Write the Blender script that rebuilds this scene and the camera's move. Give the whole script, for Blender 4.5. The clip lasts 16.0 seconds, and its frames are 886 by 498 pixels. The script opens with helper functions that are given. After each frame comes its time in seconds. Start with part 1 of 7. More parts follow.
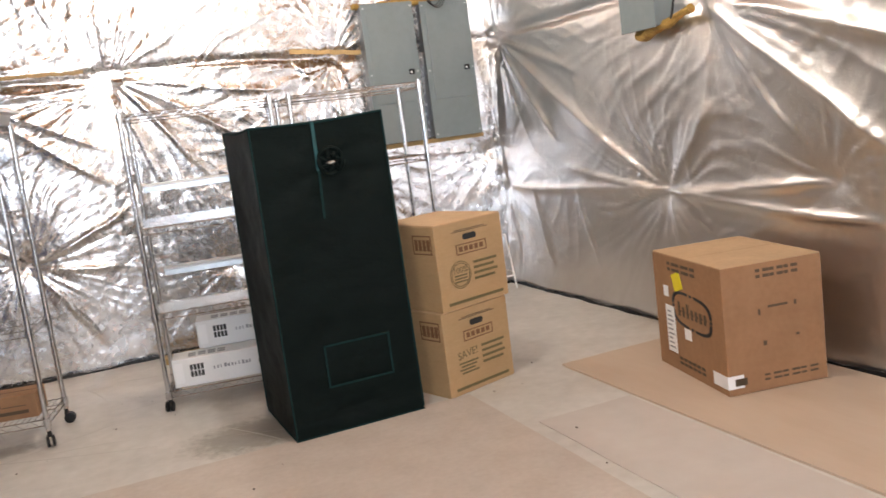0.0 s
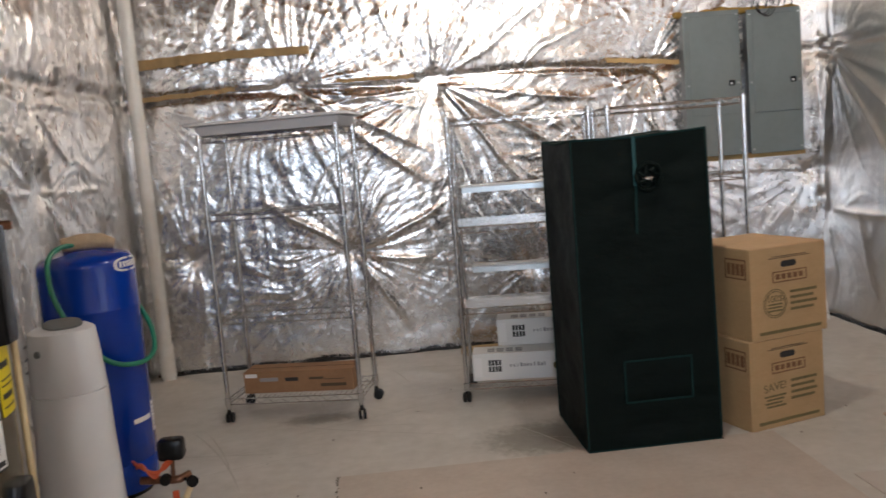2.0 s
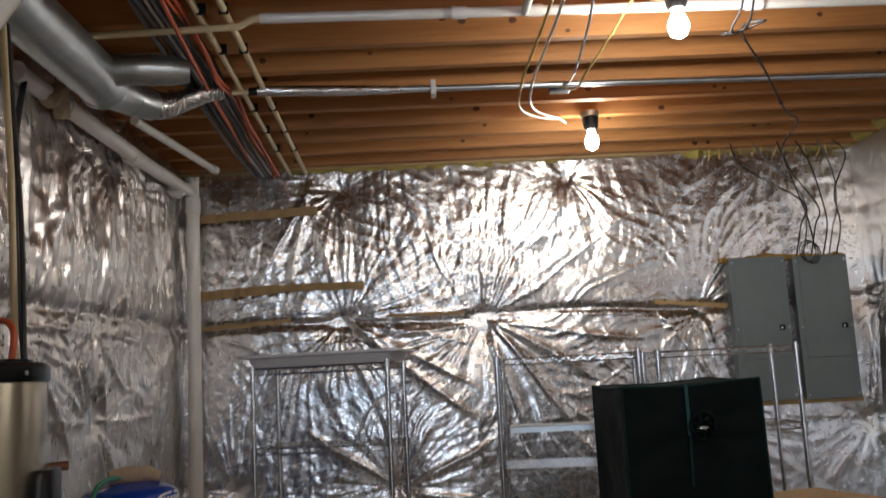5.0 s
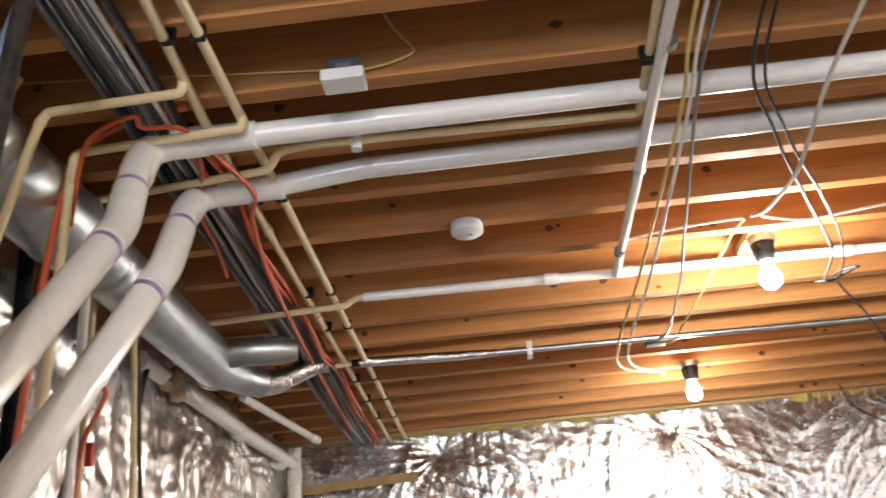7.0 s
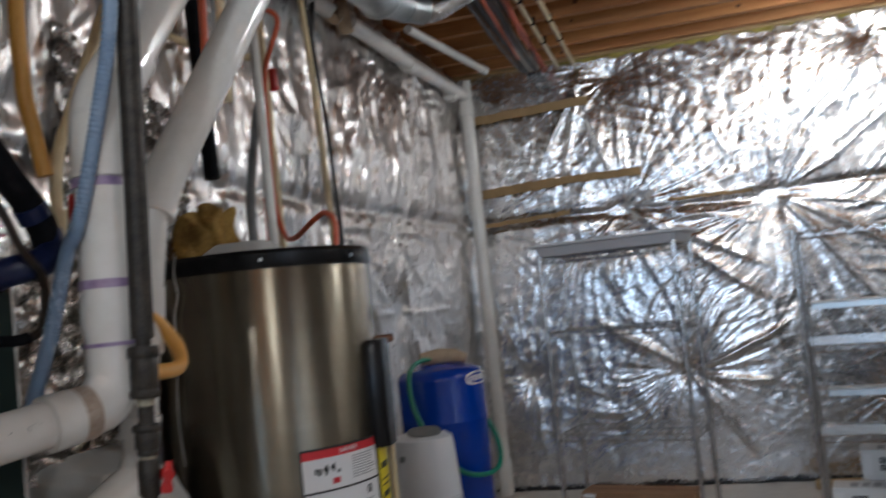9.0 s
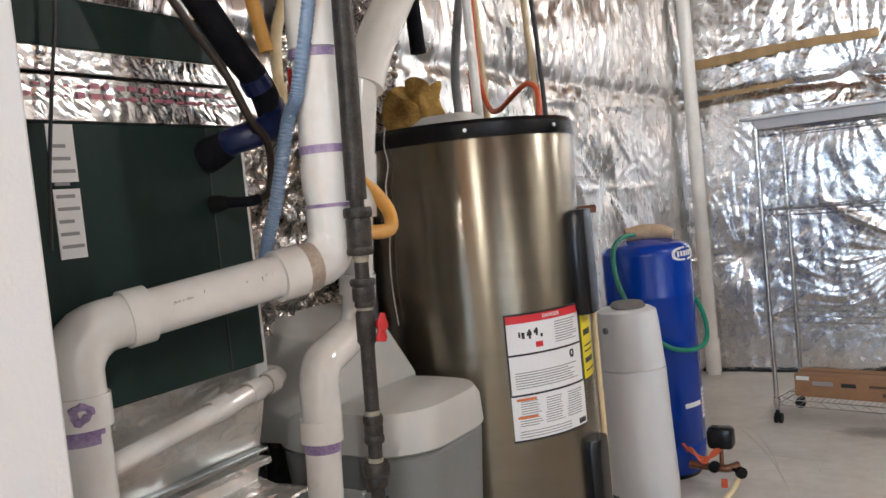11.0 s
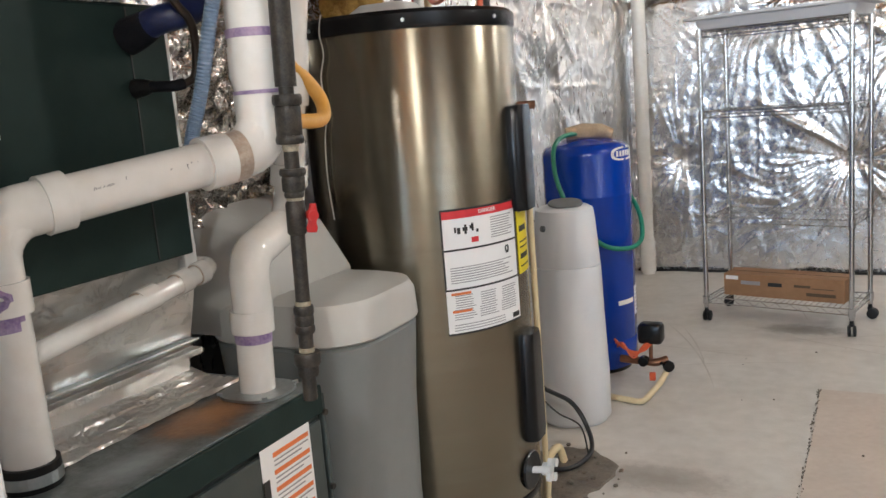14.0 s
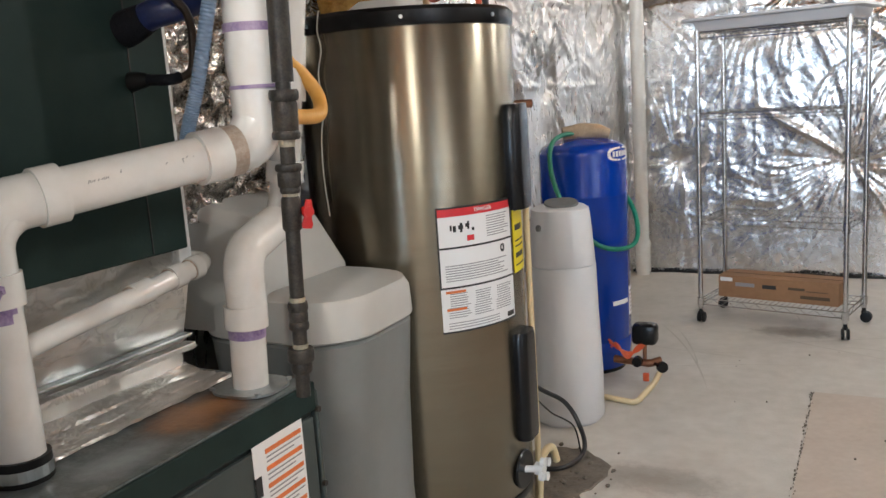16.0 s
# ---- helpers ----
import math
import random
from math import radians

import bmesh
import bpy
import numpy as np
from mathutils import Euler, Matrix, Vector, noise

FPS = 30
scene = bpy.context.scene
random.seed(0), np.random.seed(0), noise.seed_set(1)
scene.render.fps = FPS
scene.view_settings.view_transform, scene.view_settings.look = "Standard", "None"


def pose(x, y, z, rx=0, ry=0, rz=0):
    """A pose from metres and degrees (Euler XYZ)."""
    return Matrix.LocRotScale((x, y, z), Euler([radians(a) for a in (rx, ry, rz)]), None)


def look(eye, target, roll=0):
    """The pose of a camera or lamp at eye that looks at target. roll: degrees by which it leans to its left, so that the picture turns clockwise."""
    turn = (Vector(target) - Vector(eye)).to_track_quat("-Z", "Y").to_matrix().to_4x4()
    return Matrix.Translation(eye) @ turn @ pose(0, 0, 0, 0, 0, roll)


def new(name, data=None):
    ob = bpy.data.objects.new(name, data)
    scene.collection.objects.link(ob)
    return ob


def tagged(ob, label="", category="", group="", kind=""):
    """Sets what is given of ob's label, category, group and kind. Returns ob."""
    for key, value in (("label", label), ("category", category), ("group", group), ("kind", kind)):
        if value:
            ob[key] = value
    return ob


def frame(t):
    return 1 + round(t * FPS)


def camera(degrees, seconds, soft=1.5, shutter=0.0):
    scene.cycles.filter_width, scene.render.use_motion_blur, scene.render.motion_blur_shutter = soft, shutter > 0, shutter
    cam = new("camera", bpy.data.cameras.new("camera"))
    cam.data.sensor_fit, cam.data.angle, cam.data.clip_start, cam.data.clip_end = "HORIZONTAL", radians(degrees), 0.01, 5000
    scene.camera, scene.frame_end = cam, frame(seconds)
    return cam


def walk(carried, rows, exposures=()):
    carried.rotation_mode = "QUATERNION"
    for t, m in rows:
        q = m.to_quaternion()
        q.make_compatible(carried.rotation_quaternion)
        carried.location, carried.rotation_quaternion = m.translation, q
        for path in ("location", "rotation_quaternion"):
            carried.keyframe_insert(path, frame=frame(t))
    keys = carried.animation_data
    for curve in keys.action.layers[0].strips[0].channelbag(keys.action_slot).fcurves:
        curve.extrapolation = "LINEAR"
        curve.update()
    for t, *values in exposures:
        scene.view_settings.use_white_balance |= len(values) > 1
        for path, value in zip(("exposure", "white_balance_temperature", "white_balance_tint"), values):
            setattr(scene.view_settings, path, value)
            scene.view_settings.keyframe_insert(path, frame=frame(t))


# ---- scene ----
cam = camera(54.2, 16.0, shutter=0.4)
EXPOSURES = [(0, 0.86, 6610, 12), (0.5, 0.09, 6610, 13), (1, 0.09, 6560, 12), (2, -0.01, 6460, 10), (3, -0.31, 6360, 8), (5.5, -1.03, 6350, 10), (6, -0.66, 6600, 10), (6.5, 0.04, 6700, 10), (7, 0.26, 6600, 10),
             (7.5, 0.39, 6600, 10), (8, -0.18, 5900, 8), (8.5, -0.69, 5800, 6), (9, -0.61, 5620, 6), (9.5, 0.08, 5620, 6), (10, 0.41, 5770, 7), (12.5, 0.65, 5970, 6), (14, 0.68, 5990, 5), (16, 0.65, 5990, 5)]
PATH = [
    (0, (2.266, 0.612, 1.283), (3.021, 2.44, 0.985), -7.4),
    (0.5, (2.244, 0.608, 1.303), (2.901, 2.476, 1.023), -6.6),
    (1, (2.212, 0.611, 1.322), (2.725, 2.526, 1.054), -6.0),
    (1.5, (2.184, 0.607, 1.34), (2.519, 2.562, 1.089), -4.8),
    (2, (2.151, 0.619, 1.353), (2.288, 2.6, 1.121), -4.7),
    (2.5, (2.131, 0.604, 1.349), (2.183, 2.592, 1.135), -4.0),
    (3, (2.122, 0.6, 1.382), (2.141, 2.593, 1.21), -3.9),
    (3.2, (2.114, 0.591, 1.397), (2.133, 2.588, 1.289), -3.8),
    (5.3, (2.128, 0.584, 1.433), (2.206, 2.547, 1.809), -2.9),
    (5.5, (2.121, 0.573, 1.439), (2.204, 2.52, 1.891), -2.9),
    (6, (2.11, 0.54, 1.458), (2.21, 2.419, 2.134), -4.1),
    (6.5, (2.096, 0.53, 1.473), (2.191, 2.375, 2.241), -5.5),
    (7, (2.087, 0.521, 1.47), (1.995, 2.329, 2.319), -4.9),
    (7.5, (2.081, 0.511, 1.462), (1.911, 2.323, 2.291), -4.7),
    (8, (2.086, 0.535, 1.425), (1.891, 2.444, 1.987), -5.6),
    (8.5, (2.073, 0.56, 1.396), (1.822, 2.525, 1.664), -5.2),
    (9, (2.073, 0.555, 1.345), (1.516, 2.472, 1.458), -5.8),
    (9.5, (2.074, 0.538, 1.326), (1.325, 2.393, 1.307), -6.1),
    (10, (2.077, 0.538, 1.317), (1.187, 2.327, 1.22), -7.3),
    (10.2, (2.08, 0.533, 1.315), (1.128, 2.286, 1.197), -7.2),
    (12.3, (2.097, 0.551, 1.316), (1.064, 2.262, 1.231), -5.1),
    (12.5, (2.1, 0.55, 1.31), (1.112, 2.284, 1.179), -5.2),
    (13, (2.101, 0.555, 1.304), (1.176, 2.312, 1.065), -4.7),
    (13.5, (2.1, 0.557, 1.298), (1.193, 2.31, 0.979), -4.9),
    (14, (2.099, 0.557, 1.297), (1.193, 2.305, 0.947), -4.7),
    (14.5, (2.097, 0.557, 1.296), (1.191, 2.305, 0.942), -4.3),
    (15, (2.098, 0.558, 1.297), (1.194, 2.307, 0.944), -4.2),
    (15.5, (2.098, 0.561, 1.297), (1.201, 2.313, 0.943), -4.0),
    (16, (2.097, 0.56, 1.296), (1.201, 2.312, 0.941), -3.9),
]
walk(cam, [(t, look(eye, target, roll)) for t, eye, target, roll in PATH], EXPOSURES)

# ---- world and lamps ----
world = bpy.data.worlds.new("world")
scene.world = world
world.use_nodes = True
world.node_tree.nodes["Background"].inputs["Color"].default_value = (0.55, 0.6, 0.7, 1)
world.node_tree.nodes["Background"].inputs["Strength"].default_value = 0.02

BULB = 900.0
# the fourth bulb is an unseen fill, added behind the view for brightness
BULBS = [(3.165, 3.665, 2.85), (3.16, 5.29, 2.85), (2.0, -1.11, 2.85), (3.15, -0.58, 2.85)]
WATTS = (0.80, 0.46, 1.15, 0.80)   # relative output of the bulbs
window_light = bpy.data.lights.new("window_daylight", "AREA")
window_light.shape, window_light.size, window_light.size_y = "RECTANGLE", 1.5, 1.0
window_light.energy, window_light.color = 70, (0.62, 0.78, 1.0)
wl = new("window_daylight", window_light)
wl.matrix_world = look((1.7, -2.93, 1.5), (1.8, 0, 1.2))


# ---- materials ----
def mat(name, color=(0.5, 0.5, 0.5), rough=0.5, metal=0.0, vary=0.0, scale=8.0, bump=0.0, bump_scale=60.0, color2=None,
        stretch=(1, 1, 1), coat=0.0, rough_vary=0.0, spec=0.5, random_vary=0.0):
    """A surface with two scales of colour variation, roughness variation and fine relief."""
    m = bpy.data.materials.new(name)
    m.use_nodes = True
    nt = m.node_tree
    n, l = nt.nodes, nt.links
    b = n["Principled BSDF"]
    b.inputs["Metallic"].default_value = metal
    b.inputs["Roughness"].default_value = rough
    b.inputs["Coat Weight"].default_value = coat
    b.inputs["Specular IOR Level"].default_value = spec
    tc = n.new("ShaderNodeTexCoord")
    mp = n.new("ShaderNodeMapping")
    mp.inputs["Scale"].default_value = stretch
    l.new(tc.outputs["Object"], mp.inputs["Vector"])
    c2 = color2 or tuple(max(0, c * (1 - vary)) for c in color)
    n1 = n.new("ShaderNodeTexNoise")
    n1.inputs["Scale"].default_value, n1.inputs["Detail"].default_value, n1.inputs["Roughness"].default_value = scale, 6, 0.62
    n2 = n.new("ShaderNodeTexNoise")
    n2.inputs["Scale"].default_value, n2.inputs["Detail"].default_value = scale * 7.3, 4
    l.new(mp.outputs[0], n1.inputs["Vector"])
    l.new(mp.outputs[0], n2.inputs["Vector"])
    mix = n.new("ShaderNodeMath")
    mix.operation = "MULTIPLY_ADD"
    mix.inputs[1].default_value = 0.35
    l.new(n2.outputs["Fac"], mix.inputs[0])
    sub = n.new("ShaderNodeMath")
    sub.operation = "MULTIPLY"
    sub.inputs[1].default_value = 0.65
    l.new(n1.outputs["Fac"], sub.inputs[0])
    l.new(sub.outputs[0], mix.inputs[2])
    ramp = n.new("ShaderNodeValToRGB")
    ramp.color_ramp.elements[0].position, ramp.color_ramp.elements[1].position = 0.36, 0.64
    ramp.color_ramp.elements[0].color, ramp.color_ramp.elements[1].color = (*c2, 1), (*color, 1)
    l.new(mix.outputs[0], ramp.inputs["Fac"])
    out = ramp.outputs["Color"]
    if random_vary:
        g = n.new("ShaderNodeNewGeometry")
        mr = n.new("ShaderNodeMapRange")
        mr.inputs["To Min"].default_value, mr.inputs["To Max"].default_value = 1 - random_vary, 1 + random_vary * 0.5
        l.new(g.outputs["Random Per Island"], mr.inputs["Value"])
        hs = n.new("ShaderNodeHueSaturation")
        l.new(mr.outputs[0], hs.inputs["Value"])
        l.new(out, hs.inputs["Color"])
        out = hs.outputs["Color"]
    l.new(out, b.inputs["Base Color"])
    if rough_vary:
        mr2 = n.new("ShaderNodeMapRange")
        mr2.inputs["To Min"].default_value, mr2.inputs["To Max"].default_value = rough - rough_vary, rough + rough_vary
        l.new(n1.outputs["Fac"], mr2.inputs["Value"])
        l.new(mr2.outputs[0], b.inputs["Roughness"])
    if bump:
        n3 = n.new("ShaderNodeTexNoise")
        n3.inputs["Scale"].default_value, n3.inputs["Detail"].default_value = bump_scale, 5
        l.new(mp.outputs[0], n3.inputs["Vector"])
        bp = n.new("ShaderNodeBump")
        bp.inputs["Strength"].default_value, bp.inputs["Distance"].default_value = bump, 0.01
        l.new(n3.outputs["Fac"], bp.inputs["Height"])
        l.new(bp.outputs[0], b.inputs["Normal"])
    return m


def foil_mat(name, rough=0.23, tint=(0.79, 0.785, 0.78), crumple=0.27, cell=7.0, stretch=(1, 1, 1)):
    """Aluminised plastic film: mirror-like metal with sharp crumples, fine embossing and duller, dusty patches."""
    m = bpy.data.materials.new(name)
    m.use_nodes = True
    nt = m.node_tree
    n, l = nt.nodes, nt.links
    b = n["Principled BSDF"]
    b.inputs["Metallic"].default_value = 1.0
    tc = n.new("ShaderNodeTexCoord")
    mp = n.new("ShaderNodeMapping")
    mp.inputs["Scale"].default_value = stretch
    l.new(tc.outputs["Object"], mp.inputs["Vector"])
    warp = n.new("ShaderNodeTexNoise")
    warp.inputs["Scale"].default_value, warp.inputs["Detail"].default_value = 3.0, 3
    l.new(mp.outputs[0], warp.inputs["Vector"])
    add = n.new("ShaderNodeVectorMath")
    add.operation = "MULTIPLY_ADD"
    add.inputs[1].default_value = (0.25, 0.25, 0.25)
    l.new(warp.outputs["Color"], add.inputs[0])
    l.new(mp.outputs[0], add.inputs[2])
    def crease(scale, seed):
        """Thin sharp creases where a noise crosses its middle."""
        t = n.new("ShaderNodeTexNoise")
        t.noise_dimensions = "4D"
        t.inputs["W"].default_value, t.inputs["Scale"].default_value, t.inputs["Detail"].default_value = seed, scale, 1.5
        l.new(add.outputs[0], t.inputs["Vector"])
        s1 = n.new("ShaderNodeMath")
        s1.operation = "SUBTRACT"
        s1.inputs[1].default_value = 0.5
        l.new(t.outputs["Fac"], s1.inputs[0])
        s2 = n.new("ShaderNodeMath")
        s2.operation = "ABSOLUTE"
        l.new(s1.outputs[0], s2.inputs[0])
        return s2.outputs[0]

    fine = n.new("ShaderNodeTexNoise")
    fine.inputs["Scale"].default_value, fine.inputs["Detail"].default_value, fine.inputs["Roughness"].default_value = cell * 5, 4, 0.6
    l.new(add.outputs[0], fine.inputs["Vector"])
    h = None
    for sc, sd, am in ((cell * 0.8, 1.0, 1.9), (cell * 1.9, 7.0, 0.6), (cell * 4.5, 3.0, 0.16)):
        k = n.new("ShaderNodeMath")
        k.operation = "MULTIPLY_ADD"
        k.inputs[1].default_value = am
        l.new(crease(sc, sd), k.inputs[0])
        if h:
            l.new(h.outputs[0], k.inputs[2])
        else:
            k.inputs[2].default_value = 0.0
        h = k
    zone = n.new("ShaderNodeTexNoise")
    zone.inputs["Scale"].default_value, zone.inputs["Detail"].default_value = 1.3, 4
    l.new(tc.outputs["Object"], zone.inputs["Vector"])
    zr = n.new("ShaderNodeMapRange")
    zr.inputs["From Min"].default_value, zr.inputs["From Max"].default_value = 0.35, 0.65
    zr.inputs["To Min"].default_value, zr.inputs["To Max"].default_value = crumple * 0.35, crumple
    l.new(zone.outputs["Fac"], zr.inputs["Value"])
    bp = n.new("ShaderNodeBump")
    bp.inputs["Distance"].default_value = 0.035
    l.new(zr.outputs[0], bp.inputs["Strength"])
    l.new(h.outputs[0], bp.inputs["Height"])
    l.new(bp.outputs[0], b.inputs["Normal"])
    rr = n.new("ShaderNodeMapRange")
    rr.inputs["To Min"].default_value, rr.inputs["To Max"].default_value = rough - 0.06, rough + 0.12
    l.new(fine.outputs["Fac"], rr.inputs["Value"])
    l.new(rr.outputs[0], b.inputs["Roughness"])
    cr = n.new("ShaderNodeValToRGB")
    cr.color_ramp.elements[0].position, cr.color_ramp.elements[1].position = 0.3, 0.7
    cr.color_ramp.elements[0].color = (tint[0] * 0.80, tint[1] * 0.77, tint[2] * 0.75, 1)
    cr.color_ramp.elements[1].color = (*tint, 1)
    l.new(zone.outputs["Fac"], cr.inputs["Fac"])
    l.new(cr.outputs["Color"], b.inputs["Base Color"])
    return m


def glow(name, color, strength):
    m = bpy.data.materials.new(name)
    m.use_nodes = True
    b = m.node_tree.nodes["Principled BSDF"]
    b.inputs["Base Color"].default_value = (*color, 1)
    b.inputs["Emission Color"].default_value = (*color, 1)
    b.inputs["Emission Strength"].default_value = strength
    return m


def clear(name, gloss=0.17, rough=0.10):
    """Thin clear film: see-through with a weak gloss."""
    m = bpy.data.materials.new(name)
    m.use_nodes = True
    n, l = m.node_tree.nodes, m.node_tree.links
    n.remove(n["Principled BSDF"])
    tr, gl, mx = n.new("ShaderNodeBsdfTransparent"), n.new("ShaderNodeBsdfGlossy"), n.new("ShaderNodeMixShader")
    tr.inputs["Color"].default_value = (0.95, 0.96, 0.96, 1)
    gl.inputs["Roughness"].default_value = rough
    mx.inputs["Fac"].default_value = gloss
    l.new(tr.outputs[0], mx.inputs[1])
    l.new(gl.outputs[0], mx.inputs[2])
    l.new(mx.outputs[0], n["Material Output"].inputs["Surface"])
    return m


def stain_or_sheen(m, centre, spread, inner, outer, seed=0.0):
    """Lays one ragged patch, a stain or painted sheen, over a surface's colour, in the object's own coordinates."""
    n, l = m.node_tree.nodes, m.node_tree.links
    b = n["Principled BSDF"]
    old = b.inputs["Base Color"].links[0].from_socket
    tc, mp = n.new("ShaderNodeTexCoord"), n.new("ShaderNodeMapping")
    mp.vector_type = "TEXTURE"
    mp.inputs["Location"].default_value, mp.inputs["Scale"].default_value = centre, spread
    l.new(tc.outputs["Object"], mp.inputs["Vector"])
    ln = n.new("ShaderNodeVectorMath")
    ln.operation = "LENGTH"
    l.new(mp.outputs[0], ln.inputs[0])
    ns = n.new("ShaderNodeTexNoise")
    ns.noise_dimensions = "4D"
    ns.inputs["W"].default_value, ns.inputs["Scale"].default_value, ns.inputs["Detail"].default_value, ns.inputs["Roughness"].default_value = seed, 22.0, 7, 0.7
    l.new(tc.outputs["Object"], ns.inputs["Vector"])
    ad = n.new("ShaderNodeMath")
    ad.operation = "MULTIPLY_ADD"
    ad.inputs[1].default_value = 1.3
    l.new(ns.outputs["Fac"], ad.inputs[0])
    l.new(ln.outputs["Value"], ad.inputs[2])
    cr = n.new("ShaderNodeValToRGB")
    cr.color_ramp.elements[0].position, cr.color_ramp.elements[1].position = 0.40, 0.86
    cr.color_ramp.elements[0].color, cr.color_ramp.elements[1].color = (*inner, 1), (*outer, 1)
    half = n.new("ShaderNodeMath")
    half.operation = "MULTIPLY"
    half.inputs[1].default_value = 0.5
    l.new(ad.outputs[0], half.inputs[0])
    l.new(half.outputs[0], cr.inputs["Fac"])
    mk = n.new("ShaderNodeMapRange")
    mk.inputs["From Min"].default_value, mk.inputs["From Max"].default_value = 1.35, 1.85
    mk.inputs["To Min"].default_value, mk.inputs["To Max"].default_value = 1.0, 0.0
    l.new(ad.outputs[0], mk.inputs["Value"])
    mx = n.new("ShaderNodeMix")
    mx.data_type = "RGBA"
    l.new(mk.outputs[0], mx.inputs["Factor"])
    l.new(old, mx.inputs["A"])
    l.new(cr.outputs["Color"], mx.inputs["B"])
    l.new(mx.outputs["Result"], b.inputs["Base Color"])
    return m


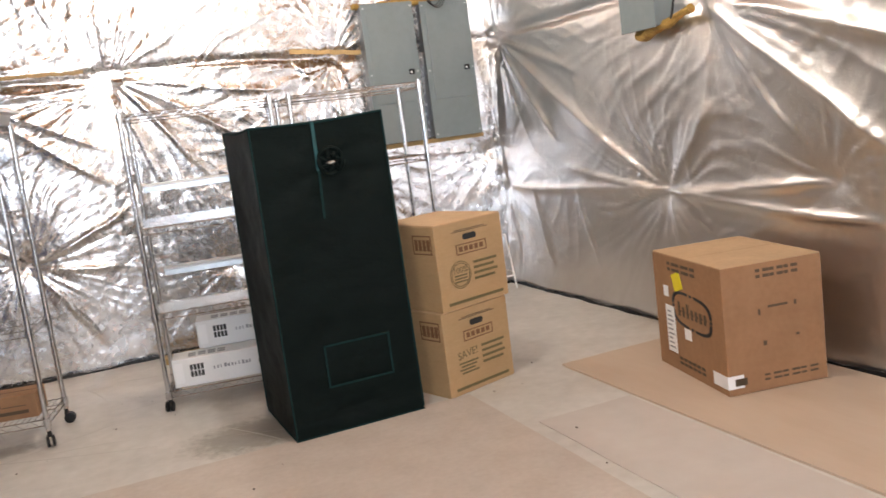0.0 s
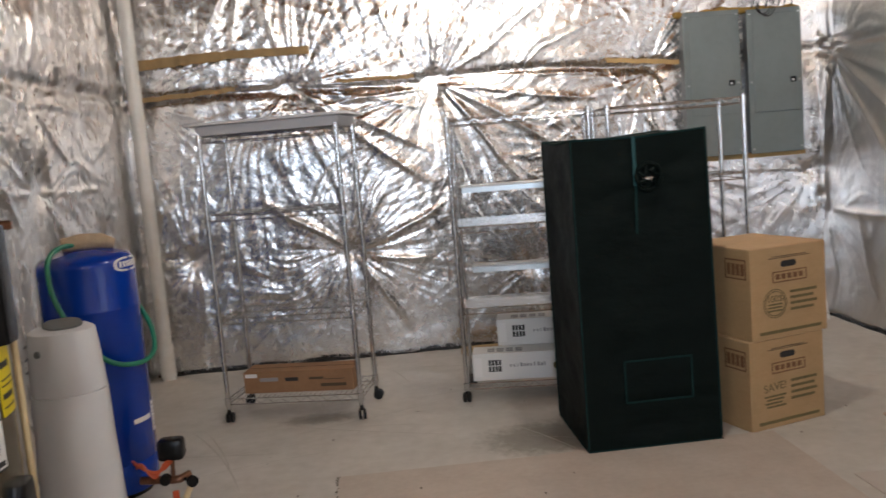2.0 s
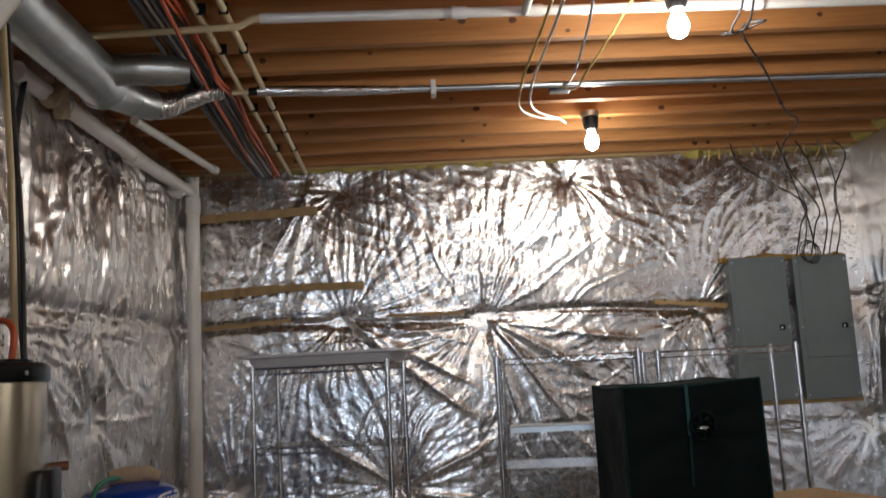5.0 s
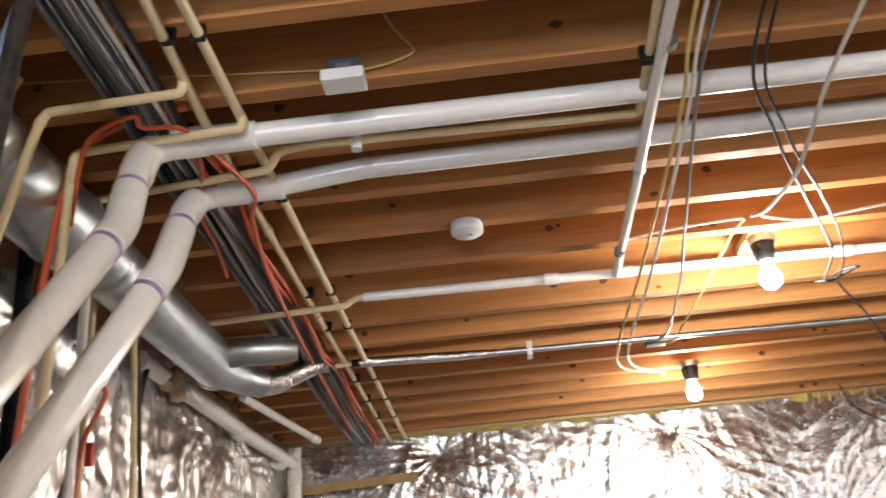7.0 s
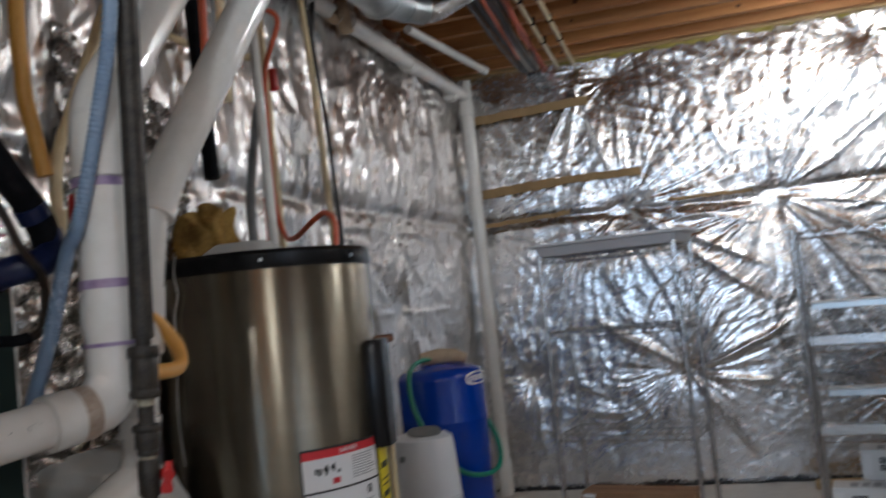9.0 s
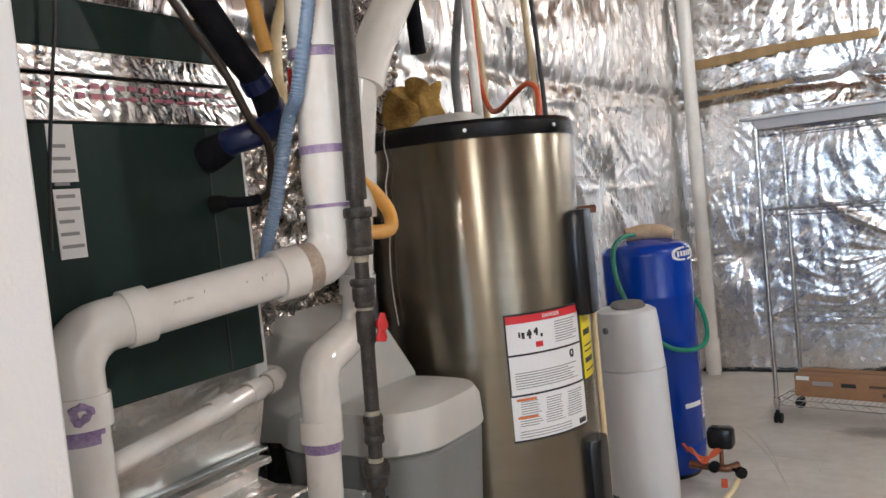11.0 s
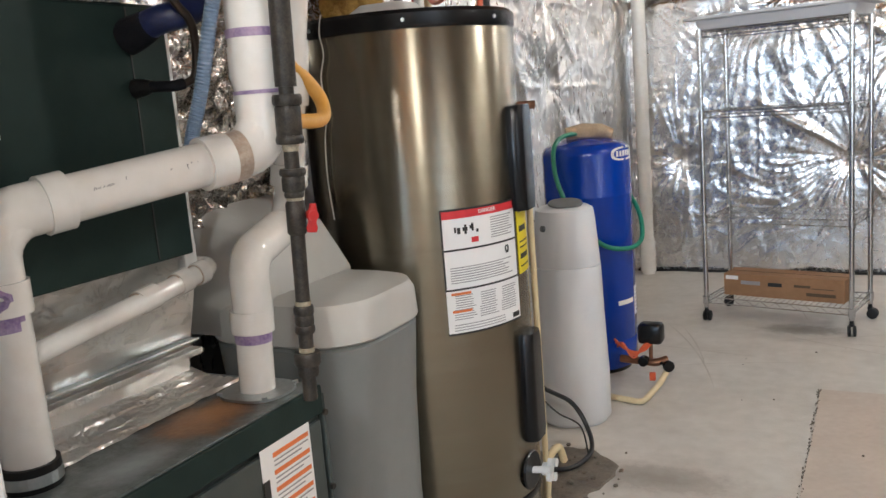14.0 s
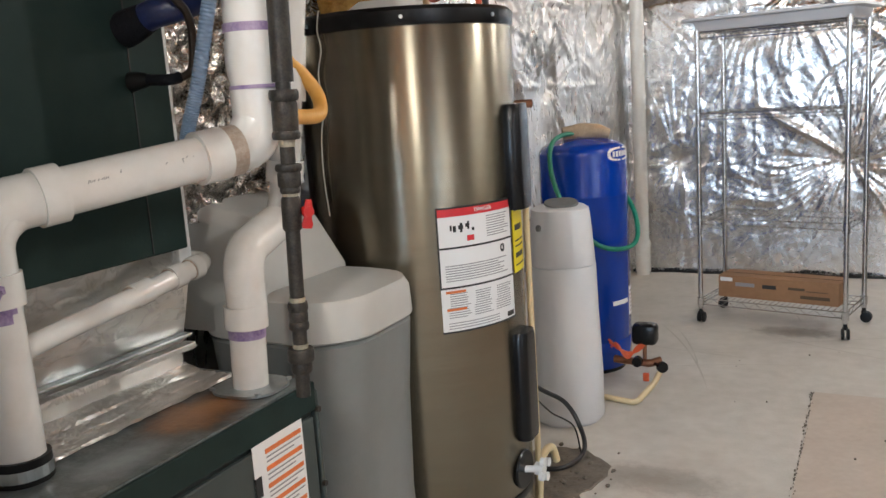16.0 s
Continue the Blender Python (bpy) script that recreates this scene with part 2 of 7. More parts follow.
M = dict(
    foil=foil_mat("foil"),
    foil_smooth=foil_mat("foil_smooth", rough=0.26, crumple=0.30, cell=8.0, stretch=(1, 1, 0.28)),
    foil_taut=foil_mat("foil_taut", rough=0.34, tint=(0.82, 0.81, 0.80), crumple=0.16, cell=6.0),
    duct_panel=foil_mat("duct_panel", rough=0.33, tint=(0.86, 0.87, 0.86), crumple=0.10, cell=9),
    bright_tape=foil_mat("bright_tape", rough=0.36, tint=(0.93, 0.93, 0.92), crumple=0.8, cell=34),
    line_brown=mat("brown_rubber_line", (0.035, 0.022, 0.014), 0.4, vary=0.5, scale=30),
    scuff=mat("floor_scuff", (0.53, 0.50, 0.455), 0.6, color2=(0.44, 0.41, 0.365), scale=6),
    thread_tape=mat("thread_sealant", (0.42, 0.37, 0.27), 0.6, vary=0.5, scale=90),
    foil_tape=foil_mat("foil_tape", rough=0.2, crumple=0.45, cell=30),
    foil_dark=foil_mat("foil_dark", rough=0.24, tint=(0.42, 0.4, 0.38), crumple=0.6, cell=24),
    concrete=stain_or_sheen(stain_or_sheen(stain_or_sheen(mat("concrete", (0.63, 0.60, 0.555), 0.5, color2=(0.49, 0.46, 0.415), scale=2.1, bump=0.12, bump_scale=90, rough_vary=0.12), (1.74, 5.06, 0), (0.20, 0.10, 1), (0.24, 0.215, 0.18), (0.40, 0.37, 0.33), 2.0), (2.83, 4.42, 0), (0.30, 0.22, 1), (0.24, 0.22, 0.185), (0.34, 0.315, 0.275), 9.0), (1.45, 3.22, 0), (0.26, 0.11, 1), (0.33, 0.30, 0.26), (0.47, 0.44, 0.40), 5.0),
    paper=mat("floor_paper", (0.565, 0.495, 0.435), 0.7, color2=(0.49, 0.42, 0.36), scale=5.5, bump=0.06, bump_scale=30),
    paper_pale=mat("pale_floor_paper", (0.57, 0.52, 0.475), 0.65, color2=(0.52, 0.465, 0.42), scale=1.6, bump=0.06, bump_scale=30),
    ply=mat("plywood", (0.54, 0.43, 0.33), 0.6, color2=(0.49, 0.375, 0.275), scale=2.0, stretch=(1, 0.25, 1), bump=0.08, bump_scale=60),
    joist=mat("joist_wood", (0.55, 0.255, 0.084), 0.62, color2=(0.37, 0.148, 0.044), scale=2.2, stretch=(0.35, 6, 6), bump=0.1, bump_scale=30, random_vary=0.22),
    deck=mat("subfloor_board", (0.26, 0.15, 0.075), 0.75, color2=(0.17, 0.095, 0.05), scale=9, bump=0.1),
    knot=mat("wood_knot", (0.13, 0.055, 0.025), 0.6, vary=0.4, scale=60),
    wool=mat("glass_wool", (0.52, 0.42, 0.12), 0.95, color2=(0.33, 0.26, 0.06), scale=14, bump=0.9, bump_scale=50),
    wool_old=mat("old_glass_wool", (0.52, 0.33, 0.085), 0.95, color2=(0.27, 0.15, 0.04), scale=14, bump=0.9, bump_scale=50),
    card=mat("cardboard", (0.43, 0.285, 0.145), 0.72, color2=(0.37, 0.24, 0.118), scale=5, stretch=(1, 1, 3), bump=0.05, bump_scale=120),
    card_dark=mat("cardboard_brown", (0.315, 0.17, 0.083), 0.7, color2=(0.255, 0.132, 0.062), scale=5, bump=0.05, bump_scale=120),
    card_top=mat("cardboard_flap", (0.55, 0.37, 0.21), 0.72, vary=0.15, scale=6, bump=0.05, bump_scale=120),
    ink=mat("box_print", (0.10, 0.065, 0.035), 0.7, vary=0.3, scale=60),
    ink_green=mat("green_print", (0.16, 0.125, 0.05), 0.7, vary=0.3, scale=60),
    ink_orange=mat("orange_print", (0.20, 0.095, 0.04), 0.7, vary=0.3, scale=60),
    tent=mat("tent_cloth", (0.0026, 0.0068, 0.0058), 0.6, color2=(0.0017, 0.0045, 0.0038), scale=9, stretch=(1, 1, 2.2), bump=0.9, bump_scale=5, spec=0.10),
    teal=mat("teal_trim", (0.0, 0.065, 0.07), 0.6, vary=0.3, scale=40),
    seam=mat("tent_seam", (0.010, 0.033, 0.032), 0.8, vary=0.3, scale=40, spec=0.1),
    chrome=mat("chrome_wire", (0.62, 0.61, 0.60), 0.22, 1.0, vary=0.12, scale=20, rough_vary=0.06),
    galv=mat("galvanised_sheet", (0.60, 0.64, 0.655), 0.36, 1.0, color2=(0.45, 0.49, 0.505), scale=14, bump=0.05, bump_scale=12, rough_vary=0.1),
    rubber=mat("black_rubber", (0.010, 0.0095, 0.0095), 0.45, spec=0.3, vary=0.3, scale=30),
    panel=mat("panel_grey", (0.195, 0.232, 0.24), 0.45, color2=(0.172, 0.205, 0.212), scale=4, bump=0.03, bump_scale=180),
    panel_dark=mat("panel_recess", (0.10, 0.11, 0.115), 0.5, vary=0.2, scale=20),
    pvc=mat("white_pvc", (0.82, 0.805, 0.78), 0.17, color2=(0.73, 0.71, 0.67), scale=5, bump=0.03, bump_scale=40, coat=0.35, rough_vary=0.07),
    cpvc=mat("cream_cpvc", (0.73, 0.61, 0.37), 0.36, color2=(0.64, 0.51, 0.30), scale=7, coat=0.05),
    primer=mat("purple_primer", (0.20, 0.13, 0.30), 0.45, color2=(0.42, 0.33, 0.48), scale=28),
    brown_glue=mat("brown_stain", (0.33, 0.24, 0.18), 0.4, color2=(0.50, 0.43, 0.36), scale=30),
    iron=mat("black_iron", (0.014, 0.0135, 0.013), 0.42, color2=(0.058, 0.048, 0.038), scale=40, bump=0.15, bump_scale=130, rough_vary=0.1, spec=0.28),
    red=mat("red_plastic", (0.50, 0.018, 0.016), 0.4, vary=0.2, scale=30),
    pex=mat("orange_pex", (0.62, 0.105, 0.035), 0.4, vary=0.15, scale=20),
    yellow=mat("yellow_hose", (0.78, 0.42, 0.09), 0.42, color2=(0.70, 0.34, 0.06), scale=18),
    blue_hose=mat("blue_hose", (0.27, 0.37, 0.52), 0.42, color2=(0.20, 0.29, 0.43), scale=18),
    foam=mat("black_foam", (0.011, 0.0115, 0.015), 0.85, vary=0.4, scale=30, bump=0.3, bump_scale=120, spec=0.15),
    blue_tape=mat("blue_tape", (0.006, 0.016, 0.085), 0.38, vary=0.4, scale=40, bump=0.2, bump_scale=50),
    copper=mat("copper_tube", (0.30, 0.15, 0.09), 0.35, 0.9, vary=0.4, scale=20),
    steel=mat("brushed_steel", (0.255, 0.228, 0.175), 0.27, 0.95, color2=(0.225, 0.20, 0.152), scale=3, stretch=(1, 1, 14), bump=0.02, bump_scale=80),
    black=mat("black_plastic", (0.008, 0.008, 0.009), 0.26, spec=0.3, vary=0.3, scale=30),
    label=mat("white_label", (0.80, 0.80, 0.80), 0.4, vary=0.03, scale=10),
    grey_ink=mat("grey_ink", (0.30, 0.30, 0.31), 0.5, vary=0.1, scale=50),
    black_ink=mat("black_ink", (0.02, 0.02, 0.02), 0.5, vary=0.1, scale=50),
    red_ink=mat("red_ink", (0.62, 0.03, 0.04), 0.45, vary=0.1, scale=50),
    orange_ink=mat("orange_ink", (0.72, 0.19, 0.05), 0.5, vary=0.1, scale=50),
    yellow_label=mat("yellow_label", (0.80, 0.66, 0.01), 0.45, vary=0.05, scale=20),
    softener=mat("softener_white", (0.70, 0.71, 0.73), 0.33, color2=(0.66, 0.665, 0.69), scale=3, coat=0.15),
    brine=mat("brine_grey", (0.225, 0.235, 0.235), 0.42, color2=(0.20, 0.21, 0.21), scale=4, bump=0.04, bump_scale=150),
    lid=mat("lid_offwhite", (0.56, 0.555, 0.53), 0.4, color2=(0.52, 0.51, 0.49), scale=4, bump=0.03, bump_scale=150),
    tank_blue=mat("tank_blue", (0.001, 0.040, 0.36), 0.20, color2=(0.001, 0.034, 0.31), scale=4, spec=0.38, coat=0.1, rough_vary=0.04),
    green=mat("green_hose", (0.012, 0.22, 0.13), 0.42, vary=0.2, scale=30),
    burlap=mat("tan_foam", (0.50, 0.38, 0.26), 0.9, vary=0.3, scale=24, bump=0.4),
    furnace=mat("furnace_paint", (0.048, 0.060, 0.058), 0.4, color2=(0.040, 0.051, 0.049), scale=4, bump=0.03, bump_scale=160, rough_vary=0.06),
    furnace_dark=mat("coil_case_paint", (0.021, 0.036, 0.0325), 0.45, color2=(0.016, 0.028, 0.0255), scale=3, bump=0.03, bump_scale=140, spec=0.12),
    # second patch: pale scuffs, with the top's cloudy reflection put into the colour
    top_sheet=stain_or_sheen(stain_or_sheen(mat("furnace_top", (0.055, 0.064, 0.064), 0.32, color2=(0.15, 0.165, 0.165), scale=30, bump=0.08, bump_scale=70, rough_vary=0.1), (1.095, 1.600, 0.80), (0.075, 0.135, 1), (0.33, 0.15, 0.05), (0.05, 0.026, 0.016)), (1.12, 1.40, 0.80), (0.05, 0.10, 1), (0.26, 0.28, 0.29), (0.09, 0.10, 0.10), 4.0),
    plastic_film=clear("plastic_film", 0.22, 0.07),
    liner=clear("clear_liner", 0.38, 0.22),
    tray=mat("white_tray", (0.66, 0.66, 0.68), 0.35, vary=0.05, scale=6, coat=0.1),
    white=mat("white_plastic", (0.74, 0.74, 0.73), 0.4, vary=0.05, scale=8),
    wall_paint=mat("white_wall_paint", (0.74, 0.74, 0.74), 0.6, vary=0.04, scale=5, bump=0.06, bump_scale=180),
    romex=mat("yellow_cable", (0.68, 0.50, 0.16), 0.5, vary=0.2, scale=20),
    romex_white=mat("white_cable", (0.70, 0.67, 0.60), 0.45, vary=0.12, scale=20),
    cable_black=mat("black_cable", (0.02, 0.02, 0.022), 0.45, vary=0.3, scale=20),
    cable_grey=mat("grey_cable", (0.16, 0.165, 0.17), 0.45, vary=0.3, scale=20),
    wood=mat("pine_batten", (0.52, 0.36, 0.16), 0.6, color2=(0.42, 0.27, 0.11), scale=4, stretch=(0.4, 4, 4)),
    stripcard=mat("cardboard_strip", (0.40, 0.265, 0.125), 0.75, vary=0.2, scale=8),
    grime=mat("drain_mud", (0.10, 0.085, 0.068), 0.6, color2=(0.19, 0.16, 0.125), scale=16, bump=0.5, bump_scale=40),
    pink_ink=mat("faded_red_ink", (0.55, 0.20, 0.26), 0.4, vary=0.3, scale=60),
    led=mat("light_bar", (0.72, 0.73, 0.73), 0.3, vary=0.05, scale=8),
)

# brushed round the jacket, so that highlights run up and down
_n = M["steel"].node_tree.nodes
_t = _n.new("ShaderNodeTangent")
_t.direction_type, _t.axis = "RADIAL", "Z"
M["steel"].node_tree.links.new(_t.outputs[0], _n["Principled BSDF"].inputs["Tangent"])
_n["Principled BSDF"].inputs["Anisotropic"].default_value = 0.8
_n["Principled BSDF"].inputs["Anisotropic Rotation"].default_value = 0.25


# ---- mesh helpers ----
def put(name, bm, material, parent=None, smooth=False, bevel=0.0):
    """One mesh object out of a bmesh."""
    bmesh.ops.recalc_face_normals(bm, faces=bm.faces)
    me = bpy.data.meshes.new(name)
    bm.to_mesh(me)
    bm.free()
    for m in (material if isinstance(material, (list, tuple)) else [material]):
        me.materials.append(M[m] if isinstance(m, str) else m)
    if smooth:
        me.polygons.foreach_set("use_smooth", [True] * len(me.polygons))
        me.set_sharp_from_angle(angle=radians(38))
    ob = new(name, me)
    if parent:
        ob.parent = parent
    return ob


def part(name, bm, material, parent, label="", smooth=False):
    ob = put(name, bm, material, parent, smooth)
    return tagged(ob, label) if label else ob


def thing(name, m, label, category, group="", kind=""):
    """An Empty at a thing's base."""
    ob = new(name)
    ob.empty_display_size = 0.1
    ob.matrix_world = m
    return tagged(ob, label, category, group, kind)


def box(bm, lo, hi, bevel=0.0, m=None):
    x0, y0, z0 = lo
    x1, y1, z1 = hi
    r = bmesh.ops.create_cube(bm, size=1, matrix=Matrix.Translation(((x0 + x1) / 2, (y0 + y1) / 2, (z0 + z1) / 2)) @ Matrix.Diagonal((x1 - x0, y1 - y0, z1 - z0, 1)))
    vs = r["verts"]
    if bevel:
        es = list({e for v in vs for e in v.link_edges})
        res = bmesh.ops.bevel(bm, geom=es, offset=bevel, segments=2, affect="EDGES", profile=0.5)
        vs = list({v for f in res["faces"] for v in f.verts} | {v for v in vs if v.is_valid})
    if m is not None:
        bmesh.ops.transform(bm, matrix=m, verts=vs)
    return bm


def B(lo, hi, bevel=0.0, m=None):
    return box(bmesh.new(), lo, hi, bevel, m)


def tube(bm, pts, r, seg=12, bend=0.0, cap=True, closed=False):
    """A pipe along points; bend rounds its corners; r is one radius or one for each point given (then without bend)."""
    pts = [Vector(p) for p in pts]
    rs = list(r) if isinstance(r, (list, tuple)) else None
    if bend and len(pts) > 2:
        out = [pts[0]]
        for a, b, c in zip(pts, pts[1:], pts[2:]):
            d1, d2 = (a - b), (c - b)
            k = min(bend, d1.length * 0.48, d2.length * 0.48)
            p1, p2 = b + d1.normalized() * k, b + d2.normalized() * k
            for i in range(7):
                t = i / 6
                out.append((1 - t) ** 2 * p1 + 2 * t * (1 - t) * b + t * t * p2)
        out.append(pts[-1])
        pts = out
    n = len(pts)
    rings = []
    prev = None
    for i, p in enumerate(pts):
        if closed:
            d = (pts[(i + 1) % n] - pts[i - 1]).normalized()
        else:
            d = (pts[min(i + 1, n - 1)] - pts[max(i - 1, 0)]).normalized()
        if prev is None:
            u = d.orthogonal().normalized()
        else:
            u = (prev - d * prev.dot(d)).normalized()
        prev = u
        w = d.cross(u)
        rad = rs[i] if rs else r
        rings.append([bm.verts.new(p + (u * math.cos(2 * math.pi * k / seg) + w * math.sin(2 * math.pi * k / seg)) * rad) for k in range(seg)])
    pairs = list(zip(rings, rings[1:])) + ([(rings[-1], rings[0])] if closed else [])
    for a, b in pairs:
        for k in range(seg):
            bm.faces.new((a[k], a[(k + 1) % seg], b[(k + 1) % seg], b[k]))
    if cap and not closed:
        bm.faces.new(rings[0][::-1])
        bm.faces.new(rings[-1])
    return bm


def T(pts, r, seg=12, bend=0.0, **k):
    return tube(bmesh.new(), pts, r, seg, bend, **k)


def curve(pts, n=8):
    """Points of a smooth line through pts."""
    pts = [Vector(p) for p in pts]
    out = []
    for i in range(len(pts) - 1):
        p0, p1, p2, p3 = pts[max(i - 1, 0)], pts[i], pts[i + 1], pts[min(i + 2, len(pts) - 1)]
        for k in range(n):
            t = k / n
            out.append(0.5 * ((2 * p1) + (p2 - p0) * t + (2 * p0 - 5 * p1 + 4 * p2 - p3) * t * t + (3 * p1 - p0 - 3 * p2 + p3) * t ** 3))
    return out + [pts[-1]]


def lathe(bm, prof, seg=40, c=(0, 0)):
    """A solid of revolution about a vertical line; prof: (radius, z) from the bottom up."""
    rings = []
    for r, z in prof:
        rings.append([bm.verts.new((c[0] + r * math.cos(2 * math.pi * k / seg), c[1] + r * math.sin(2 * math.pi * k / seg), z)) for k in range(seg)])
    for a, b in zip(rings, rings[1:]):
        for k in range(seg):
            bm.faces.new((a[k], a[(k + 1) % seg], b[(k + 1) % seg], b[k]))
    bm.faces.new(rings[0][::-1])
    bm.faces.new(rings[-1])
    return bm


def Lz(prof, seg=40, c=(0, 0)):
    return lathe(bmesh.new(), prof, seg, c)


def loft(bm, rings):
    """Joins rings of points, of equal count, into a closed skin."""
    vr = [[bm.verts.new(p) for p in ring] for ring in rings]
    k = len(vr[0])
    for a, b in zip(vr, vr[1:]):
        for i in range(k):
            bm.faces.new((a[i], a[(i + 1) % k], b[(i + 1) % k], b[i]))
    bm.faces.new(vr[0][::-1])
    bm.faces.new(vr[-1])
    return bm


def rrect(w, d, r, z, n=6, cx=0, cy=0):
    """A rounded rectangle at height z."""
    out = []
    for sx, sy, a0 in ((1, 1, 0), (-1, 1, 90), (-1, -1, 180), (1, -1, 270)):
        for i in range(n + 1):
            a = radians(a0 + 90 * i / n)
            out.append((cx + sx * (w / 2 - r) + r * math.cos(a), cy + sy * (d / 2 - r) + r * math.sin(a), z))
    return out


def quad(bm, o, u, v, a0, a1, b0, b1, lift=0.0015, n=None):
    """A thin flat plate on a surface with origin o and unit axes u, v: from a0 to a1 along u and b0 to b1 along v."""
    o, u, v = Vector(o), Vector(u), Vector(v)
    w = Vector(n) if n is not None else u.cross(v)
    lo = [bm.verts.new(o + u * a + v * b) for a, b in ((a0, b0), (a1, b0), (a1, b1), (a0, b1))]
    hi = [bm.verts.new(p.co + w * lift) for p in lo]
    bm.faces.new(hi)
    for i in range(4):
        bm.faces.new((lo[i], lo[(i + 1) % 4], hi[(i + 1) % 4], hi[i]))
    return bm


def letters(text, size, m, material, parent, name="lettering", squash=1.0):
    """Raised letters in the built-in font, as a mesh."""
    cu = bpy.data.curves.new(name, "FONT")
    cu.body, cu.size, cu.extrude, cu.align_x, cu.align_y = text, size, 0.0006, "CENTER", "CENTER"
    tmp = bpy.data.objects.new(name, cu)
    me = bpy.data.meshes.new_from_object(tmp)
    bpy.data.objects.remove(tmp)
    bpy.data.curves.remove(cu)
    me.name = name
    me.materials.clear()
    me.materials.append(M[material])
    ob = new(name, me)
    ob.parent = parent
    ob.matrix_local = m @ Matrix.Diagonal((squash, 1, 1, 1))
    return ob


def on_face(o, u, v):
    """The pose whose x runs along u and y along v, at o."""
    u, v = Vector(u).normalized(), Vector(v).normalized()
    w = u.cross(v)
    m = Matrix((u, v, w)).transposed().to_4x4()
    m.translation = o
    return m


# ---- structure ----
XL, XR, YB, YF, ZC = 0.55, 5.22, -3.0, 6.40, 2.85   # left, right, rear and far wall, underside of the joists


def value_noise(x, y, seed):
    """Smooth noise in -1..1 on arrays."""
    rng = np.random.RandomState(seed)
    tab = rng.rand(64, 64) * 2 - 1
    xi, yi = np.floor(x).astype(int), np.floor(y).astype(int)
    fx, fy = x - xi, y - yi
    fx, fy = fx * fx * (3 - 2 * fx), fy * fy * (3 - 2 * fy)
    g = lambda a, b: tab[a % 64, b % 64]
    return (g(xi, yi) * (1 - fx) + g(xi + 1, yi) * fx) * (1 - fy) + (g(xi, yi + 1) * (1 - fx) + g(xi + 1, yi + 1) * fx) * fy


def ridged(n):
    return 1 - np.abs(n) * 2


def foil_sheet(name, o, u, n, width, z0, z1, pins, seed, label, step=0.0125, drape=None, holes=(), material="foil", fine=1.0, bold=1.0, calm=None, ties=(), crinkle=None):
    """A draped, crumpled foil blanket: u runs along the wall, n into the room. pins: (along, height, pull, folds, reach)."""
    nu, nv = int(width / step) + 1, int((z1 - z0) / step) + 1
    a, b = np.meshgrid(np.linspace(0, width, nu), np.linspace(z0, z1, nv), indexing="ij")
    wa = a + 0.10 * value_noise(a * 2.1, b * 2.1, seed + 1)
    wb = b + 0.10 * value_noise(a * 2.1 + 9, b * 2.1, seed + 2)
    d = 0.035 + 0.020 * value_noise(a * 1.2, b * 1.0, seed + 3)
    zone = np.clip(0.5 + 0.9 * value_noise(a * 1.1 + 5, b * 1.6, seed + 4), 0, 1)
    if calm:
        zone = zone * (1 - 0.75 * np.exp(-((b - calm[0]) / calm[1]) ** 4))
    d += fine * 0.0050 * zone * ridged(value_noise(wa * 6.5, wb * 6.5, seed + 5))
    d += fine * 0.0026 * (0.2 + 0.8 * zone) * ridged(value_noise(wa * 15, wb * 14, seed + 6))
    d += fine * 0.0009 * zone * ridged(value_noise(wa * 28, wb * 25, seed + 16))
    if drape is not None:
        k = np.clip((b - drape[0]) / 0.35, 0, 1) * np.clip((drape[1] - b) / 0.2, 0, 1)
        d += k * drape[2] * (0.0055 * ridged(value_noise(wa * (drape[3] if len(drape) > 3 else 9) + 0.6 * wb, wb * 1.7, seed + 7)) + 0.0030 / max(1, drape[2] * 0.6) * ridged(value_noise(wa * 26, wb * 6.5, seed + 8)))
    for i, (pa, pb, pull, folds, reach) in enumerate(pins):
        dx, dy = a - pa, b - pb
        r = np.sqrt(dx * dx + dy * dy) + 1e-6
        th = np.arctan2(dy, dx)
        warp = 0.25 * value_noise(r * 2.5 + i * 3, th * 1.0, seed + 20 + i)
        wave = value_noise((th + warp) * folds / (1.5 * bold) + 20, r * 0.9 + i, seed + 40 + i) + 0.5 * value_noise((th + warp) * folds / (0.7 * bold) + 20, r * 1.2 + i, seed + 60 + i)
        sharp = np.exp(-np.abs(wave) / 0.13) * (0.55 + 0.9 * value_noise(th * 2.3 + 7, r * 0.7, seed + 80 + i))
        d += bold * pull * (0.0125 * sharp + 0.0030 * ridged(wave * 0.7)) * np.exp(-r / (1.5 * reach)) * np.clip(r / 0.14, 0, 1)
        d -= pull * 0.045 * np.exp(-r / 0.10)
    for i, (a0, b0, a1, b1, height, half) in enumerate(ties):
        ex, ey = a1 - a0, b1 - b0
        ln = math.hypot(ex, ey)
        t = np.clip(((a - a0) * ex + (b - b0) * ey) / ln ** 2, -0.05, 1.05)
        bend = 0.018 * np.sin(3.1 * t + i) + 0.006 * value_noise(t * 7, t * 0 + i, seed + 90)
        s = ((a - a0) * ey - (b - b0) * ex) / ln + bend * np.clip(t * (1 - t) * 4, 0, 1)
        w = half * (0.45 + 1.1 * np.clip(t * (1 - t) * 4, 0, 1) * (0.7 + 0.4 * value_noise(t * 4, t * 0 + i + 5, seed + 91)))
        off = np.hypot(a - a0 - t * ex, b - b0 - t * ey)
        d += height * np.exp(-np.abs(s) / w) * np.exp(-np.maximum(0, off - np.abs(s)) / 0.05) * np.clip(t * 6 + 0.3, 0, 1) * np.clip((1 - t) * 5 + 0.2, 0, 1)
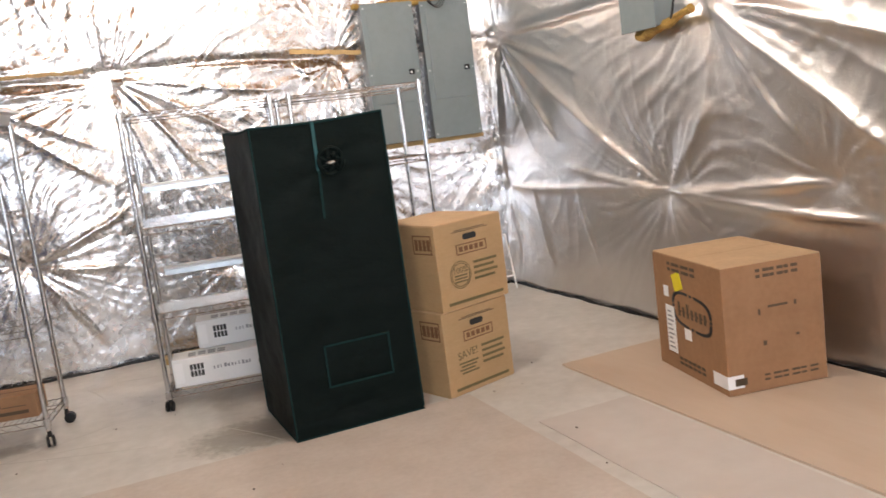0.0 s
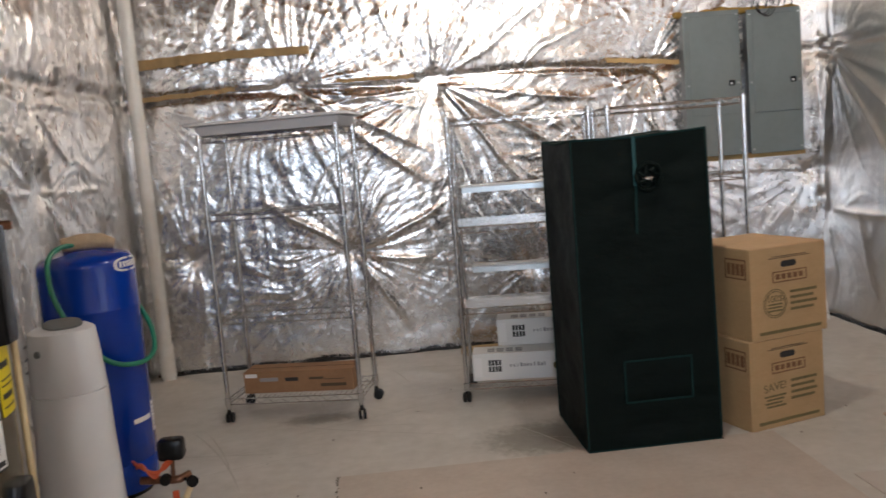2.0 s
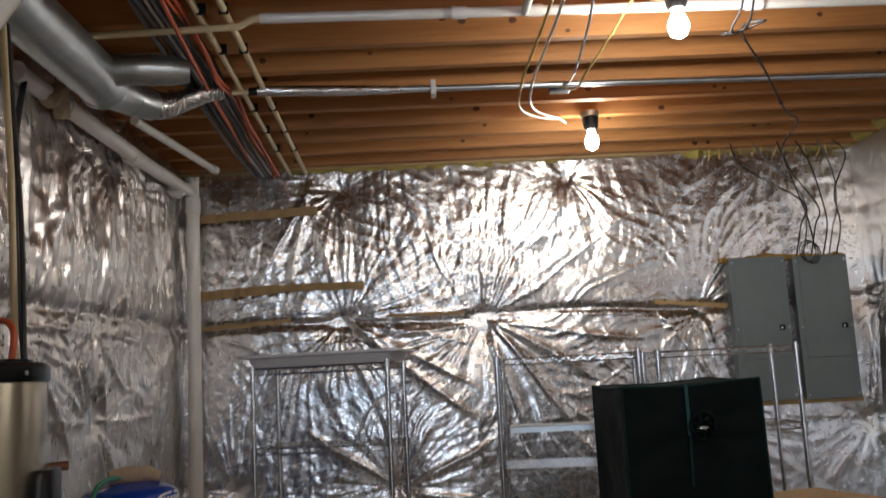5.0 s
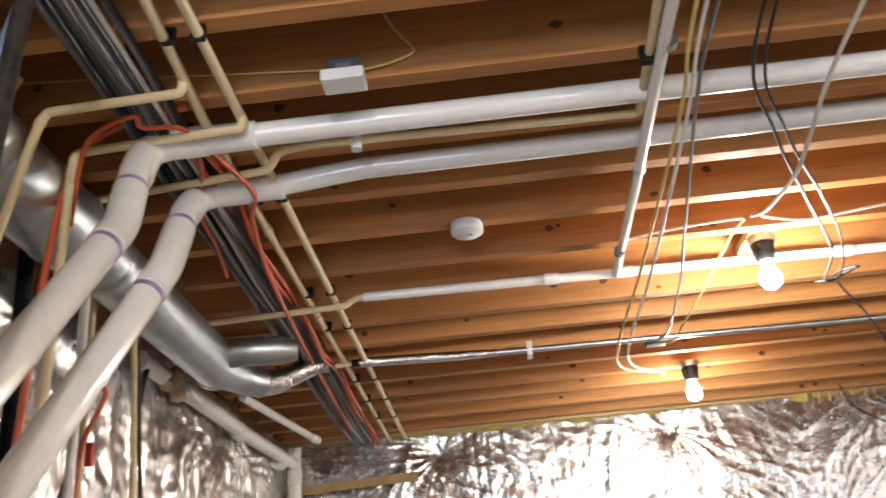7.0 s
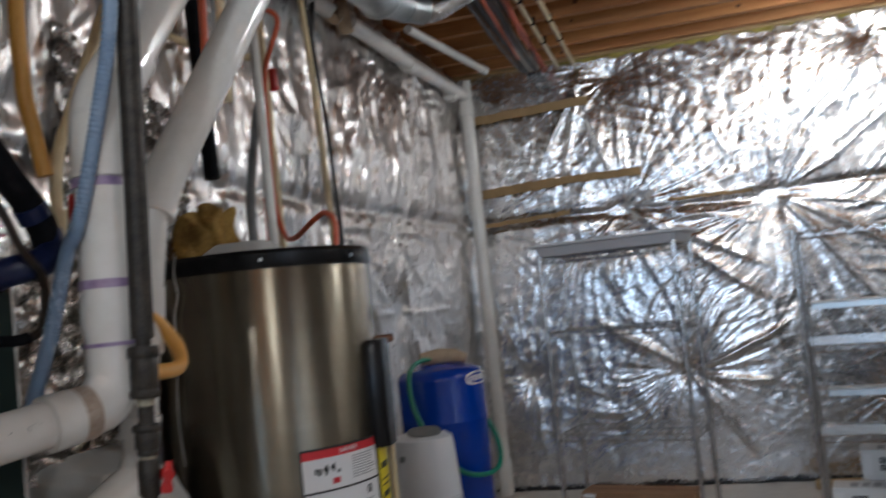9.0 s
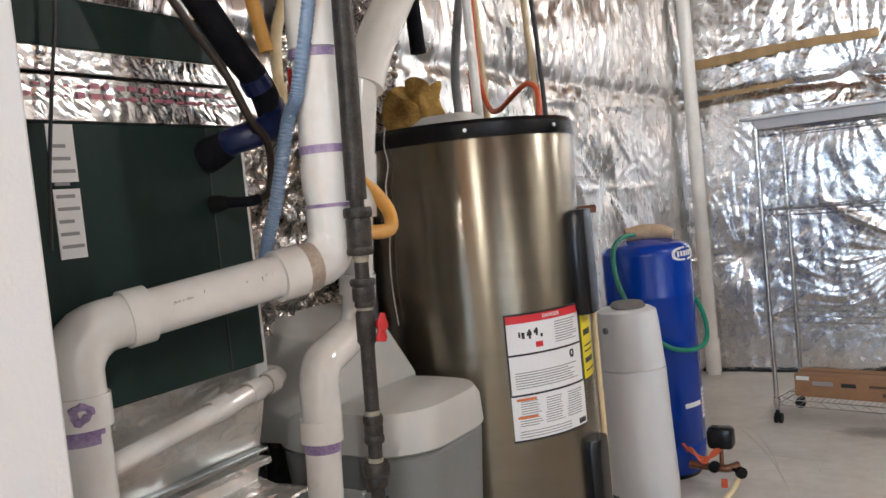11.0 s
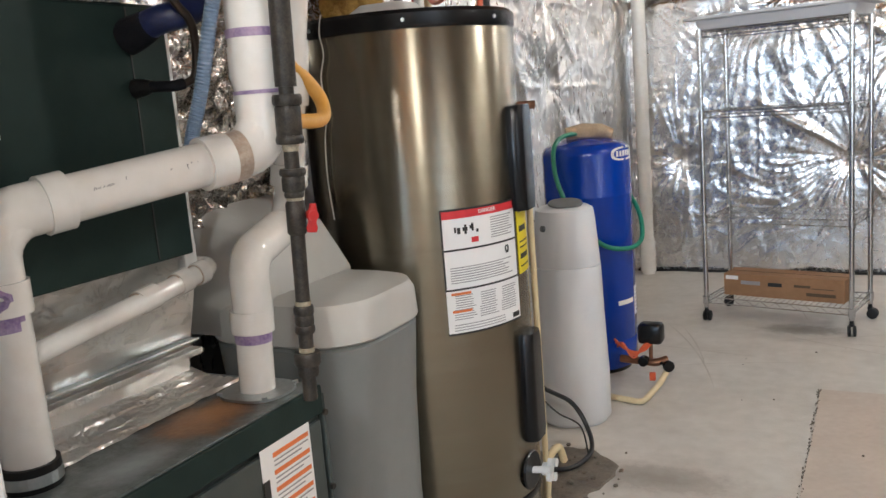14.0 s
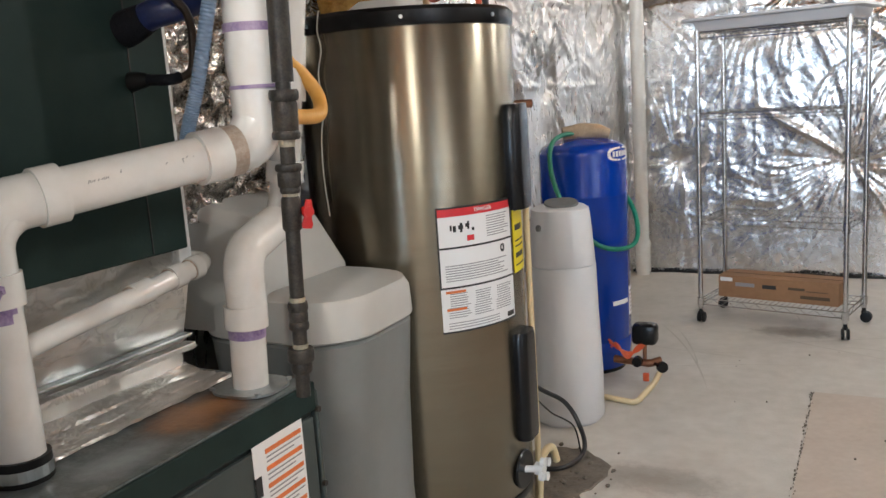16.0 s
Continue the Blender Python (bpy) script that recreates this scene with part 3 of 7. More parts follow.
    if crinkle:
        k = np.clip((a - crinkle[0]) / 0.25, 0, 1) * np.clip((crinkle[1] - a) / 0.25, 0, 1) * np.clip((b - crinkle[2]) / 0.12, 0, 1)
        d += k * (0.0030 * ridged(value_noise(wa * 27 + 1.5 * wb, wb * 4.5, seed + 92)) + 0.0016 * ridged(value_noise(wa * 48, wb * 15, seed + 93)))
    d -= 0.02 * np.exp(-((b - 1.80 - 0.02 * value_noise(a * 1.5, a * 0, seed + 9)) / 0.035) ** 2)
    d = np.maximum(d, 0.002)
    o, u, n = np.array(o, float), np.array(u, float), np.array(n, float)
    verts = o + a[..., None] * u + d[..., None] * n + b[..., None] * np.array((0, 0, 1.0))
    idx = np.arange(nu * nv).reshape(nu, nv)
    faces = np.stack((idx[:-1, :-1], idx[1:, :-1], idx[1:, 1:], idx[:-1, 1:]), -1).reshape(-1, 4)
    ca, cb = a[:-1, :-1].ravel(), b[:-1, :-1].ravel()
    keep = np.ones(len(faces), bool)
    for h0, h1, k0, k1 in holes:
        keep &= ~((ca > h0) & (ca < h1) & (cb > k0) & (cb < k1))
    me = bpy.data.meshes.new(name)
    me.from_pydata(verts.reshape(-1, 3).tolist(), [], faces[keep].tolist())
    me.polygons.foreach_set("use_smooth", [True] * len(me.polygons))
    me.materials.append(M[material])
    ob = new(name, me)
    return tagged(ob, label, "insulation", kind="structure")


floor = put("floor", B((XL - 0.2, YB - 0.2, -0.15), (XR + 0.2, YF + 0.2, 0)), "concrete")
tagged(floor, "worn pale grey concrete basement floor", "floor", kind="structure")

for nm, lo, hi in (("wall_north", (XL - 0.2, YF, 0), (XR + 0.2, YF + 0.2, 3.12)), ("wall_west", (XL - 0.2, YB, 0), (XL, YF, 3.12)),
                   ("wall_east", (XR, YB, 0), (XR + 0.2, YF, 3.12))):
    w = put(nm, B(lo, hi), "concrete")
    tagged(w, "poured concrete basement wall behind foil insulation", "wall", kind="structure")

# unseen rear wall, white to bounce light onto the foil, with a window opening
WX0, WX1, WZ0, WZ1 = 0.95, 2.45, 1.0, 2.0
bm = bmesh.new()
box(bm, (XL, YB - 0.2, 0), (WX0, YB, 3.12))
box(bm, (WX1, YB - 0.2, 0), (XR, YB, 3.12))
box(bm, (WX0, YB - 0.2, 0), (WX1, YB, WZ0))
box(bm, (WX0, YB - 0.2, WZ1), (WX1, YB, 3.12))
tagged(put("wall_south", bm, "wall_paint"), "unseen rear wall kept white to bounce light, with a window opening", "wall", kind="structure")
win = thing("window_1", pose((WX0 + WX1) / 2, YB - 0.1, WZ0), "white-framed basement window letting in daylight", "window", kind="structure")
bm = bmesh.new()
for lo, hi in (((-0.75, -0.03, 0), (0.75, 0.03, 0.05)), ((-0.75, -0.03, 0.95), (0.75, 0.03, 1.0)), ((-0.75, -0.03, 0.05), (-0.70, 0.03, 0.95)),
               ((0.70, -0.03, 0.05), (0.75, 0.03, 0.95)), ((-0.02, -0.03, 0.05), (0.02, 0.03, 0.95))):
    box(bm, lo, hi)
part("window_frame", bm, "white", win)
part("pane", B((-0.70, -0.004, 0.05), (-0.02, 0.004, 0.95)), "plastic_film", win)
part("pane", B((0.02, -0.004, 0.05), (0.70, 0.004, 0.95)), "plastic_film", win)

foil_sheet("foil_blanket_north", (XL, YF, 0), (1, 0, 0), (0, -1, 0), XR - XL, 0.004, 2.845,
           [(1.08, 1.82, 1.0, 15, 0.45), (2.02, 1.74, 1.2, 17, 0.55), (1.40, 0.72, 1.0, 15, 0.35), (0.16, 1.80, 0.8, 12, 0.3), (2.65, 2.72, 0.85, 12, 0.35),
            (3.2, 1.1, 0.8, 12, 0.4), (0.35, 0.75, 0.7, 11, 0.3), (4.55, 1.0, 0.8, 12, 0.35), (1.1, 2.7, 0.8, 13, 0.35), (3.5, 1.75, 0.9, 11, 0.4), (2.6, 0.5, 0.6, 11, 0.3)],
           11, "crumpled silver foil insulation blanket on the far wall", step=0.0095, drape=(1.85, 2.86, 0.55), fine=0.55, calm=(1.45, 0.36), crinkle=(1.15, 2.55, 1.88),
           ties=[(2.04, 1.79, 2.75, 1.35, 0.020, 0.02), (2.04, 1.79, 2.60, 1.05, 0.024, 0.022), (2.04, 1.79, 2.25, 1.10, 0.016, 0.015), (1.11, 1.83, 1.95, 1.13, 0.026, 0.022),
                 (1.11, 1.83, 1.93, 1.35, 0.022, 0.018), (1.11, 1.83, 2.04, 1.79, 0.018, 0.016), (1.11, 1.80, 1.95, 1.62, 0.014, 0.013), (2.04, 1.79, 3.2, 1.77, 0.020, 0.016), (2.04, 1.76, 3.1, 1.60, 0.014, 0.016),
                 (1.41, 0.71, 2.05, 1.0, 0.018, 0.014), (1.41, 0.71, 1.95, 0.62, 0.016, 0.014), (1.41, 0.71, 0.85, 1.1, 0.016, 0.013), (1.41, 0.71, 1.75, 0.15, 0.014, 0.014), (3.2, 1.77, 3.6, 1.2, 0.016, 0.02),
                 (0.9, 2.75, 0.55, 2.1, 0.022, 0.025), (0.9, 2.75, 0.75, 2.05, 0.024, 0.02), (0.9, 2.75, 1.05, 2.0, 0.02, 0.02)])
foil_sheet("foil_blanket_west", (XL, YB, 0), (0, 1, 0), (1, 0, 0), YF - YB, 0.004, 2.845,
           [(8.05, 2.66, 1.3, 17, 0.6), (6.98, 1.69, 1.3, 17, 0.4), (7.86, 1.71, 1.1, 15, 0.35), (7.84, 1.30, 1.2, 15, 0.4), (7.3, 2.75, 1.0, 15, 0.4), (8.7, 1.70, 0.8, 13, 0.3), (8.7, 1.0, 0.7, 13, 0.4), (6.1, 1.7, 0.9, 13, 0.3), (8.9, 0.8, 0.7, 11, 0.3),
            (6.3, 2.5, 0.9, 13, 0.5), (5.2, 1.9, 0.9, 13, 0.4), (4.5, 1.2, 0.9, 13, 0.4)],
           23, "draped silver foil insulation blanket on the side wall", step=0.012, drape=(1.55, 2.86, 2.6, 8), fine=0.55,
           ties=[(6.98, 1.69, 7.55, 1.15, 0.026, 0.03), (6.98, 1.69, 7.3, 1.05, 0.024, 0.022), (7.86, 1.71, 8.0, 1.3, 0.022, 0.02), (7.86, 1.71, 8.25, 1.42, 0.02, 0.018), (7.84, 1.30, 8.3, 0.8, 0.026, 0.025), (7.84, 1.30, 8.05, 0.6, 0.024, 0.02), (7.84, 1.30, 7.75, 0.55, 0.02, 0.02),
                 (6.98, 1.69, 7.86, 1.71, 0.016, 0.012), (7.86, 1.71, 8.7, 1.70, 0.016, 0.012), (7.2, 1.32, 7.84, 1.30, 0.016, 0.012), (7.84, 1.30, 8.7, 1.28, 0.014, 0.012), (7.0, 1.72, 7.35, 2.7, 0.03, 0.035), (7.1, 1.74, 7.6, 2.75, 0.03, 0.03), (6.98, 1.7, 7.0, 2.7, 0.026, 0.03), (7.8, 1.74, 8.0, 2.6, 0.03, 0.03), (8.2, 1.75, 8.1, 2.6, 0.03, 0.025), (8.6, 1.75, 8.4, 2.6, 0.03, 0.03)], material="foil_smooth")
foil_sheet("foil_blanket_east", (XR, YB, 0), (0, 1, 0), (-1, 0, 0), YF - YB, 0.004, 2.845,
           [(7.44, 0.74, 1.1, 13, 0.4), (9.19, 1.79, 1.2, 15, 0.5), (7.05, 1.70, 1.2, 13, 0.6), (6.32, 0.81, 0.8, 11, 0.35), (9.3, 0.73, 0.8, 12, 0.35), (5.6, 1.75, 1.0, 13, 0.5)],
           37, "silver foil insulation stretched into star-shaped folds", step=0.015, fine=0.09, material="foil_taut", bold=1.15,
           ties=[(9.19, 1.79, 7.44, 0.74, 0.034, 0.022), (9.19, 1.79, 8.5, 1.05, 0.030, 0.02), (9.19, 1.79, 8.2, 1.45, 0.022, 0.025), (7.05, 1.70, 6.0, 0.92, 0.040, 0.04), (7.05, 1.70, 5.9, 1.35, 0.034, 0.04), (7.05, 1.70, 6.5, 1.0, 0.02, 0.03),
                 (7.44, 0.74, 6.05, 0.64, 0.028, 0.02), (7.44, 0.74, 6.35, 0.80, 0.026, 0.02), (7.44, 0.74, 9.3, 0.73, 0.022, 0.016), (7.44, 0.74, 8.4, 0.88, 0.024, 0.016), (7.44, 0.74, 7.25, 0.2, 0.02, 0.02), (8.9, 0.73, 8.7, 0.2, 0.024, 0.018), (9.19, 1.79, 9.32, 0.73, 0.03, 0.025), (7.44, 0.74, 7.0, 1.2, 0.022, 0.05), (8.3, 0.72, 8.15, 0.25, 0.02, 0.018)])

# black strip put in for the shadow gap at the foot of the foil
def foil_gap_shade(name, p0, p1, n, seed):
    """A wavy black strip that stands for the shade between foil and floor."""
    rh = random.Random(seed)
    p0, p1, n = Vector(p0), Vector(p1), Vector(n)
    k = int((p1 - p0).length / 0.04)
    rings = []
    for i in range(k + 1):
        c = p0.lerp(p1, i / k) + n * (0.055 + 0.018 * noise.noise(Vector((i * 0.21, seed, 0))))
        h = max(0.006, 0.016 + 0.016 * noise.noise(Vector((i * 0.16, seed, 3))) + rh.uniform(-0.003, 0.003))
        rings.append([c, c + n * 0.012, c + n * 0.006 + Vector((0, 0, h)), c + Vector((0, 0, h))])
    return tagged(put(name, loft(bmesh.new(), rings), "rubber"), "black strip standing in for the shadow gap under the foil", "sealing strip", kind="structure")


foil_gap_shade("trim_gap_shade_north", (XL + 0.05, YF, 0), (XR - 0.05, YF, 0), (0, -1, 0), 1)
foil_gap_shade("trim_gap_shade_east", (XR, 1.5, 0), (XR, YF - 0.05, 0), (-1, 0, 0), 2)

# ceiling: deck board above bare joists
bm = bmesh.new()
box(bm, (XL - 0.2, YB - 0.2, 3.09), (XR + 0.2, YF + 0.2, 3.12))
for f in bm.faces:
    f.material_index = 1
k = 0
y = 6.255
while y > YB:
    box(bm, (XL, y - 0.0265, ZC + random.uniform(-0.004, 0.003)), (XR, y + 0.0265, 3.092), 0.003)
    y -= 0.297
tagged(put("ceiling", bm, ["joist", "deck"]), "bare wooden floor joists under a board deck", "ceiling", kind="structure")

# knots on the joists' faces
bm = bmesh.new()
rk = random.Random(5)
y = 6.255
while y > 1.0:
    for _ in range(8):
        kx, kz, kr = rk.uniform(XL + 0.2, XR - 0.2), rk.uniform(ZC + 0.02, ZC + 0.16), rk.uniform(0.008, 0.017)
        c = Vector((kx, y - 0.0267, kz))
        vs = [bm.verts.new(c + Vector((math.cos(t * math.pi / 4) * kr * rk.uniform(1, 1.5), -0.0008, math.sin(t * math.pi / 4) * kr))) for t in range(8)]
        bm.faces.new(vs)
    y -= 0.297
tagged(put("wood_knots", bm, "knot"), "dark knots in the joist wood", "knot", kind="stuff")

# sill plate and yellow glass wool along the top of the far wall
tagged(put("trim_sill_north", B((XL, YF - 0.09, ZC - 0.008), (XR, YF, ZC + 0.03)), "wood"), "pine sill plate on top of the wall", "trim", kind="structure")


def wool_roll(name, p0, p1, r, seed, lump=0.45):
    rw = random.Random(seed)
    p0, p1 = Vector(p0), Vector(p1)
    n = int((p1 - p0).length / 0.05)
    pts, rs = [], []
    for i in range(n + 1):
        pts.append(p0.lerp(p1, i / n) + Vector((0, rw.uniform(-0.012, 0.012), rw.uniform(-0.015, 0.01))))
        rs.append(r * (1 + lump * noise.noise(Vector((i * 0.23, seed, 0))) + rw.uniform(-0.18, 0.18)))
    ob = put(name, T(pts, rs, 9), "wool", smooth=True)
    return tagged(ob, "torn yellow glass wool stuffed above the foil", "insulation", "wool batts", kind="structure")


wool_roll("glass_wool", (1.3, YF - 0.035, 2.86), (2.7, YF - 0.035, 2.865), 0.035, 3)
wool_roll("glass_wool", (2.6, YF - 0.03, 2.875), (4.1, YF - 0.03, 2.885), 0.035, 4)
wool_roll("glass_wool", (4.0, YF - 0.04, 2.88), (XR - 0.03, YF - 0.04, 2.90), 0.055, 5, 0.7)
w = wool_roll("glass_wool", (XR - 0.04, YF - 0.05, 2.90), (XR - 0.04, 3.0, 2.90), 0.05, 6, 0.6)

# white wall end beside the furnace
tagged(put("wall_partition", B((0.75, 0.72, 0), (1.352, 1.052, ZC), 0.004), "wall_paint"), "white-painted partition wall end", "wall", kind="structure")


# ---- floor coverings ----
def floor_sheet(name, x0, y0, x1, y1, h, material, label, seed):
    rs = random.Random(seed)
    bm = bmesh.new()
    ring = []
    for (ax, ay), (bx, by) in zip(((x0, y0), (x1, y0), (x1, y1), (x0, y1)), ((x1, y0), (x1, y1), (x0, y1), (x0, y0))):
        n = 24
        for i in range(n):
            t = i / n
            ring.append((ax + (bx - ax) * t + rs.uniform(-0.003, 0.003), ay + (by - ay) * t + rs.uniform(-0.003, 0.003)))
    loft(bm, [[(x, y, 0.0) for x, y in ring], [(x, y, h) for x, y in ring]])
    return tagged(put(name, bm, material), label, "floor sheet", kind="structure")


floor_sheet("trim_floor_paper", 1.88, -2.8, 3.78, 4.19, 0.004, "paper", "beige paper sheet spread over the concrete floor", 1)
floor_sheet("trim_floor_liner", 3.85, -2.8, 4.30, 3.66, 0.003, "paper_pale", "pale grey paper strip lying on the concrete floor", 3)
floor_sheet("trim_floor_board", 4.32, -2.8, 5.15, 4.25, 0.010, "ply", "tan board sheet lying on the concrete floor", 2)


# ---- far side of the room ----
def wire_shelf(parent, w, d, z, label=""):
    """A chromed wire shelf: rim rails, a zigzag between them, and cross wires."""
    bm = bmesh.new()
    for zz in (z - 0.030, z):
        tube(bm, [(0, 0, zz), (w, 0, zz)], 0.0033, 6)
        tube(bm, [(0, d, zz), (w, d, zz)], 0.0033, 6)
        tube(bm, [(0, 0, zz), (0, d, zz)], 0.0033, 6)
        tube(bm, [(w, 0, zz), (w, d, zz)], 0.0033, 6)
    for yy in (0, d):
        n = int(w / 0.035)
        tube(bm, [(w * i / n, yy, z - (0.028 if i % 2 else 0.002)) for i in range(n + 1)], 0.0018, 4)
    for xx in (0, w):
        n = int(d / 0.035)
        tube(bm, [(xx, d * i / n, z - (0.028 if i % 2 else 0.002)) for i in range(n + 1)], 0.0018, 4)
    tube(bm, [(0, d / 2, z - 0.002), (w, d / 2, z - 0.002)], 0.003, 6)
    for cx, cy in ((0, 0), (w, 0), (0, d), (w, d)):
        tube(bm, [(cx, cy, z - 0.035), (cx, cy, z + 0.006)], 0.0175, 10)
    shelf = part("wire_shelf", bm, "chrome", parent, label, smooth=True)
    bm = bmesh.new()
    n = int(w / 0.027)
    for i in range(1, n):
        tube(bm, [(w * i / n, 0, z + 0.003), (w * i / n, d, z + 0.003)], 0.0016, 4)
    tagged(part("wire_mesh", bm, "chrome", shelf), kind="stuff")
    return shelf


def wire_rack(m, w, d, h, shelves, label):
    rack = thing("wire_rack", m, label, "wire rack", "chrome wire racks")
    for cx, cy in ((0, 0), (w, 0), (0, d), (w, d)):
        bm = bmesh.new()
        tube(bm, [(cx, cy, 0.075), (cx, cy, h)], 0.0125, 12)
        for i in range(int((h - 0.15) / 0.0508)):
            tube(bm, [(cx, cy, 0.12 + i * 0.0508), (cx, cy, 0.1225 + i * 0.0508)], 0.0131, 12)
        tube(bm, [(cx, cy, h), (cx, cy, h + 0.006)], 0.0105, 12)
        part("post", bm, "chrome", rack, smooth=True)
        a = random.uniform(0, 6.28)
        dx, dy = math.cos(a), math.sin(a)
        bm = T([(cx, cy, 0.055), (cx, cy, 0.085)], 0.010, 10)
        box(bm, (cx - 0.011, cy - 0.011, 0.045), (cx + 0.011, cy + 0.011, 0.060), 0.003)
        caster = part("caster", bm, "rubber", rack, "black rubber caster", smooth=True)
        ox, oy = cx + dx * 0.012, cy + dy * 0.012
        bm = bmesh.new()
        for s in (-1, 1):
            c = Vector((ox - dy * 0.012 * s, oy + dx * 0.012 * s, 0.027))
            e = Vector((-dy * 0.007, dx * 0.007, 0))
            tube(bm, [c - e, c - e * 0.8, c + e * 0.8, c + e], [0.022, 0.027, 0.027, 0.022], 16)
        part("wheel", bm, "rubber", caster, smooth=True)
    for z in shelves:
        wire_shelf(rack, w, d, z)
    return rack


rack_pose = pose(1.265, 5.150, 0, 0, 0, -12.6)
wire_rack(rack_pose, 0.72, 0.345, 1.515, (0.13, 0.56, 1.10, 1.505), "chrome wire rack on casters with a white tray on top")
rack_b = pose(2.530, 5.100, 0, 0, 0, -10.0)
wire_rack(rack_b, 0.72, 0.345, 1.500, (0.095, 0.50, 0.93, 1.490), "chrome wire rack on casters holding white boxes and lights")
rack_c = pose(3.335, 4.965, 0, 0, 0, -2.0)
wire_rack(rack_c, 0.70, 0.345, 1.495, (0.13, 0.56, 1.10, 1.485), "chrome wire rack behind the tent and cardboard boxes")

# white tray upside down on the first rack
tray = thing("plastic_tray", rack_pose @ pose(0, 0, 1.5105), "shallow white plastic tray lying on a wire rack", "tray")
bm = bmesh.new()
cx, cy = 0.36, 0.165
rings = [rrect(0.74, 0.34, 0.03, 0.0, cx=cx, cy=cy), rrect(0.77, 0.37, 0.04, 0.045, cx=cx, cy=cy), rrect(0.86, 0.46, 0.05, 0.050, cx=cx, cy=cy), rrect(0.86, 0.46, 0.05, 0.062, cx=cx, cy=cy),
         rrect(0.83, 0.43, 0.045, 0.064, cx=cx, cy=cy), rrect(0.75, 0.35, 0.04, 0.055, cx=cx, cy=cy), rrect(0.72, 0.32, 0.03, 0.012, cx=cx, cy=cy)]
loft(bm, rings)
part("tray_shell", bm, "tray", tray, smooth=True)

# long carton on its bottom shelf
carton = thing("long_carton", rack_pose @ pose(0.07, 0.07, 0.1348), "long narrow brown carton on the bottom wire shelf", "carton")
part("carton_body", B((0, 0, 0), (0.60, 0.17, 0.115), 0.002), "card_dark", carton)
part("flap_seam", quad(bmesh.new(), (0, 0.082, 0.115), (1, 0, 0), (0, 1, 0), 0, 0.60, 0, 0.004, 0.001), "ink", carton)
part("sticker", quad(bmesh.new(), (0, 0, 0), (1, 0, 0), (0, 0, 1), 0.01, 0.075, 0.085, 0.105), "label", carton)
for a0, a1, b0, b1, mt in ((0.09, 0.19, 0.062, 0.082, "grey_ink"), (0.23, 0.30, 0.06, 0.08, "black_ink"), (0.36, 0.44, 0.065, 0.078, "ink"), (0.42, 0.56, 0.025, 0.042, "ink"), (0.445, 0.55, 0.062, 0.066, "ink")):
    part("print_bar", quad(bmesh.new(), (0, 0, 0), (1, 0, 0), (0, 0, 1), a0, a1, b0, b1, 0.001), mt, carton)


def planter_carton(m, w, label):
    c = thing("white_carton", m, label, "carton", "white cartons")
    part("carton_body", B((0, 0, 0), (w, 0.17, 0.145), 0.002), "white", c)
    part("end_band", quad(bmesh.new(), (0, 0, 0), (1, 0, 0), (0, 0, 1), 0.008, 0.05, 0.02, 0.125, 0.001), "label", c)
    bm = bmesh.new()
    for i in range(2):
        for j in range(4):
            quad(bm, (0, 0, 0), (1, 0, 0), (0, 0, 1), 0.085 + j * 0.018, 0.099 + j * 0.018, 0.045 + i * 0.035, 0.075 + i * 0.035, 0.001)
    part("print_mark", bm, "black_ink", c)
    bm = bmesh.new()
    for i in range(2):
        for j in range(4):
            quad(bm, (0, 0, 0.145), (1, 0, 0), (0, 1, 0), 0.08 + j * 0.05, 0.118 + j * 0.05, 0.035 + i * 0.045, 0.07 + i * 0.045, 0.001)
    part("print_mark", bm, "grey_ink", c)
    bm = bmesh.new()
    rj = random.Random(4)
    for j in range(11):
        quad(bm, (0, 0, 0), (1, 0, 0), (0, 0, 1), 0.20 + j * 0.018, 0.205 + j * 0.018 + rj.uniform(0, 0.009), 0.068, 0.082 + rj.uniform(0, 0.008), 0.001)
    part("print_bar", bm, "grey_ink", c)
    part("green_picture", loft(bmesh.new(), [[(0.50 + 0.07 * math.cos(t) * (1 + 0.2 * math.sin(3 * t)), -0.0012, 0.055 + 0.045 * math.sin(t)) for t in [i * 0.52 for i in range(12)]],
                                             [(0.50 + 0.06 * math.cos(t) * (1 + 0.2 * math.sin(3 * t)), 0.0, 0.055 + 0.04 * math.sin(t)) for t in [i * 0.52 for i in range(12)]]]), "ink_green", c)
    return c


planter_carton(rack_b @ pose(0.035, 0.03, 0.0998), 0.62, "white printed carton on the bottom wire shelf")
planter_carton(rack_b @ pose(0.19, 0.215, 0.0998), 0.50, "white printed carton standing at the back of the shelf")
planter_carton(rack_b @ pose(0.17, 0.205, 0.2448), 0.50, "white printed carton stacked at the back of the shelf")


def light_bar(m, w, h, label):
    c = thing("light_bar", m, label, "light bar", "aluminium light bars")
    bm = B((0, -0.05, 0), (w, 0.05, 0.012), 0.003)
    part("lid_plate", bm, "led", c)
    bm = B((0.004, -0.048, -h), (w - 0.004, -0.044, 0.0))
    box(bm, (0.004, 0.044, -h), (w - 0.004, 0.048, 0.0))
    part("reflector", bm, "galv", c)
    return c


for sx, sy, z in ((0.03, 0.27, 1.125), (0.06, 0.27, 0.685)):
    light_bar(rack_b @ pose(sx, sy, z), 0.64, 0.028, "pale aluminium light bar hung inside a wire rack")
for z in (0.934, 0.504):
    liner = thing("shelf_liner", rack_b @ pose(0, 0, z), "clear plastic liner sheet on a wire shelf", "shelf liner", "shelf liners")
    bm = B((0.02, 0.004, 0.0005), (0.70, 0.34, 0.0025))
    box(bm, (0.02, 0.002, 0.0005), (0.70, 0.004, 0.045))
    part("liner_sheet", bm, "liner", liner)

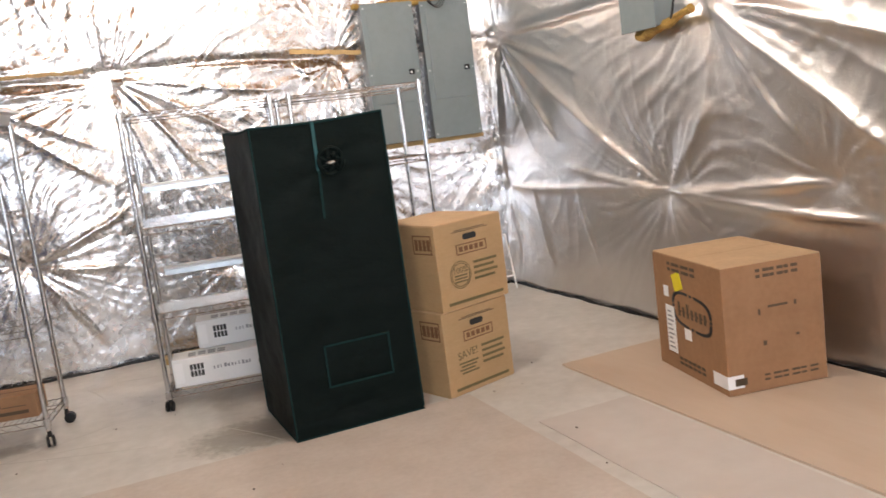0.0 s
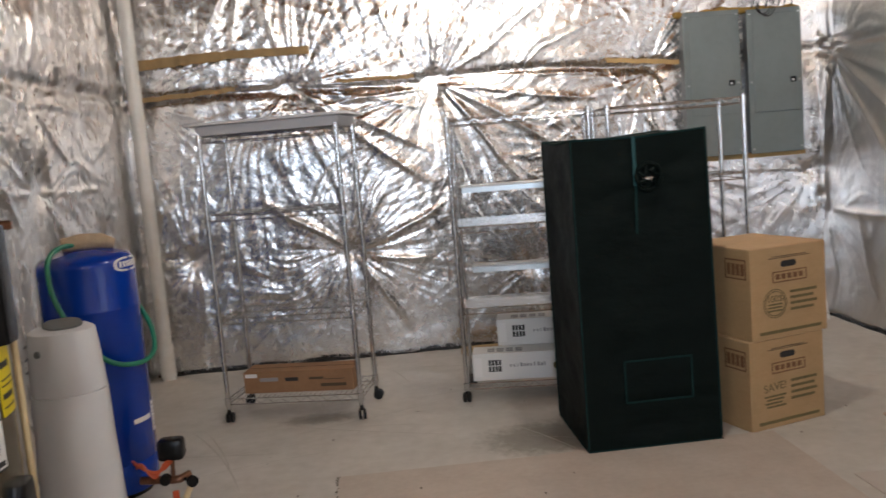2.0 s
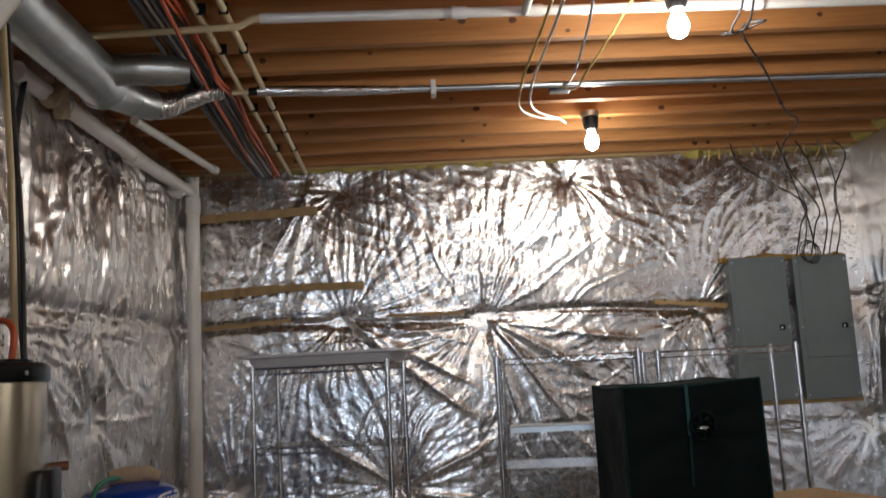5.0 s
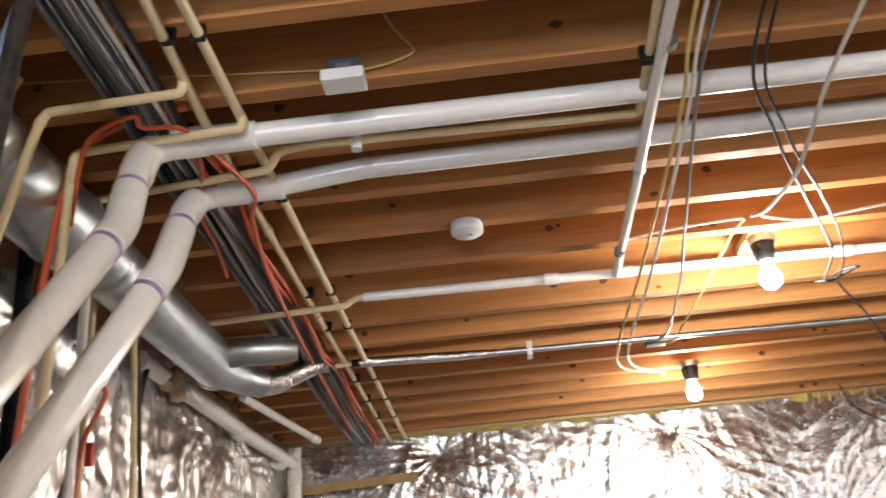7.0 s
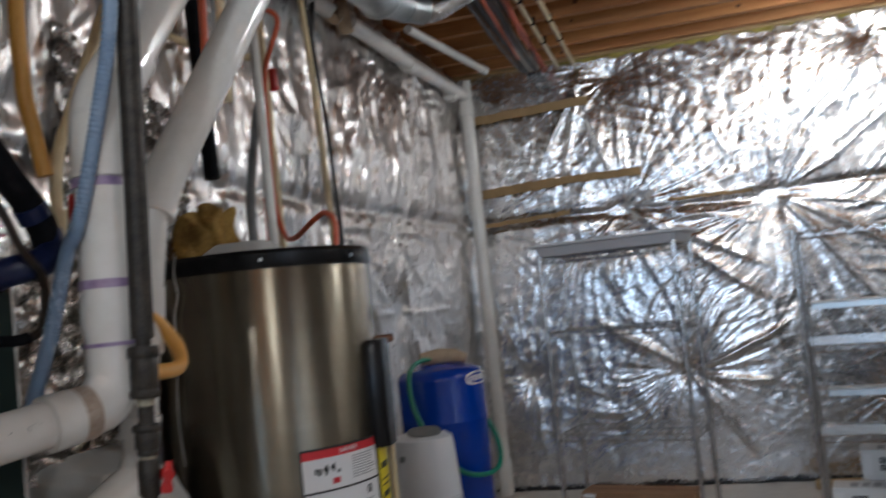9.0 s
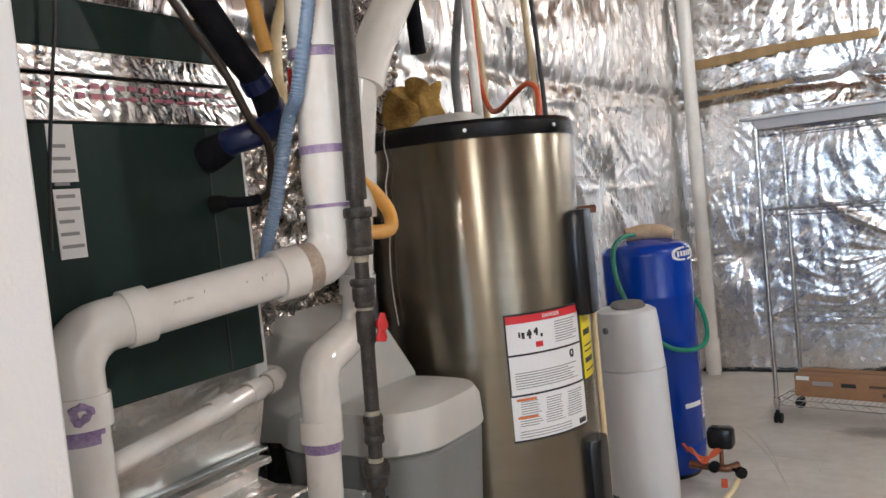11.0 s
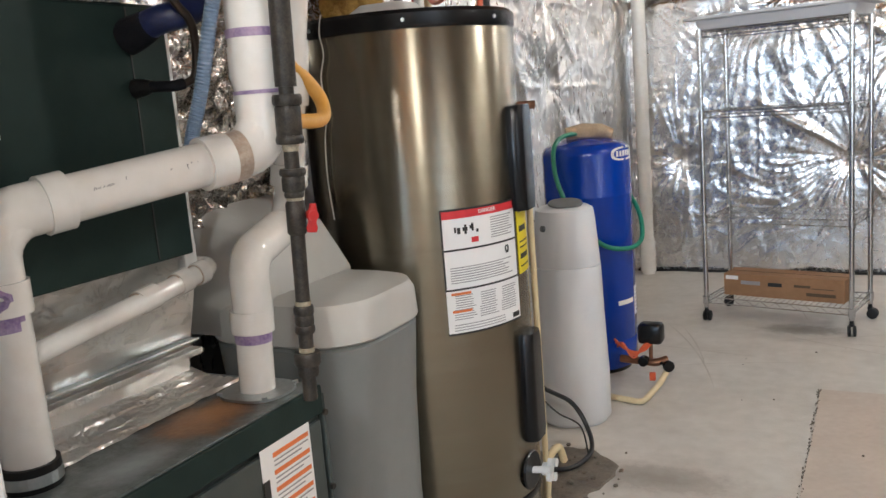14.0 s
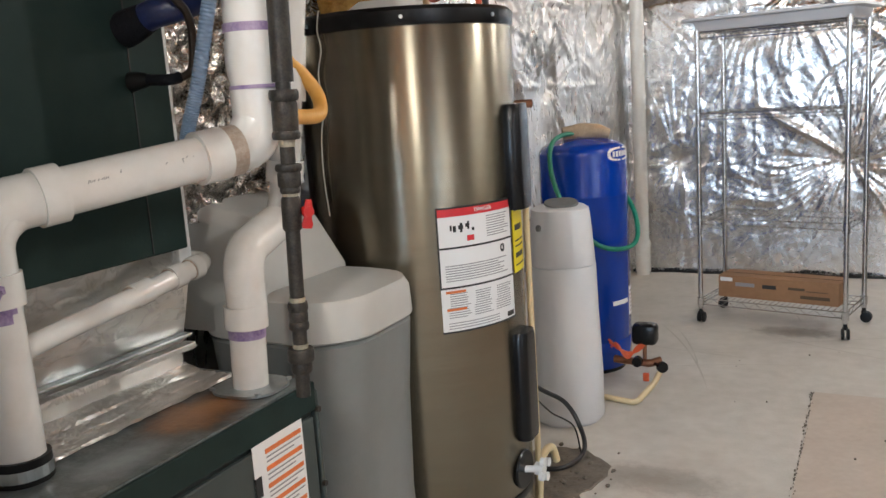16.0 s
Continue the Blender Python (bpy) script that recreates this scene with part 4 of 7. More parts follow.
# grow tent
tent = thing("grow_tent", pose(2.951, 4.150, 0.0, 0, 0, 0.8), "closed black fabric tent with teal trim, standing on paper", "grow tent")
TW, TD, TH = 0.590, 0.56, 1.348


def tent_body():
    bm = bmesh.new()
    nz, ns = 44, 18
    grid = []
    for iz in range(nz + 1):
        z = TH * iz / nz
        ring = []
        for side in range(4):
            for i in range(ns):
                t = i / ns
                x, y, nx, ny = ((t * TW, 0, 0, -1), (TW, t * TD, 1, 0), (TW - t * TW, TD, 0, 1), (0, TD - t * TD, -1, 0))[side]
                bow = -0.012 * math.sin(math.pi * t) * math.sin(math.pi * min(1, z / TH * 1.02))
                wr = 0.011 * noise.noise(Vector((x * 3, y * 3 + side, z * 5))) + 0.006 * noise.noise(Vector((x * 9, y * 9 + side, z * 16)))
                k = min(1, t * 6, (1 - t) * 6) * min(1, (TH - z) * 12, z * 12)
                if side == 0:
                    du, dz = x - 0.32, z - 1.165
                    r = math.hypot(du, dz) + 1e-5
                    wr += 0.010 * math.cos(8 * math.atan2(dz, du)) * math.exp(-r / 0.22) * min(1, r / 0.05)
                o = (bow + wr) * k
                if 0.085 < z < 0.12:
                    o -= 0.004
                sag = (0.012 * math.sin(math.pi * t) + 0.012 * (1 - x / TW)) * max(0, z / TH - 0.8) * 5
                ring.append(((x + nx * o) * (1 - 0.026 * z / TH), y + ny * o, z - sag))
        grid.append(ring)
    return loft(bm, grid)


part("canvas", tent_body(), "tent", tent, smooth=True)
bm = bmesh.new()
for x, y in ((0, 0), (TW, 0), (0, TD), (TW, TD)):
    tube(bm, [(x, y, 0.02), (x * 0.974, y, TH - 0.012 * (1 - x / TW))], 0.0042, 6)
for z in (0.005, TH):
    d = 0.012 * (z > 1)
    tw = TW * (0.974 if z > 1 else 1)
    tube(bm, [(0, 0, z - d), (tw * 0.5, 0, z - 1.5 * d), (tw, 0, z), (tw, TD * 0.5, z - d), (tw, TD, z), (tw * 0.5, TD, z - 1.5 * d), (0, TD, z - d), (0, TD * 0.5, z - 2 * d)], 0.005, 6, closed=True)
part("piping", bm, "seam", tent, "dull teal piping along the edges")
part("zip_strip", quad(bmesh.new(), (0, -0.008, 0), (1, 0, 0), (0, 0, 1), 0.256, 0.270, 1.13, 1.335, 0.003), "teal", tent, "teal zip strip")
part("zip_tail", quad(bmesh.new(), (0, -0.007, 0), (1, 0.0, 0), (0.03, 0, 1), 0.226, 0.236, 0.93, 1.128, 0.003), "seam", tent)
bm = bmesh.new()
tube(bm, [(0.32 + 0.052 * math.cos(a), -0.012 + 0.006 * math.sin(5 * a), 1.165 + 0.055 * math.sin(a)) for a in [i * 0.2618 for i in range(24)]], 0.010, 8, closed=True)
for i in range(7):
    a = i * 0.9
    tube(bm, [(0.32 + 0.05 * math.cos(a), -0.012, 1.165 + 0.05 * math.sin(a)), (0.32 + 0.02 * math.cos(a + 0.5), -0.022, 1.165 + 0.02 * math.sin(a + 0.5))], 0.008, 6)
part("duct_port", bm, "tent", tent, "gathered black cloth port", smooth=True)
bm = bmesh.new()
bmesh.ops.create_icosphere(bm, subdivisions=2, radius=0.026, matrix=Matrix.Translation((0.325, -0.006, 1.158)) @ Matrix.Diagonal((1.3, 0.5, 0.5, 1)))
part("drawcord", bm, "foil_tape", tent, "shiny lining showing in the port")
bm = bmesh.new()
for a0, a1, b0, b1 in ((0.17, 0.47, 0.205, 0.213), (0.17, 0.47, 0.385, 0.393), (0.17, 0.178, 0.205, 0.393), (0.462, 0.47, 0.205, 0.393)):
    quad(bm, (0, -0.006, 0), (1, 0, 0), (0, 0, 1), a0, a1, b0, b1, 0.004)
part("window_flap_seam", bm, "seam", tent)


# cardboard boxes
def carton_box(name, m, w, d, h, mat_side, label, category, group=""):
    c = thing(name, m, label, category, group)
    part("carton_body", B((0, 0, 0), (w, d, h - 0.004), 0.004), mat_side, c)
    part("flap", B((0.002, 0.002, h - 0.004), (w - 0.002, d / 2 - 0.0015, h), 0.001), "card_top", c)
    part("flap", B((0.002, d / 2 + 0.0015, h - 0.004), (w - 0.002, d - 0.002, h), 0.001), "card_top", c)
    return c


def handle_hole(c, x, z, depth=0.0):
    bm = loft(bmesh.new(), [rrect(0.085, 0.028, 0.0135, 0), rrect(0.085, 0.028, 0.0135, 0.0015)])
    bmesh.ops.transform(bm, matrix=Matrix.Translation((x, 0.0002, z)) @ Matrix.Rotation(radians(90), 4, "X"), verts=bm.verts)
    part("hand_hole", bm, "black_ink", c, "dark cut-out hand hole")


def frame_bars(bm, o, u, v, a0, a1, b0, b1, t):
    quad(bm, o, u, v, a0, a1, b0, b0 + t)
    quad(bm, o, u, v, a0, a1, b1 - t, b1)
    quad(bm, o, u, v, a0, a0 + t, b0 + t, b1 - t)
    quad(bm, o, u, v, a1 - t, a1, b0 + t, b1 - t)
    return bm


def moving_box(m, lower):
    c = carton_box("moving_box", m, 0.42, 0.46, 0.405, "card", "tan cardboard moving box with dark print, taped shut", "moving box", "stacked moving boxes")
    f = ((0, -0.0002, 0), (1, 0, 0), (0, 0, 1))
    s = ((-0.0002, 0.46, 0), (0, -1, 0), (0, 0, 1))
    handle_hole(c, 0.21, 0.325)
    part("logo_frame", frame_bars(bmesh.new(), *f, 0.12, 0.31, 0.245, 0.295, 0.005), "ink_orange", c)
    bm = bmesh.new()
    for i in range(5):
        quad(bm, *f, 0.138 + i * 0.032, 0.160 + i * 0.032, 0.259, 0.282)
    part("logo_shape", bm, "ink_orange", c)
    bm = bmesh.new()
    for k, z in enumerate((0.352, 0.359)):
        quad(bm, *f, 0.10 + 0.02 * k, 0.33 - 0.02 * k, z, z + 0.003)
    part("print_bar", bm, "ink", c)
    part("stripe", quad(bmesh.new(), *f, 0.04, 0.385, 0.022, 0.036), "ink_green", c)
    if lower:
        letters("SAVE!", 0.052, on_face((0.135, -0.0006, 0.185), (1, 0, 0), (0, 0, 1)) @ pose(0, 0, 0, 0, 0, 4), "ink_green", c)
        bm = bmesh.new()
        for i in range(4):
            quad(bm, *f, 0.075 + 0.01 * (i % 2), 0.195 - 0.012 * (i % 3), 0.142 - i * 0.016, 0.150 - i * 0.016)
            quad(bm, *f, 0.225, 0.375 - 0.014 * (i % 2), 0.195 - i * 0.027, 0.207 - i * 0.027)
        part("print_bar", bm, "ink_green", c)
    else:
        letters("100%", 0.042, on_face((0.13, -0.0006, 0.175), (1, 0, 0), (0, 0, 1)), "ink_green", c)
        bm = bmesh.new()
        for k in range(40):
            a = 2 * math.pi * k / 40
            for r in (0.052, 0.061):
                quad(bm, (0.13 + r * math.cos(a), -0.0002, 0.155 + r * math.sin(a)), (-math.sin(a), 0, math.cos(a)), (math.cos(a), 0, math.sin(a)), -0.0055, 0.0055, 0, 0.0035, n=(0, -1, 0))
        for i in range(4):
            quad(bm, *f, 0.215, 0.365 - 0.02 * (i % 2), 0.192 - i * 0.026, 0.204 - i * 0.026)
        for i in range(3):
            quad(bm, *f, 0.092, 0.168, 0.148 - i * 0.014, 0.155 - i * 0.014)
        part("print_mark", bm, "ink_green", c)
    part("logo_frame", frame_bars(bmesh.new(), *s, 0.30, 0.435, 0.27, 0.36, 0.006), "ink_orange", c)
    bm = bmesh.new()
    for i in range(4):
        quad(bm, *s, 0.315 + i * 0.029, 0.336 + i * 0.029, 0.288, 0.340)
    part("logo_shape", bm, "ink_orange", c)
    return c


moving_box(pose(3.690, 4.188, 0.0, 0, 0, 18.0), True)
moving_box(pose(3.705, 4.186, 0.4055, 0, 0, 17.0), False)

brown = carton_box("brown_carton", pose(4.563, 3.331, 0.010, 0, 0, -11.5), 0.455, 0.615, 0.538, "card_dark", "large brown shipping carton with labels and black print", "carton")
sL = ((-0.0002, 0.615, 0), (0, -1, 0), (0, 0, 1))
sF = ((0, -0.0002, 0), (1, 0, 0), (0, 0, 1))
bm = bmesh.new()
for k in range(72):
    a = 2 * math.pi * k / 72
    ca, sa = math.cos(a), math.sin(a)
    px_, pz_ = 0.345 + 0.165 * math.copysign(abs(ca) ** 0.6, ca), 0.30 + 0.075 * math.copysign(abs(sa) ** 0.6, sa)
    quad(bm, (-0.0002, 0.615 - px_, pz_ - 0.06 * (px_ - 0.345)), (0, -1, 0), (0, 0, 1), -0.009, 0.009, -0.006, 0.006)
part("logo_ring", bm, "black_ink", brown)
bm = bmesh.new()
for i in range(7):
    quad(bm, *sL, 0.225 + i * 0.038, 0.243 + i * 0.038, 0.27, 0.335 if i in (0, 2) else 0.315)
    quad(bm, *sL, 0.225 + i * 0.038, 0.250 + i * 0.038, 0.288, 0.298)
part("logo_shape", bm, "ink", brown)
part("sticker", quad(bmesh.new(), (0, 0.615, 0), (0, -0.94, 0.34), (0, 0.34, 0.94), 0.32, 0.40, 0.28, 0.36, n=(-1, 0, 0)), "yellow_label", brown, "yellow diamond sticker")
bm = bmesh.new()
quad(bm, *sL, 0.10, 0.185, 0.08, 0.30)
quad(bm, *sL, 0.095, 0.14, 0.34, 0.39, 0.002)
quad(bm, *sL, 0.27, 0.33, 0.17, 0.22)
part("shipping_label", bm, "label", brown, "white shipping labels")
bm = bmesh.new()
for i in range(9):
    quad(bm, *sL, 0.115, 0.17 - 0.01 * (i % 3), 0.10 + i * 0.021, 0.108 + i * 0.021, 0.0025)
part("print_bar", bm, "grey_ink", brown)
bm = bmesh.new()
quad(bm, *sL, 0.50, 0.6152, 0.03, 0.085, 0.002)
quad(bm, *sF, -0.002, 0.07, 0.03, 0.085, 0.002)
part("corner_label", bm, "label", brown, "white label folded round the corner")
bm = bmesh.new()
for i in range(3):
    quad(bm, *sF, 0.03 + 0.015 * i, 0.06 + 0.012 * i, 0.04, 0.07, 0.003)
for i in range(2):
    for j in range(6):
        quad(bm, *sL, 0.15 + j * 0.042, 0.176 + j * 0.042 + 0.012 * (j % 2), 0.492 - i * 0.026, 0.506 - i * 0.026)
        quad(bm, *sF, 0.155 + j * 0.032, 0.174 + j * 0.032 + 0.010 * (j % 2), 0.498 - i * 0.024, 0.511 - i * 0.024)
        quad(bm, *sF, 0.165 + j * 0.042, 0.190 + j * 0.042 + 0.012 * (j % 2), 0.062 - i * 0.020, 0.071 - i * 0.020)
        quad(bm, *sL, 0.20 + j * 0.04, 0.23 + j * 0.04, 0.060 - i * 0.022, 0.073 - i * 0.022)
for a, b, c_, d_ in ((0.20, 0.29, 0.345, 0.355), (0.155, 0.165, 0.32, 0.345), (0.32, 0.33, 0.34, 0.36), (0.17, 0.185, 0.19, 0.21), (0.32, 0.335, 0.21, 0.22)):
    quad(bm, *sF, a, b, c_, d_)
part("print_bar", bm, "ink", brown)


# breaker panels
def breaker_panel(x0, x1, z0, z1, label):
    w, h = x1 - x0, z1 - z0
    p = thing("breaker_panel", pose(x0, YF - 0.14, z0), label, "breaker panel", "breaker panels")
    part("cabinet", B((0.012, 0.0, 0.012), (w - 0.012, 0.132, h - 0.012), 0.004), "panel_dark", p)
    part("cover", B((0, -0.012, 0), (w, 0.0, h), 0.003), "panel", p)
    part("door", B((0.035, -0.019, 0.27), (w - 0.035, -0.0125, h - 0.03), 0.003), "panel", p)
    part("latch", B((w - 0.085, -0.0235, 0.455), (w - 0.045, -0.0192, 0.49), 0.002), "black", p, "black door latch")
    part("latch_plate", B((w - 0.076, -0.0255, 0.463), (w - 0.064, -0.0237, 0.476)), "label", p)
    for sx, sz in ((0.018, 0.03), (w - 0.018, 0.03), (0.018, h - 0.03), (w - 0.018, h - 0.03), (0.018, h / 2), (w - 0.018, h / 2)):
        part("screw", T([(sx, -0.0125, sz), (sx, -0.0155, sz)], 0.006, 8), "galv", p)
    return p


breaker_panel(4.222, 4.598, 1.148, 2.092, "grey steel breaker panel with a closed door")
breaker_panel(4.650, 5.016, 1.142, 2.084, "grey steel breaker panel with a closed door")
board = put("backing_board", B((4.19, YF - 0.10, 1.115), (5.05, YF - 0.07, 1.145), 0.003), "wood")
tagged(board, "pale wooden batten under the breaker panels", "batten")
w1 = wool_roll("glass_wool", (4.2, YF - 0.07, 2.100), (5.04, YF - 0.07, 2.095), 0.022, 9, 0.8)
w1.data.materials[0] = M["wool_old"]


def cable(name, pts, r, material, label, n=8, seg=7, group="hanging cables"):
    return tagged(put(name, T(curve(pts, n), r, seg), material, smooth=True), label, "cable", group)


# tan strips over the foil
def strip(name, x0, x1, z0, z1, hgt, material, label, seed):
    rs = random.Random(seed)
    bm = bmesh.new()
    n = 16
    rings = []
    for i in range(n + 1):
        t = i / n
        x, z = x0 + (x1 - x0) * t, z0 + (z1 - z0) * t + rs.uniform(-0.004, 0.004)
        y = YF - 0.088 + rs.uniform(-0.004, 0.004)
        rings.append([(x, y, z - hgt / 2), (x, y, z + hgt / 2), (x, y + 0.008, z + hgt / 2), (x, y + 0.008, z - hgt / 2)])
    return tagged(put(name, loft(bm, rings), material), label, "strip", "strips on the foil")


strip("cardboard_strip", 0.66, 1.22, 2.015, 2.045, 0.062, "stripcard", "tan cardboard strip pinned across the foil", 1)
strip("cardboard_strip", 1.20, 1.79, 2.045, 2.045, 0.050, "stripcard", "tan cardboard strip pinned across the foil", 2)
strip("cardboard_strip", 0.66, 1.50, 2.53, 2.56, 0.058, "stripcard", "tan cardboard strip pinned across the foil", 3)
strip("wood_batten", 3.72, 4.21, 1.835, 1.785, 0.030, "wood", "pale wooden batten over the foil beside a panel", 4)
strip("cardboard_strip", 0.70, 1.30, 1.80, 1.83, 0.030, "stripcard", "narrow tan strip along the foil seam", 5)
strip("cardboard_strip", 1.95, 2.45, 1.835, 1.825, 0.022, "stripcard", "narrow tan strip along the foil seam", 6)
batten = put("floor_batten", B((2.60, 6.10, 0.0), (3.15, 6.19, 0.045), 0.004), "wood")
tagged(batten, "short pale wood offcut lying by the wall", "offcut")

# box with torn wool on the east wall
meter = thing("wall_box", pose(XR - 0.095, 4.38, 1.60), "grey steel junction box on the foil wall", "junction box")
part("box_body", B((-0.05, -0.12, 0.0), (0.09, 0.15, 0.36), 0.006), "panel", meter)
part("box_cover", B((-0.060, -0.13, -0.008), (-0.051, 0.16, 0.37), 0.003), "panel", meter)
wool_roll("glass_wool", (XR - 0.09, 4.48, 1.572), (XR - 0.09, 4.06, 1.64), 0.026, 12, 0.9).data.materials[0] = M["wool_old"]
cable("wall_cable", [(XR - 0.10, 4.2, 1.62), (XR - 0.16, 4.1, 1.66), (XR - 0.17, 4.06, 1.8), (XR - 0.12, 4.08, 2.2), (XR - 0.1, 4.1, 2.86)], 0.006, "cable_black", "black cable running up the foil wall")

# white folded stand against the east wall
stand = thing("folded_stand", pose(4.745, 6.08, 0, 0, 0, 2), "thin white metal stand folded against the wall", "stand")
for x in (0.0, 0.32):
    part("leg", T([(x, 0, 0.006), (x, 0.09, 0.40)], 0.0065, 8), "white", stand)
part("top_bar", T([(0, 0.09, 0.395), (0.32, 0.09, 0.395)], 0.0065, 8), "white", stand)
part("cross_bar", T([(0, 0.025, 0.10), (0.32, 0.025, 0.10)], 0.0055, 8), "white", stand)


# ---- utility corner ----
def patch(bm, c, r, a0, a1, z0, z1, lift=0.0015, n=14):
    """A thin curved plate on an upright cylinder, between two bearings in degrees."""
    ri = r + 0.0003
    ro = ri + lift
    rings = []
    for i in range(n + 1):
        a = radians(a0 + (a1 - a0) * i / n)
        ca, sa = math.cos(a), math.sin(a)
        rings.append([(c[0] + rr * ca, c[1] + rr * sa, z) for rr, z in ((ri, z0), (ro, z0), (ro, z1), (ri, z1))])
    return loft(bm, rings)


# water heater
HC, HR = (0.0, 0.0), 0.295
heater = thing("water_heater", pose(0.922, 2.707, 0.0), "tall brushed bronze-grey steel water heater with warning labels", "water heater")
part("jacket", Lz([(HR - 0.004, 0.085), (HR, 0.092), (HR, 1.462), (HR - 0.003, 1.468)], 72), "steel", heater, smooth=True)
part("base_ring", Lz([(HR - 0.01, 0.0), (HR - 0.002, 0.004), (HR + 0.001, 0.075), (HR - 0.003, 0.088)], 72), "black", heater, "black base ring", smooth=True)
part("lower_band", Lz([(HR + 0.0005, 0.150), (HR + 0.002, 0.153), (HR + 0.002, 0.170), (HR + 0.0005, 0.173)], 72), "black", heater, "black band near the foot", smooth=True)
part("top_cap", Lz([(HR + 0.003, 1.462), (HR + 0.005, 1.468), (HR + 0.005, 1.498), (HR - 0.004, 1.508), (HR - 0.03, 1.510)], 72), "black", heater, "black plastic rim and top", smooth=True)
for a in (-115, -62, -12, 40):
    part("rim_screw", T([((HR + 0.004) * math.cos(radians(a)), (HR + 0.004) * math.sin(radians(a)), 1.482), ((HR + 0.0085) * math.cos(radians(a)), (HR + 0.0085) * math.sin(radians(a)), 1.482)], 0.005, 8), "galv", heater)
A0, A1 = -52.0, -4.5
lab = part("warning_label", patch(bmesh.new(), HC, HR, A0, A1, 0.685, 1.008), "label", heater, "large white warning label")
part("label_band", patch(bmesh.new(), HC, HR, A0, A1, 0.986, 1.008, 0.0022), "red_ink", lab)
for z in (0.683, 0.800, 0.903, 1.006):
    part("label_rule", patch(bmesh.new(), HC, HR, A0 - 0.3, A1 + 0.3, z, z + 0.005, 0.0024), "black_ink", lab)
for a in (A0 - 0.3, A1 - 0.5):
    part("label_rule", patch(bmesh.new(), HC, HR, a, a + 0.8, 0.8055, 0.9025, 0.0024), "black_ink", lab)
    part("label_rule", patch(bmesh.new(), HC, HR, a, a + 0.8, 0.9085, 1.0055, 0.0024), "black_ink", lab)
bm = bmesh.new()
for a, z, w_, h_ in ((-43, 0.950, 1.0, 0.014), (-41.4, 0.946, 1.6, 0.016), (-38.5, 0.952, 2.6, 0.010), (-37.6, 0.944, 1.2, 0.024), (-34.6, 0.956, 2.2, 0.009), (-33.6, 0.950, 1.1, 0.020), (-31, 0.945, 1.3, 0.008), (-12.2, 0.873, 2.2, 0.007), (-12.8, 0.879, 1.0, 0.012), (-10.6, 0.877, 1.0, 0.014), (-12.2, 0.890, 2.2, 0.004)):
    patch(bm, HC, HR, a - 2.5, a - 2.5 + w_, z, z + h_, 0.0024, 4)
tagged(part("label_symbol", bm, "black_ink", lab), kind="stuff")
part("label_symbol", patch(bmesh.new(), HC, HR, -36.5, -32.5, 0.920, 0.934, 0.0024, 4), "red_ink", lab)
bm = bmesh.new()
rl = random.Random(3)
for z in [0.975 - i * 0.0065 for i in range(9)]:
    patch(bm, HC, HR, -24.5, -7.5 - rl.uniform(0, 5), z, z + 0.0024, 0.0022, 6)
for z in [0.858 - i * 0.0065 for i in range(7)]:
    patch(bm, HC, HR, A0 + 3, -8.5 - rl.uniform(0, 9), z, z + 0.0024, 0.0022, 10)
for c0, c1 in ((-48.5, -36.5), (-34.5, -22.5), (-20.5, -7.5)):
    for z in [0.785 - i * 0.0062 for i in range(11 if c0 < -20 else 13)]:
        patch(bm, HC, HR, c0 + (0 if z < 0.75 else 1), c1 - rl.uniform(0, 2.5), z, z + 0.0022, 0.0022, 5)
for z in (0.708, 0.701, 0.694):
    patch(bm, HC, HR, A0 + 3, -18.5, z, z + 0.0022, 0.0022, 8)
tagged(part("label_text", bm, "grey_ink", lab), kind="stuff")
for z in (0.788, 0.742):
    part("label_band", patch(bmesh.new(), HC, HR, A0 + 2.5, -39, z, z + 0.0065, 0.0024, 5), "orange_ink", lab)
part("label_logo", patch(bmesh.new(), HC, HR, -12, -6, 0.693, 0.706, 0.0024, 4), "black_ink", lab)
letters("DANGER", 0.014, on_face((HR * math.cos(radians(-26.5)) + 0.0035 * math.cos(radians(-26.5)), HR * math.sin(radians(-26.5)) - 0.0015, 0.997), (math.sin(radians(26.5)), math.cos(radians(26.5)), 0), (0, 0, 1)), "label", lab)
yl = part("energy_label", patch(bmesh.new(), HC, HR, -1.5, 20, 0.80, 1.02), "yellow_label", heater, "yellow energy label")
bm = bmesh.new()
for z, h_, a1 in ((0.968, 0.005, 15), (0.915, 0.016, 14), (0.84, 0.014, 16), (0.885, 0.004, 18), (0.87, 0.004, 17), (0.818, 0.004, 18)):
    patch(bm, HC, HR, 0.5, a1 - 2, z, z + h_, 0.0022, 6)
tagged(part("label_text", bm, "black_ink", yl), kind="stuff")
letters("ENERGY", 0.019, on_face(((HR + 0.003) * math.cos(radians(9)), (HR + 0.003) * math.sin(radians(9)), 0.996), (-math.sin(radians(9)), math.cos(radians(9)), 0), (0, 0, 1)), "black_ink", yl, squash=1.25)


def element_cover(a, z0, z1, w, t):
    bm = loft(bmesh.new(), [rrect(w * k, t * 2, t * 0.8, z, cx=0, cy=0) for k, z in ((0.86, z0), (1.0, z0 + 0.02), (1.0, z1 - 0.02), (0.86, z1))])
    bmesh.ops.transform(bm, matrix=pose(0, 0, 0, 0, 0, a) @ Matrix.Translation((HR, 0, 0)) @ Matrix.Rotation(radians(90), 4, "Z"), verts=bm.verts)
    return bm


